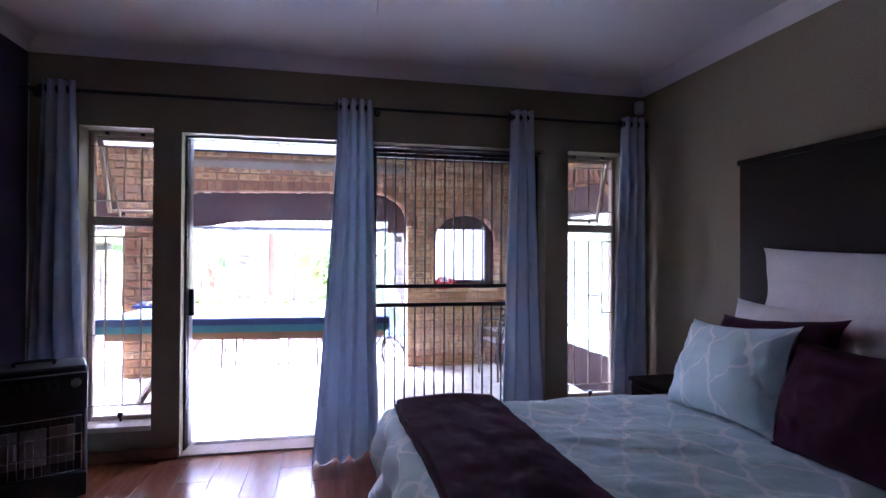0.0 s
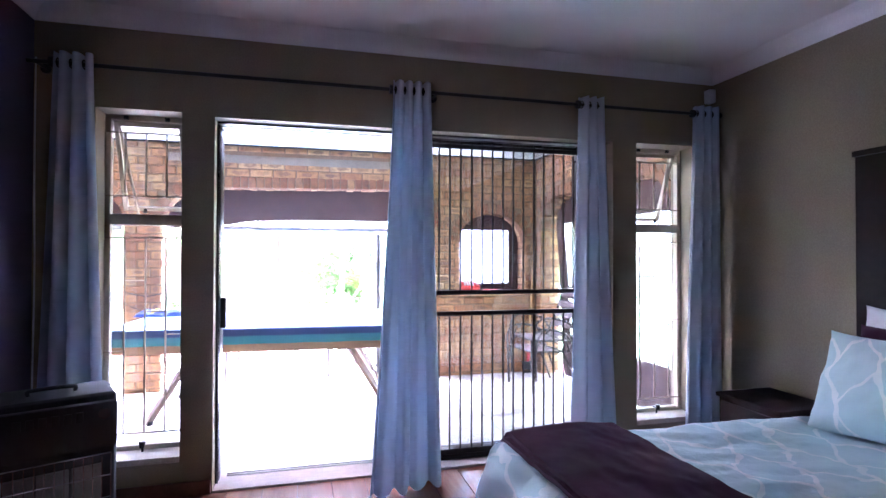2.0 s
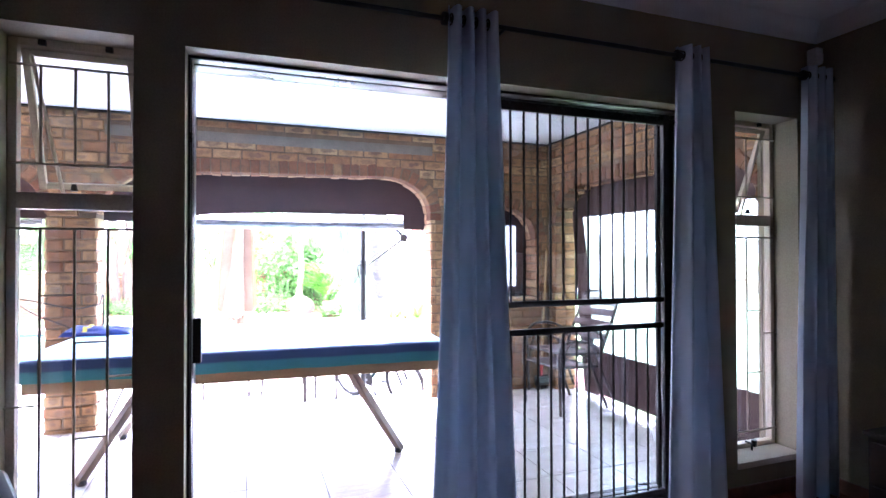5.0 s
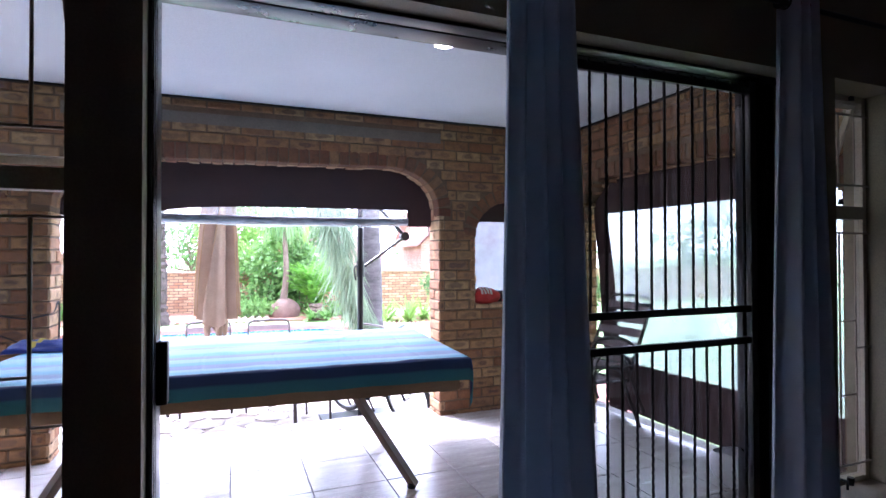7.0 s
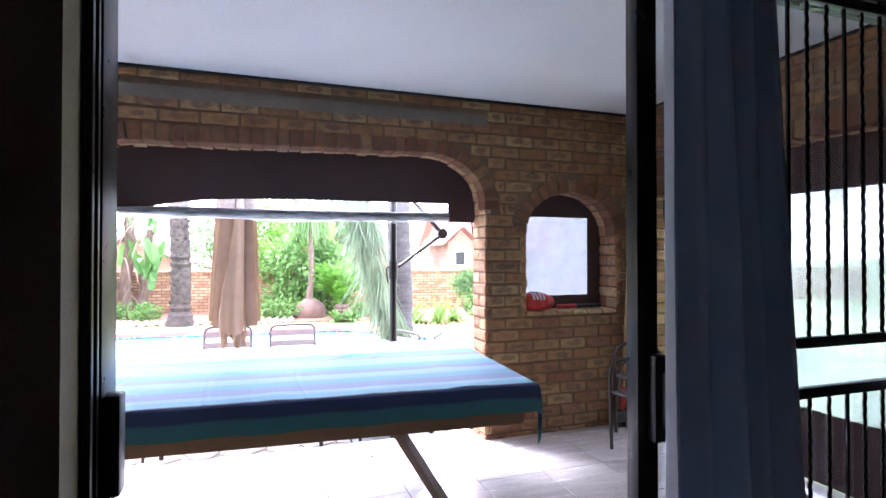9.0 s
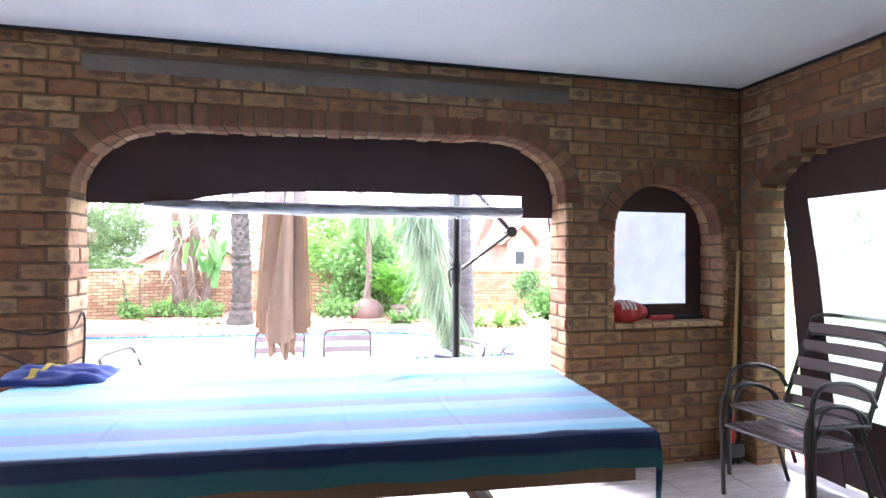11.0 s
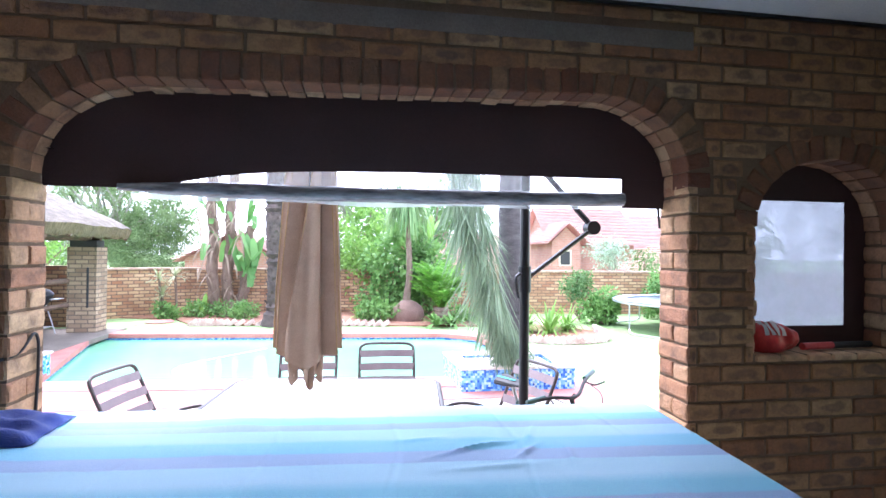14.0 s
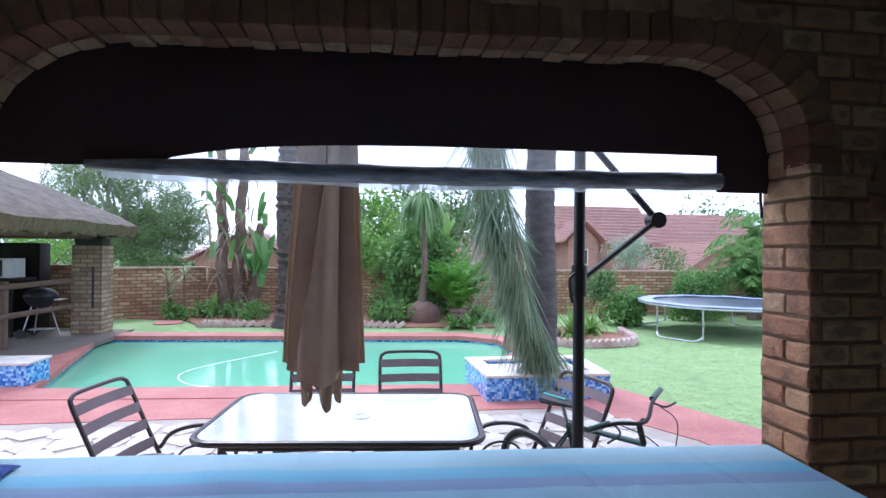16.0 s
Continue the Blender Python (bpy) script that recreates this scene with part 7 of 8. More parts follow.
lapa()
m = thing("microwave", "white microwave oven standing under the thatch", "microwave", (-7.35, 15.75, 0.72))
part("case", slab(-7.65, -7.12, 15.55, 15.95, 0.74, 1.10, bevel=0.012), M_WHITE, m)
part("door", slab(-7.63, -7.28, 15.535, 15.552, 0.77, 1.07, bevel=0.004), M_BLACK, m)
m = thing("braai_counter", "dark wooden counter under the thatch", "counter", (-7.4, 15.75, G + 0.035))
part("top", slab(-8.6, -7.0, 15.4, 16.1, 0.68, 0.74, bevel=0.01), M_DARKWOOD, m)
part("front", slab(-8.6, -7.05, 15.45, 15.5, G + 0.035, 0.68), M_DARKWOOD, m)


def kettle_braai(x, y):
    b = thing("kettle_braai", "black kettle barbecue on a wheeled tripod", "barbecue", (x, y, G + 0.035))
    z = 0.40
    part("bowl", lathe(bmesh.new(), [(0.06, -0.20), (0.16, -0.17), (0.23, -0.09), (0.265, 0.0), (0.27, 0.012)], (x, y, z), 24), M_HEATER, b)
    part("lid", lathe(bmesh.new(), [(0.275, 0.012), (0.26, 0.06), (0.20, 0.12), (0.10, 0.155), (0.03, 0.16)], (x, y, z), 24), M_HEATER, b)
    part("handle", bar([(x - 0.05, y - 0.02, z + 0.19), (x + 0.05, y - 0.02, z + 0.19)], 0.012, 8), M_BLACK, b)
    for i, (dx, dy) in enumerate(((0.28, 0.10), (-0.22, 0.2), (-0.22, -0.2))):
        part("leg", bar([(x + dx * 0.45, y + dy * 0.45, z - 0.15), (x + dx, y + dy, G + 0.04)], 0.012, 8), M_GALV, b)
    for dy in (-0.2, 0.2):
        part("wheel", bar([(x - 0.23, y + dy - 0.015, G + 0.115), (x - 0.23, y + dy + 0.015, G + 0.115)], 0.08, 16), M_BLACK, b)
    part("rack", slab(x - 0.17, x + 0.2, y - 0.14, y + 0.14, G + 0.17, G + 0.18), M_GALV, b)
    part("side_shelf", slab(x + 0.28, x + 0.42, y - 0.12, y + 0.12, z - 0.06, z - 0.045, bevel=0.004), M_GALV, b)


kettle_braai(-6.62, 15.55)
# cupboard shape is made up, to fill the dark area under the thatch
m = thing("bar_cupboard", "tall dark wooden block added to darken the space under the thatch", "cupboard", (-8.3, 16.3, G + 0.035))
part("body", slab(-9.7, -6.98, 16.14, 16.5, G + 0.035, 1.40, bevel=0.01), M_DARKWOOD, m)
for i in range(4):
    part("door", slab(-9.66 + 0.67 * i, -9.03 + 0.67 * i, 16.115, 16.138, 0.80, 1.36, bevel=0.005), M_DARKWOOD, m)
solid("cool_box", slab(-6.42, -6.02, 16.35, 16.65, G, -0.02, bevel=0.02), M_TEAL, "teal plastic cool box behind the pier", "cool box")
solid("lawn_lid", lathe(bmesh.new(), [(0.30, 0.0), (0.32, 0.02), (0.28, 0.04), (0.1, 0.05)], (-5.09, 17.55, G), 20), M_REDPAVE, "round terracotta lid lying on the lawn", "lid")
# left planter
solid("planter", slab(-6.4, -4.62, 11.68, 12.15, G, -0.10, bevel=0.01), M_MOSAIC, "low mosaic-clad box at the pool's near corner", "planter")
solid("planter_top", slab(-6.42, -4.60, 11.66, 12.17, -0.10, -0.07, bevel=0.006), M_STONE, "pale stone top of the mosaic box", "planter top", "structure")
solid("planter_top", flat_ring([(0.90, 10.68), (2.0, 10.68), (2.05, 11.4), (0.86, 11.4)], [(0.72, 10.49), (2.18, 10.49), (2.23, 11.59), (0.67, 11.59)], -0.10, -0.075), M_STONE, "pale stone top of the mosaic planter", "planter top", "structure")
solid("planter_soil", slab(0.9, 2.0, 10.68, 11.4, G, -0.13), M_STONE, "stone pebble fill of the planter", "pebbles", "structure")


def trampoline():
    cx, cy, r, z = 6.85, 15.2, 1.62, 0.29
    t = thing("trampoline", "round trampoline with a blue edge pad on the lawn", "trampoline", (cx, cy, G))

    def ring(q, rr, zz):
        return (cx + rr * math.cos(q), cy + rr * math.sin(q), zz)
    N = 48
    mat_ = bmesh.new()
    mat_.faces.new([mat_.verts.new(ring(2 * math.pi * i / N, r - 0.25, z - 0.02)) for i in range(N)])
    part("jump_mat", mat_, M_JUMP, t)
    part("edge_pad", sheet(lambda u, v: ring(2 * math.pi * u, r - 0.28 + 0.30 * v, z + 0.012 * math.sin(math.pi * v) + 0.006 * math.sin(60 * u)), 96, 4, 0.015), M_JACKETBLUE, t)
    part("hoop", tube(bmesh.new(), [ring(2 * math.pi * i / N, r, z - 0.03) for i in range(N + 1)], 0.022, 8, False), M_GALV, t)
    for i in range(4):
        q = radians(28 + 90 * i)
        for s in (-1, 1):
            part("leg", bar([ring(q + s * 0.30, r, z - 0.03), ring(q + s * 0.30, r, G + 0.05)], 0.018, 8), M_GALV, t)
        part("foot", bar(curve_pts([ring(q - 0.30, r, G + 0.10), ring(q - 0.22, r * 1.04, G + 0.02), ring(q, r * 1.06, G + 0.02), ring(q + 0.22, r * 1.04, G + 0.02), ring(q + 0.30, r, G + 0.10)], 4), 0.018, 8), M_GALV, t)


trampoline()
hose = curve_pts([(-2.16, 14.33, G - 0.097), (-2.81, 13.53, G - 0.097), (-3.18, 12.95, G - 0.097), (-3.18, 12.49, G - 0.097), (-2.86, 12.05, G - 0.097), (-2.32, 11.85, G - 0.097)], 8)
solid("pool_hose", bar(hose, 0.013, 8), M_WHITE, "white pool cleaner hose floating in a curve on the water", "pool hose")

# ---- neighbours' houses ----


def gable_house(label, x0, x1, y0, y1, zw, zr, ridge_along_x=True, windows=()):
    h = thing("house", label, "house", ((x0 + x1) / 2, (y0 + y1) / 2, G))
    part("wall", slab(x0, x1, y0, y1, G - 0.2, zw), M_HOUSEBRICK, h)
    o = 0.35
    bm = bmesh.new()
    if ridge_along_x:
        ym = (y0 + y1) / 2
        A = [(x0 - o, y0 - o, zw - 0.12), (x1 + o, y0 - o, zw - 0.12), (x1 + o, ym, zr), (x0 - o, ym, zr), (x0 - o, y1 + o, zw - 0.12), (x1 + o, y1 + o, zw - 0.12)]
    else:
        xm = (x0 + x1) / 2
        A = [(x0 - o, y1 + o, zw - 0.12), (x0 - o, y0 - o, zw - 0.12), (xm, y0 - o, zr), (xm, y1 + o, zr), (x1 + o, y1 + o, zw - 0.12), (x1 + o, y0 - o, zw - 0.12)]
    v = [bm.verts.new(p) for p in A]
    bm.faces.new((v[0], v[1], v[2], v[3]))
    bm.faces.new((v[3], v[2], v[5], v[4]))
    bmesh.ops.solidify(bm, geom=bm.faces[:], thickness=-0.12)
    roof = part("roof", bm, M_ROOF, h, "terracotta tiled roof", smooth=False)
    # courses of tiles
    k = 0
    for side in (0, 1):
        lo_a, lo_b = (Vector(A[0]), Vector(A[1])) if side == 0 else (Vector(A[4]), Vector(A[5]))
        hi_a, hi_b = Vector(A[3]), Vector(A[2])
        n = 12
        for i in range(n):
            t = i / n
            a, b = lo_a.lerp(hi_a, t), lo_b.lerp(hi_b, t)
            part("tile_course", bar([a + Vector((0, 0, 0.13)), b + Vector((0, 0, 0.125))], 0.025, 4), M_ROOF, roof)
    ends = [((x0, y, zw), (x1, y, zw), ((x0 + x1) / 2, y, zr - 0.15)) for y in (y0, y1)] if not ridge_along_x else [((x, y0, zw), (x, y1, zw), (x, (y0 + y1) / 2, zr - 0.15)) for x in (x0, x1)]
    for tri in ends:
        g = bmesh.new()
        g.faces.new([g.verts.new(p) for p in tri])
        part("gable", g, M_HOUSEBRICK, h)
    for wx, wz, ww, wh in windows:
        w = part("window", frame_bars(bmesh.new(), wx, wx + ww, wz, wz + wh, y0 - 0.03, y0 + 0.02, 0.06), M_WINFRAME, h)
        part("pane", slab(wx + 0.06, wx + ww - 0.06, y0 - 0.012, y0 - 0.004, wz + 0.06, wz + wh - 0.06), M_BLACK, w)
    return h


gable_house("brick house with a steep terracotta tiled roof beyond the wall", 8.9, 13.2, 29.3, 33.5, 1.9, 3.75)
gable_house("brick gable wing of a house with terracotta roof and a window", 8.4, 9.8, 28.0, 31.0, 1.9, 2.75, False, ((8.75, 0.75, 0.6, 0.75),))
gable_house("long brick house with a terracotta tiled roof", 13.6, 21.0, 30.5, 36.5, 1.2, 3.6)
gable_house("low brick outbuilding with a terracotta gable roof", 12.0, 15.4, 24.6, 28.0, 0.7, 1.75, False)
gable_house("house roof of terracotta tiles beyond the trees", 1.9, 6.2, 27.5, 32.0, 0.9, 2.2)
gable_house("brick house gable half hidden behind the thorn tree", -6.8, -3.4, 25.0, 29.0, 1.0, 2.0, False)

# more planting seen over and before the wall
bush("shrub", "bright green bush leaning over the garden wall", (-0.35, 19.3, 1.0), 0.7, 0.4, 0.9, 34, 0.26, 60, 0.13, 121, M_LEAFB)
bush("shrub", "loose green shrub behind the ponytail palm", (1.35, 18.1, 0.7), 0.6, 0.35, 0.9, 30, 0.26, 46, 0.19, 123, M_LEAF)
bush("fern", "low green fern in the flower bed", (0.0, 17.3, -0.12), 0.45, 0.3, 0.22, 16, 0.16, 50, 0.12, 125, M_LEAF)
t = thing("dracaena", "thin-stemmed dracaena with a dark spiky head", "tree", (-1.1, 19.0, G))
part("stem", bar(curve_pts([(-1.1, 19.0, G), (-1.05, 19.0, 1.2), (-1.15, 19.0, 2.6)], 5), 0.05, 8), M_BARK, t)
part("foliage", rosette((-1.15, 19.0, 2.65), 130, 0.75, 0.022, 330, (-0.3, 1.45), (0.3, 0.9)), M_DEADGREEN, t, smooth=False)

# flower beds and their zigzag brick edging
solid("flower_bed", plane_poly([(-7.0, 18.6), (-4.6, 19.4), (2.3, 18.9), (2.2, 16.2), (0.2, 16.45), (-1.4, 16.7), (-4.2, 16.9), (-4.9, 18.0)], G + 0.03, 0.05), M_SOIL, "red soil flower bed under the garden wall", "flower bed", "structure")
solid("flower_bed", plane_poly([(2.4, 14.2), (3.3, 13.7), (4.3, 14.0), (4.6, 15.2), (3.9, 16.2), (2.6, 16.4)], G + 0.03, 0.05), M_SOIL, "red soil flower bed on the lawn", "flower bed", "structure")
EDGE = link_mesh("edging_brick", slab(-0.11, 0.11, -0.05, 0.05, -0.04, 0.05, bevel=0.008), M_EDGING)
edge = thing("bed_edging", "zigzag edging of tilted bricks round the flower beds", "edging", (0, 15, G), kind="structure")
for line in ([(-4.2, 16.85), (-3.4, 16.8), (-1.4, 16.65), (0.2, 16.4)], [(2.4, 14.2), (3.3, 13.7), (4.3, 14.0), (4.6, 15.2)]):
    pts = curve_pts([(x, y, 0) for x, y in line], 9)
    for a, b in zip(pts, pts[1:]):
        o = new("edging_brick", EDGE)
        o.parent = edge
        o.matrix_parent_inverse = edge.matrix_basis.inverted()
        o.matrix_basis = Matrix.Translation(((a.x + b.x) / 2, (a.y + b.y) / 2, G + 0.06)) @ Matrix.Rotation(math.atan2(b.y - a.y, b.x - a.x), 4, "Z") @ Matrix.Rotation(radians(-35), 4, "Y")


def grass():
    """Short lawn blades on the near lawn and beyond the pool."""
    rnd = random.Random(77)
    vs, fs = [], []

    def inside(x, y):
        if x > 2.4 + max(0, (10.9 - y)) * 0.45 and y < 16.5:
            return True
        return y > 16.1 and x < 2.3
    n = 0
    while n < 70000:
        x, y = rnd.uniform(-5.5, 9.0), 8.5 + 9.5 * rnd.random() ** 1.3
        if not inside(x, y):
            continue
        h, a = rnd.uniform(0.003, 0.008), rnd.uniform(0, 6.283)
        w = 0.006
        c, s = math.cos(a) * w, math.sin(a) * w
        i = len(vs)
        vs += [(x - c, y - s, G), (x + c, y + s, G), (x + rnd.uniform(-0.05, 0.05), y + rnd.uniform(-0.05, 0.05), G + h)]
        fs.append((i, i + 1, i + 2))
        n += 1
    me = bpy.data.meshes.new("grass")
    me.from_pydata(vs, [], fs)
    me.materials.append(M_BLADE)
    tagged(new("grass", me), "short bright green lawn grass", "grass", kind="stuff")


grass()

# ---- pieces of floors and walls ----


def brick_mesh(w, h, d, ch, seed, material):
    """A brick lying along x, its worn face toward -y, face at y = 0."""
    rnd = random.Random(seed)
    j = lambda s: rnd.uniform(-s, s)
    bm = bmesh.new()
    # worn outline: corners and points along the edges, each a little off
    k = max(2, round(w / h * 1.5))
    out = [(-1 + 2 * i / k, -1) for i in range(k)] + [(1, -1), (1, 0)] + [(1 - 2 * i / k, 1) for i in range(k)] + [(-1, 1), (-1, 0)]

    def outline(inset, y, rag, ry):
        vs = []
        for x, z in out:
            c = 1.0 if abs(x) < 1 or abs(z) < 1 else 1.6
            vs.append(bm.verts.new((x * (w / 2 - inset * c) + j(rag), y + j(ry), z * (h / 2 - inset * c) + j(rag))))
        return vs
    back, rim, mid, face = outline(0, d, 0.0, 0.0), outline(0, ch * 1.3, 0.0012, 0.001), outline(ch * 0.35, ch * 0.35, 0.003, 0.0015), outline(ch * 1.3, 0, 0.0045, 0.002)
    for a, b in ((back, rim), (rim, mid), (mid, face)):
        for i in range(len(out)):
            bm.faces.new((a[i], a[(i + 1) % len(out)], b[(i + 1) % len(out)], b[i]))
    bm.faces.new(face)
    bmesh.ops.recalc_face_normals(bm, faces=bm.faces)
    return link_mesh("brick", bm, material, False)


BRICKS = {}


def brick_at(parent, m, w, h, d, material=M_BRICK, name="brick"):
    key = (round(w, 2), round(h, 3), round(d, 2), material.name, random.randrange(3))
    if key not in BRICKS:
        BRICKS[key] = brick_mesh(key[0], key[1], key[2], 0.0075, len(BRICKS), material)
    o = new(name, BRICKS[key])
    o.parent = parent
    o.matrix_basis = m
    return o


BL, BH, JN = 0.232, 0.0855, 0.013


def lay_bricks(parent, x0, x1, z0, z1, holes, place, skip=()):
    """Stretcher bond over a wall face; holes: (x0, x1, z0, height function, ring); place(x, z) gives the pose; skip: x0, x1, z0, z1 areas."""
    row, z = 0, z0
    while z < z1 - 0.02:
        h = min(BH, z1 - z) - JN
        x = x0 - (BL / 2 if row % 2 else 0)
        cuts = []
        zc = z + h / 2
        for a, b, c, top, ring in holes:
            lo = None
            if zc < c - 0.02:
                continue
            # stretch of this course that the hole and its ring of arch bricks take up
            xs = [a + (b - a) * i / 80 for i in range(81)]
            inn = [q for q in xs if top(q) + ring > zc]
            if inn:
                e = ring if zc > top(a + 1e-4) else 0
                lo, hi = min(inn), max(inn)
                if zc > top(a + 1e-4):
                    dz = zc - top(a + 1e-4)
                    ext = math.sqrt(max(0, 1 - (dz / (0.36 + ring)) ** 2)) * ring
                    lo, hi = lo - ext, hi + ext
                cuts.append((lo, hi))
        for a, b, c, d in skip:
            if c < zc < d:
                cuts.append((a, b))
        while x < x1:
            a, b = max(x, x0), min(x + BL, x1)
            segs = [(a, b)]
            for lo, hi in cuts:
                segs = [q for s in segs for q in ((s[0], min(s[1], lo)), (max(s[0], hi), s[1])) if q[1] - q[0] > 0.035]
            for a2, b2 in segs:
                brick_at(parent, place((a2 + b2) / 2, zc), b2 - a2 - JN, h, 0.05)
            x += BL
        z += BH
        row += 1


RINGH = 0.115


def arch_ring(parent, a, b, top, place, n, spring):
    """Arch bricks set on edge round the head of an opening, from springing to springing."""
    pts = [(a, spring)] + [(a + (b - a) * (0.5 - 0.5 * math.cos(math.pi * i / 200)), 0) for i in range(201)] + [(b, spring)]
    pts = [(x, z if z else top(min(max(x, a + 1e-4), b - 1e-4))) for x, z in pts]
    ln = [0]
    for p, q in zip(pts, pts[1:]):
        ln.append(ln[-1] + math.hypot(q[0] - p[0], q[1] - p[1]))
    total = ln[-1]

    def along(s):
        for i in range(len(ln) - 1):
            if ln[i + 1] >= s:
                f = (s - ln[i]) / max(1e-6, ln[i + 1] - ln[i])
                return (pts[i][0] + (pts[i + 1][0] - pts[i][0]) * f, pts[i][1] + (pts[i + 1][1] - pts[i][1]) * f)
        return pts[-1]
    w = total / n
    for i in range(n):
        p, q, c = along(w * i), along(w * (i + 1)), along(w * (i + 0.5))
        ang = math.atan2(q[1] - p[1], q[0] - p[0])
        nx, nz = -math.sin(ang), math.cos(ang)
        # front face brick, standing proud of the soffit
        m = place(c[0] + nx * (RINGH / 2 - 0.012), c[1] + nz * (RINGH / 2 - 0.012)) @ Matrix.Rotation(-ang + random.uniform(-0.02, 0.02), 4, "Y")
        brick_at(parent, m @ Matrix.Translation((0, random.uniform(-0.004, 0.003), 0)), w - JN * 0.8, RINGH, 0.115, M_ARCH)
        # rear brick in the paler colour, for daylight on the soffit
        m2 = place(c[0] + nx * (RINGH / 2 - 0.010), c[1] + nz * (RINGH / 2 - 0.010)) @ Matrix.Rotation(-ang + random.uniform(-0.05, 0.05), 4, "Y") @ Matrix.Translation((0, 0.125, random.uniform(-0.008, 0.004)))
        brick_at(parent, m2, w - JN * 0.8, RINGH, 0.112, M_LITREVEAL)


def jamb(parent, x, sgn, z0, z1, place):
    """Brick ends up the side of an opening, in pairs, alternately long and short; sgn: side on which the opening lies."""
    z, row = z0, 0
    while z < z1 - 0.03:
        h = min(BH, z1 - z) - JN
        for y0, d in (((0.006, 0.228),) if row % 2 else ((0.006, 0.108), (0.124, 0.11))):
            m = place(x + sgn * 0.008, z + h / 2) @ Matrix.Translation((0, y0 + d / 2, 0)) @ Matrix.Rotation(radians(-90 if sgn < 0 else 90), 4, "Z")
            # light from the opening is painted in as a paler brick
            brick_at(parent, m @ Matrix.Translation((0, random.uniform(-0.007, 0.004), 0)), d, h, 0.05, M_LITREVEAL)
        z += BH
        row += 1


def on_arches(x, z):
    return Matrix.Translation((x, AI, z))


def on_side(y, z):
    # the side wall's face looks toward -x
    return Matrix.Translation((PX, y, z)) @ Matrix.Rotation(radians(-90), 4, "Z")


LINTEL = (-1.745, 0.97, 2.24, 2.33)
lint = slab(LINTEL[0], LINTEL[1], AI - 0.002, AI + 0.05, 2.243, 2.327, bevel=0.005)
part("lintel", lint, M_LINTEL, awall, "grey concrete lintel")
Z0 = -0.112
random.seed(11)
lay_bricks(awall, -2.13, PX, Z0, PC - 0.006, [(-1.80, 0.96, PF, top_main, RINGH), (1.29, 2.10, 0.86, top_niche, RINGH * 0.9)], on_arches, [LINTEL])
arch_ring(awall, -1.80, 0.96, top_main, on_arches, 41, 1.62)
arch_ring(awall, 1.29, 2.10, top_niche, on_arches, 15, 1.45)
jamb(awall, -1.80, 1, Z0, 1.62, on_arches)
jamb(awall, 0.96, -1, Z0, 1.66, on_arches)
jamb(awall, 2.10, -1, 0.87, 1.46, on_arches)
jamb(awall, 1.29, 1, 0.87, 1.46, on_arches)
for i in range(6):
    brick_at(awall, Matrix.Translation((1.29 + 0.135 * (i + 0.5), AI + 0.11, 0.862)) @ Matrix.Rotation(radians(-90), 4, "X"), 0.125, 0.235, 0.03, M_LITREVEAL)
west = tagged(new("wall_arch_west", link_mesh("wall_arch_west", slab(-4.52, -4.50, AI, AI + 0.005, PF, PF + 0.01), M_MORTAR)), "face brick of the patio's further arch", "wall", kind="structure")
lay_bricks(west, -4.9, -2.13, Z0, PC - 0.006, [(-4.5, -2.13, PF, top_left, RINGH)], on_arches)
arch_ring(west, -4.5, -2.13, top_left, on_arches, 31, 1.61)
jamb(west, -2.13, -1, Z0, 1.62, on_arches)
lay_bricks(swall, WO, AI - 0.004, Z0, PC - 0.006, [(3.935, 6.23, PF, top_side, RINGH)], on_side)
arch_ring(swall, 3.935, 6.23, top_side, on_side, 29, 1.6)
# side wall's visible jamb
z, row = Z0, 0
while z < 1.58:
    for a, d in (((0.006, 0.228),) if row % 2 else ((0.006, 0.108), (0.124, 0.11))):
        # outer end coloured paler for the daylight that reaches it
        brick_at(swall, Matrix.Translation((PX + a + d / 2, 6.23 - 0.008, z + (BH - JN) / 2)), d, BH - JN, 0.05, M_LITREVEAL if a > 0.05 else M_BRICK)
    z += BH
    row += 1

# black strips drawn in for the shadow line where walls meet ceiling
solid("trim", slab(-4.9, PX, AI - 0.014, AI - 0.001, PC - 0.014, PC - 0.001), M_BLACK, "thin black strip standing for the shadow line under the patio ceiling", "trim", "structure")
solid("trim", slab(PX - 0.014, PX - 0.001, WO, AI - 0.014, PC - 0.014, PC - 0.001), M_BLACK, "thin black strip standing for the shadow line under the patio ceiling", "trim", "structure")
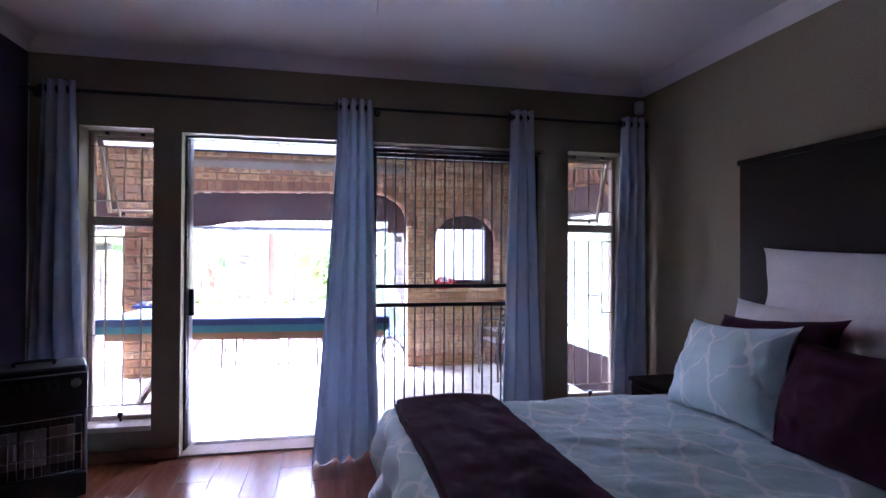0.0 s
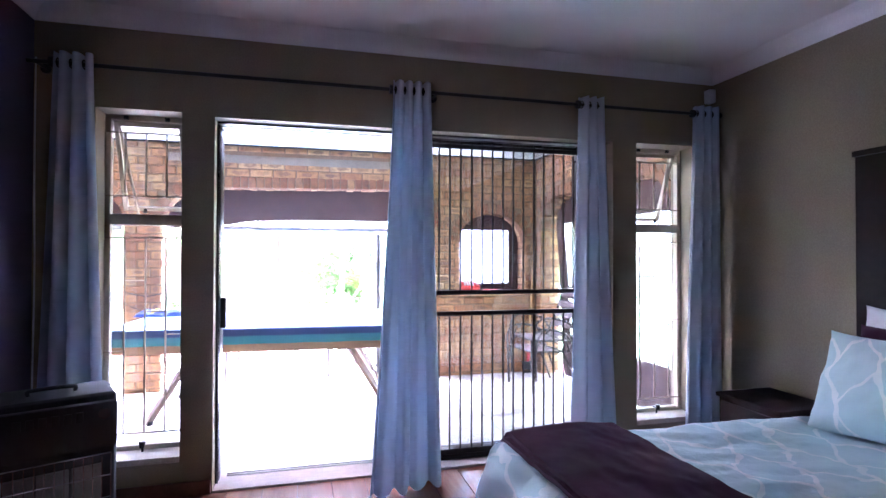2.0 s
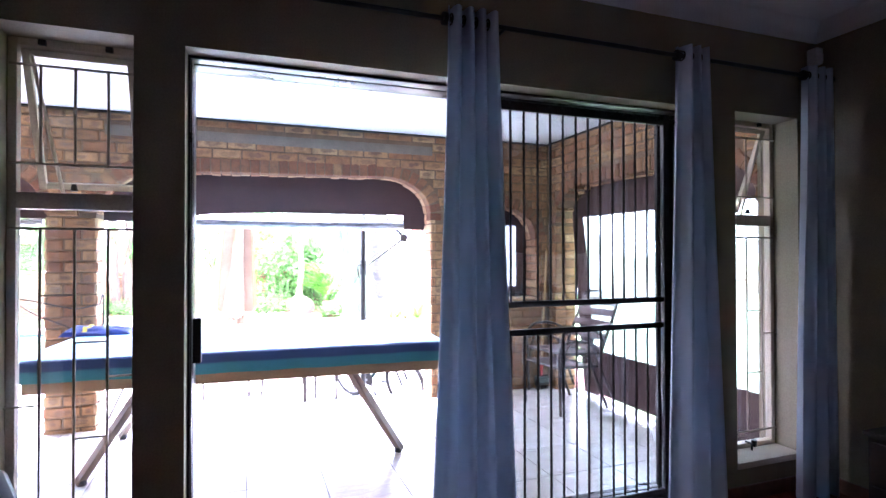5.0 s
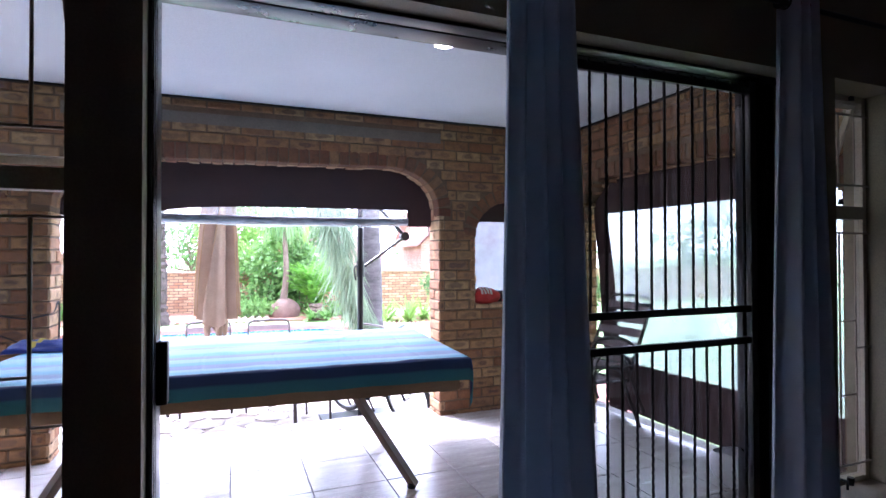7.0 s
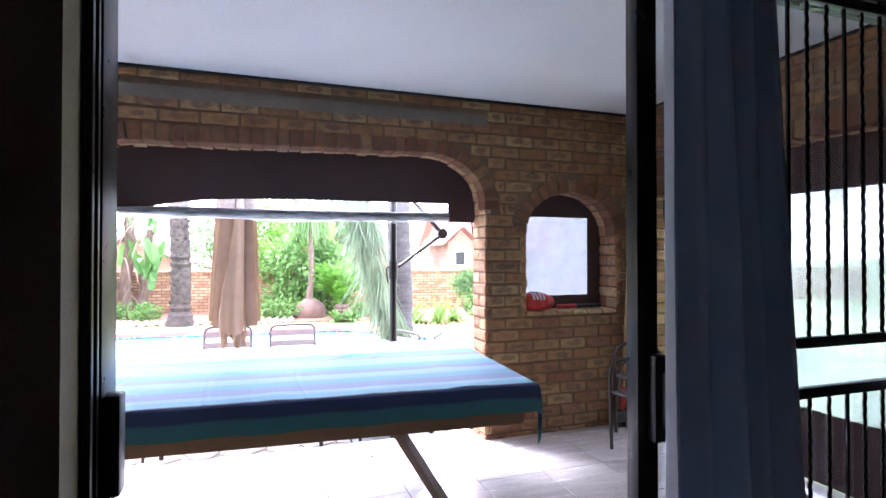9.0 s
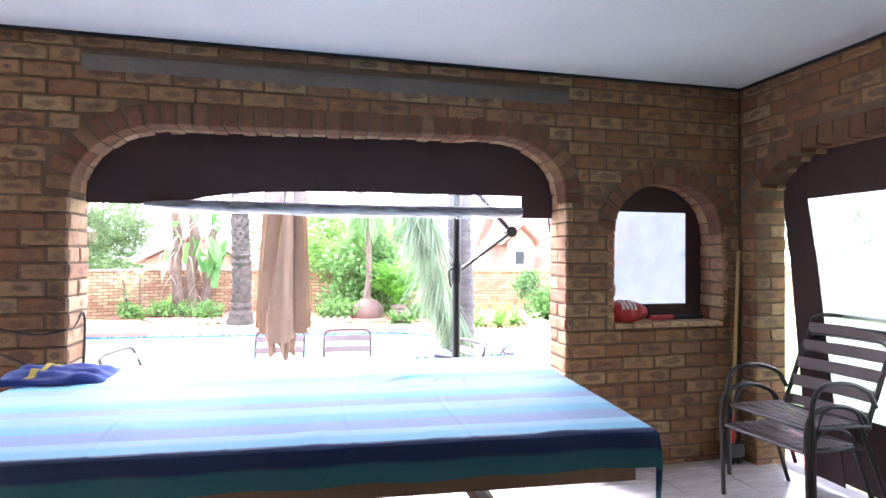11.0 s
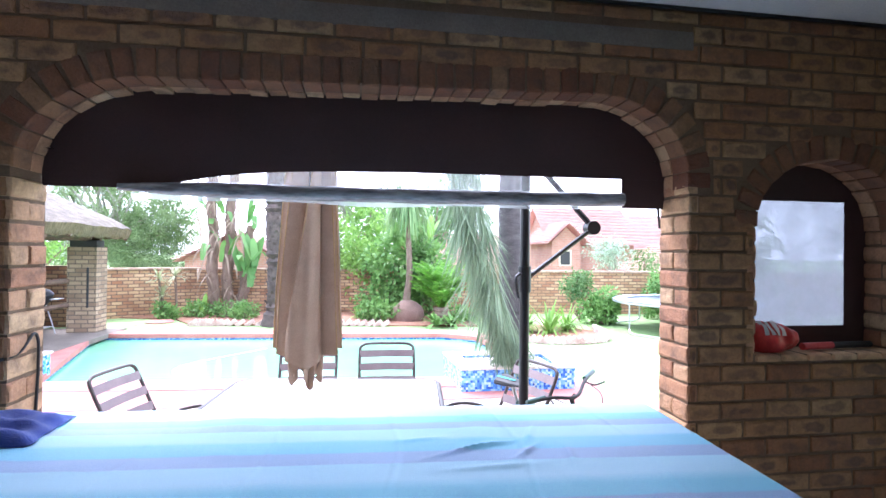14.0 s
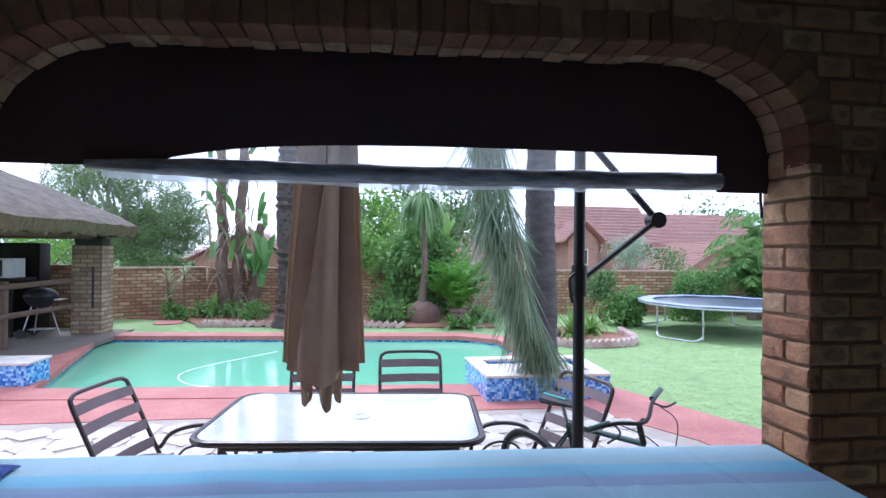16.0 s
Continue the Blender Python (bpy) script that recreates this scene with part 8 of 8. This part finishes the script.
# patio tiles
TS = 0.44
TILE = [link_mesh("floor_tile", slab(-TS / 2 + 0.003, TS / 2 - 0.003, -TS / 2 + 0.003, TS / 2 - 0.003, -0.006, 0.0075, bevel=0.002, seg=1), M_TILE)]
for i in range(-10, 8):
    for j in range(-1, 6):
        x, y = -0.69 + TS * (i + 0.5), 4.40 + TS * (j + 0.5)
        if x < -4.85 or x > PX + 0.2 or y > AO:
            continue
        o = new("floor_tile", TILE[0])
        o.parent = pfloor
        o.matrix_basis = Matrix.Translation((x, y, PF - 0.0075 + random.uniform(-0.0006, 0.0006)))
# laminate planks
PL = {}
for i in range(22):
    w = (XR - XL) / 22
    y = YB - random.uniform(0, 1.1)
    while y < WI:
        a, b = max(y, YB), min(y + 1.2, WI)
        if b - a > 0.03:
            key = round(b - a, 2)
            if key not in PL:
                PL[key] = link_mesh("plank", slab(-w / 2 + 0.0008, w / 2 - 0.0008, -key / 2 + 0.0008, key / 2 - 0.0008, -0.012, 0.0, bevel=0.0015, seg=1), M_FLOORWOOD)
            o = new("plank", PL[key])
            o.parent = floor
            o.matrix_basis = Matrix.Translation((XL + w * (i + 0.5), (a + b) / 2, 0.0))
        y += 1.2
# stone pavers of the terrace: uneven flags
rnd = random.Random(21)
terrace = bpy.data.objects["terrace_bed"]
FL = [link_mesh("paver", plane_poly([(0.172 * (1 + 0.16 * rnd.uniform(-1, 1)) * math.cos(q), 0.172 * (1 + 0.16 * rnd.uniform(-1, 1)) * math.sin(q)) for q in (2 * math.pi * (k + rnd.uniform(-0.25, 0.25)) / 6 for k in range(6))], 0.0, 0.02), M_STONE, False) for _ in range(9)]
for i in range(26):
    for j in range(11):
        x, y = -5.4 + 0.31 * i + (0.155 if j % 2 else 0), 7.05 + 0.285 * j
        if y > 10.1 or x > 1.9 + 0.5 * max(0, 9.0 - y):
            continue
        o = new("paver", rnd.choice(FL))
        o.parent = terrace
        o.matrix_basis = Matrix.Translation((x + rnd.uniform(-0.02, 0.02), y + rnd.uniform(-0.02, 0.02), G + 0.024 + rnd.uniform(-0.003, 0.003))) @ Matrix.Rotation(rnd.uniform(0, 6.28), 4, "Z")
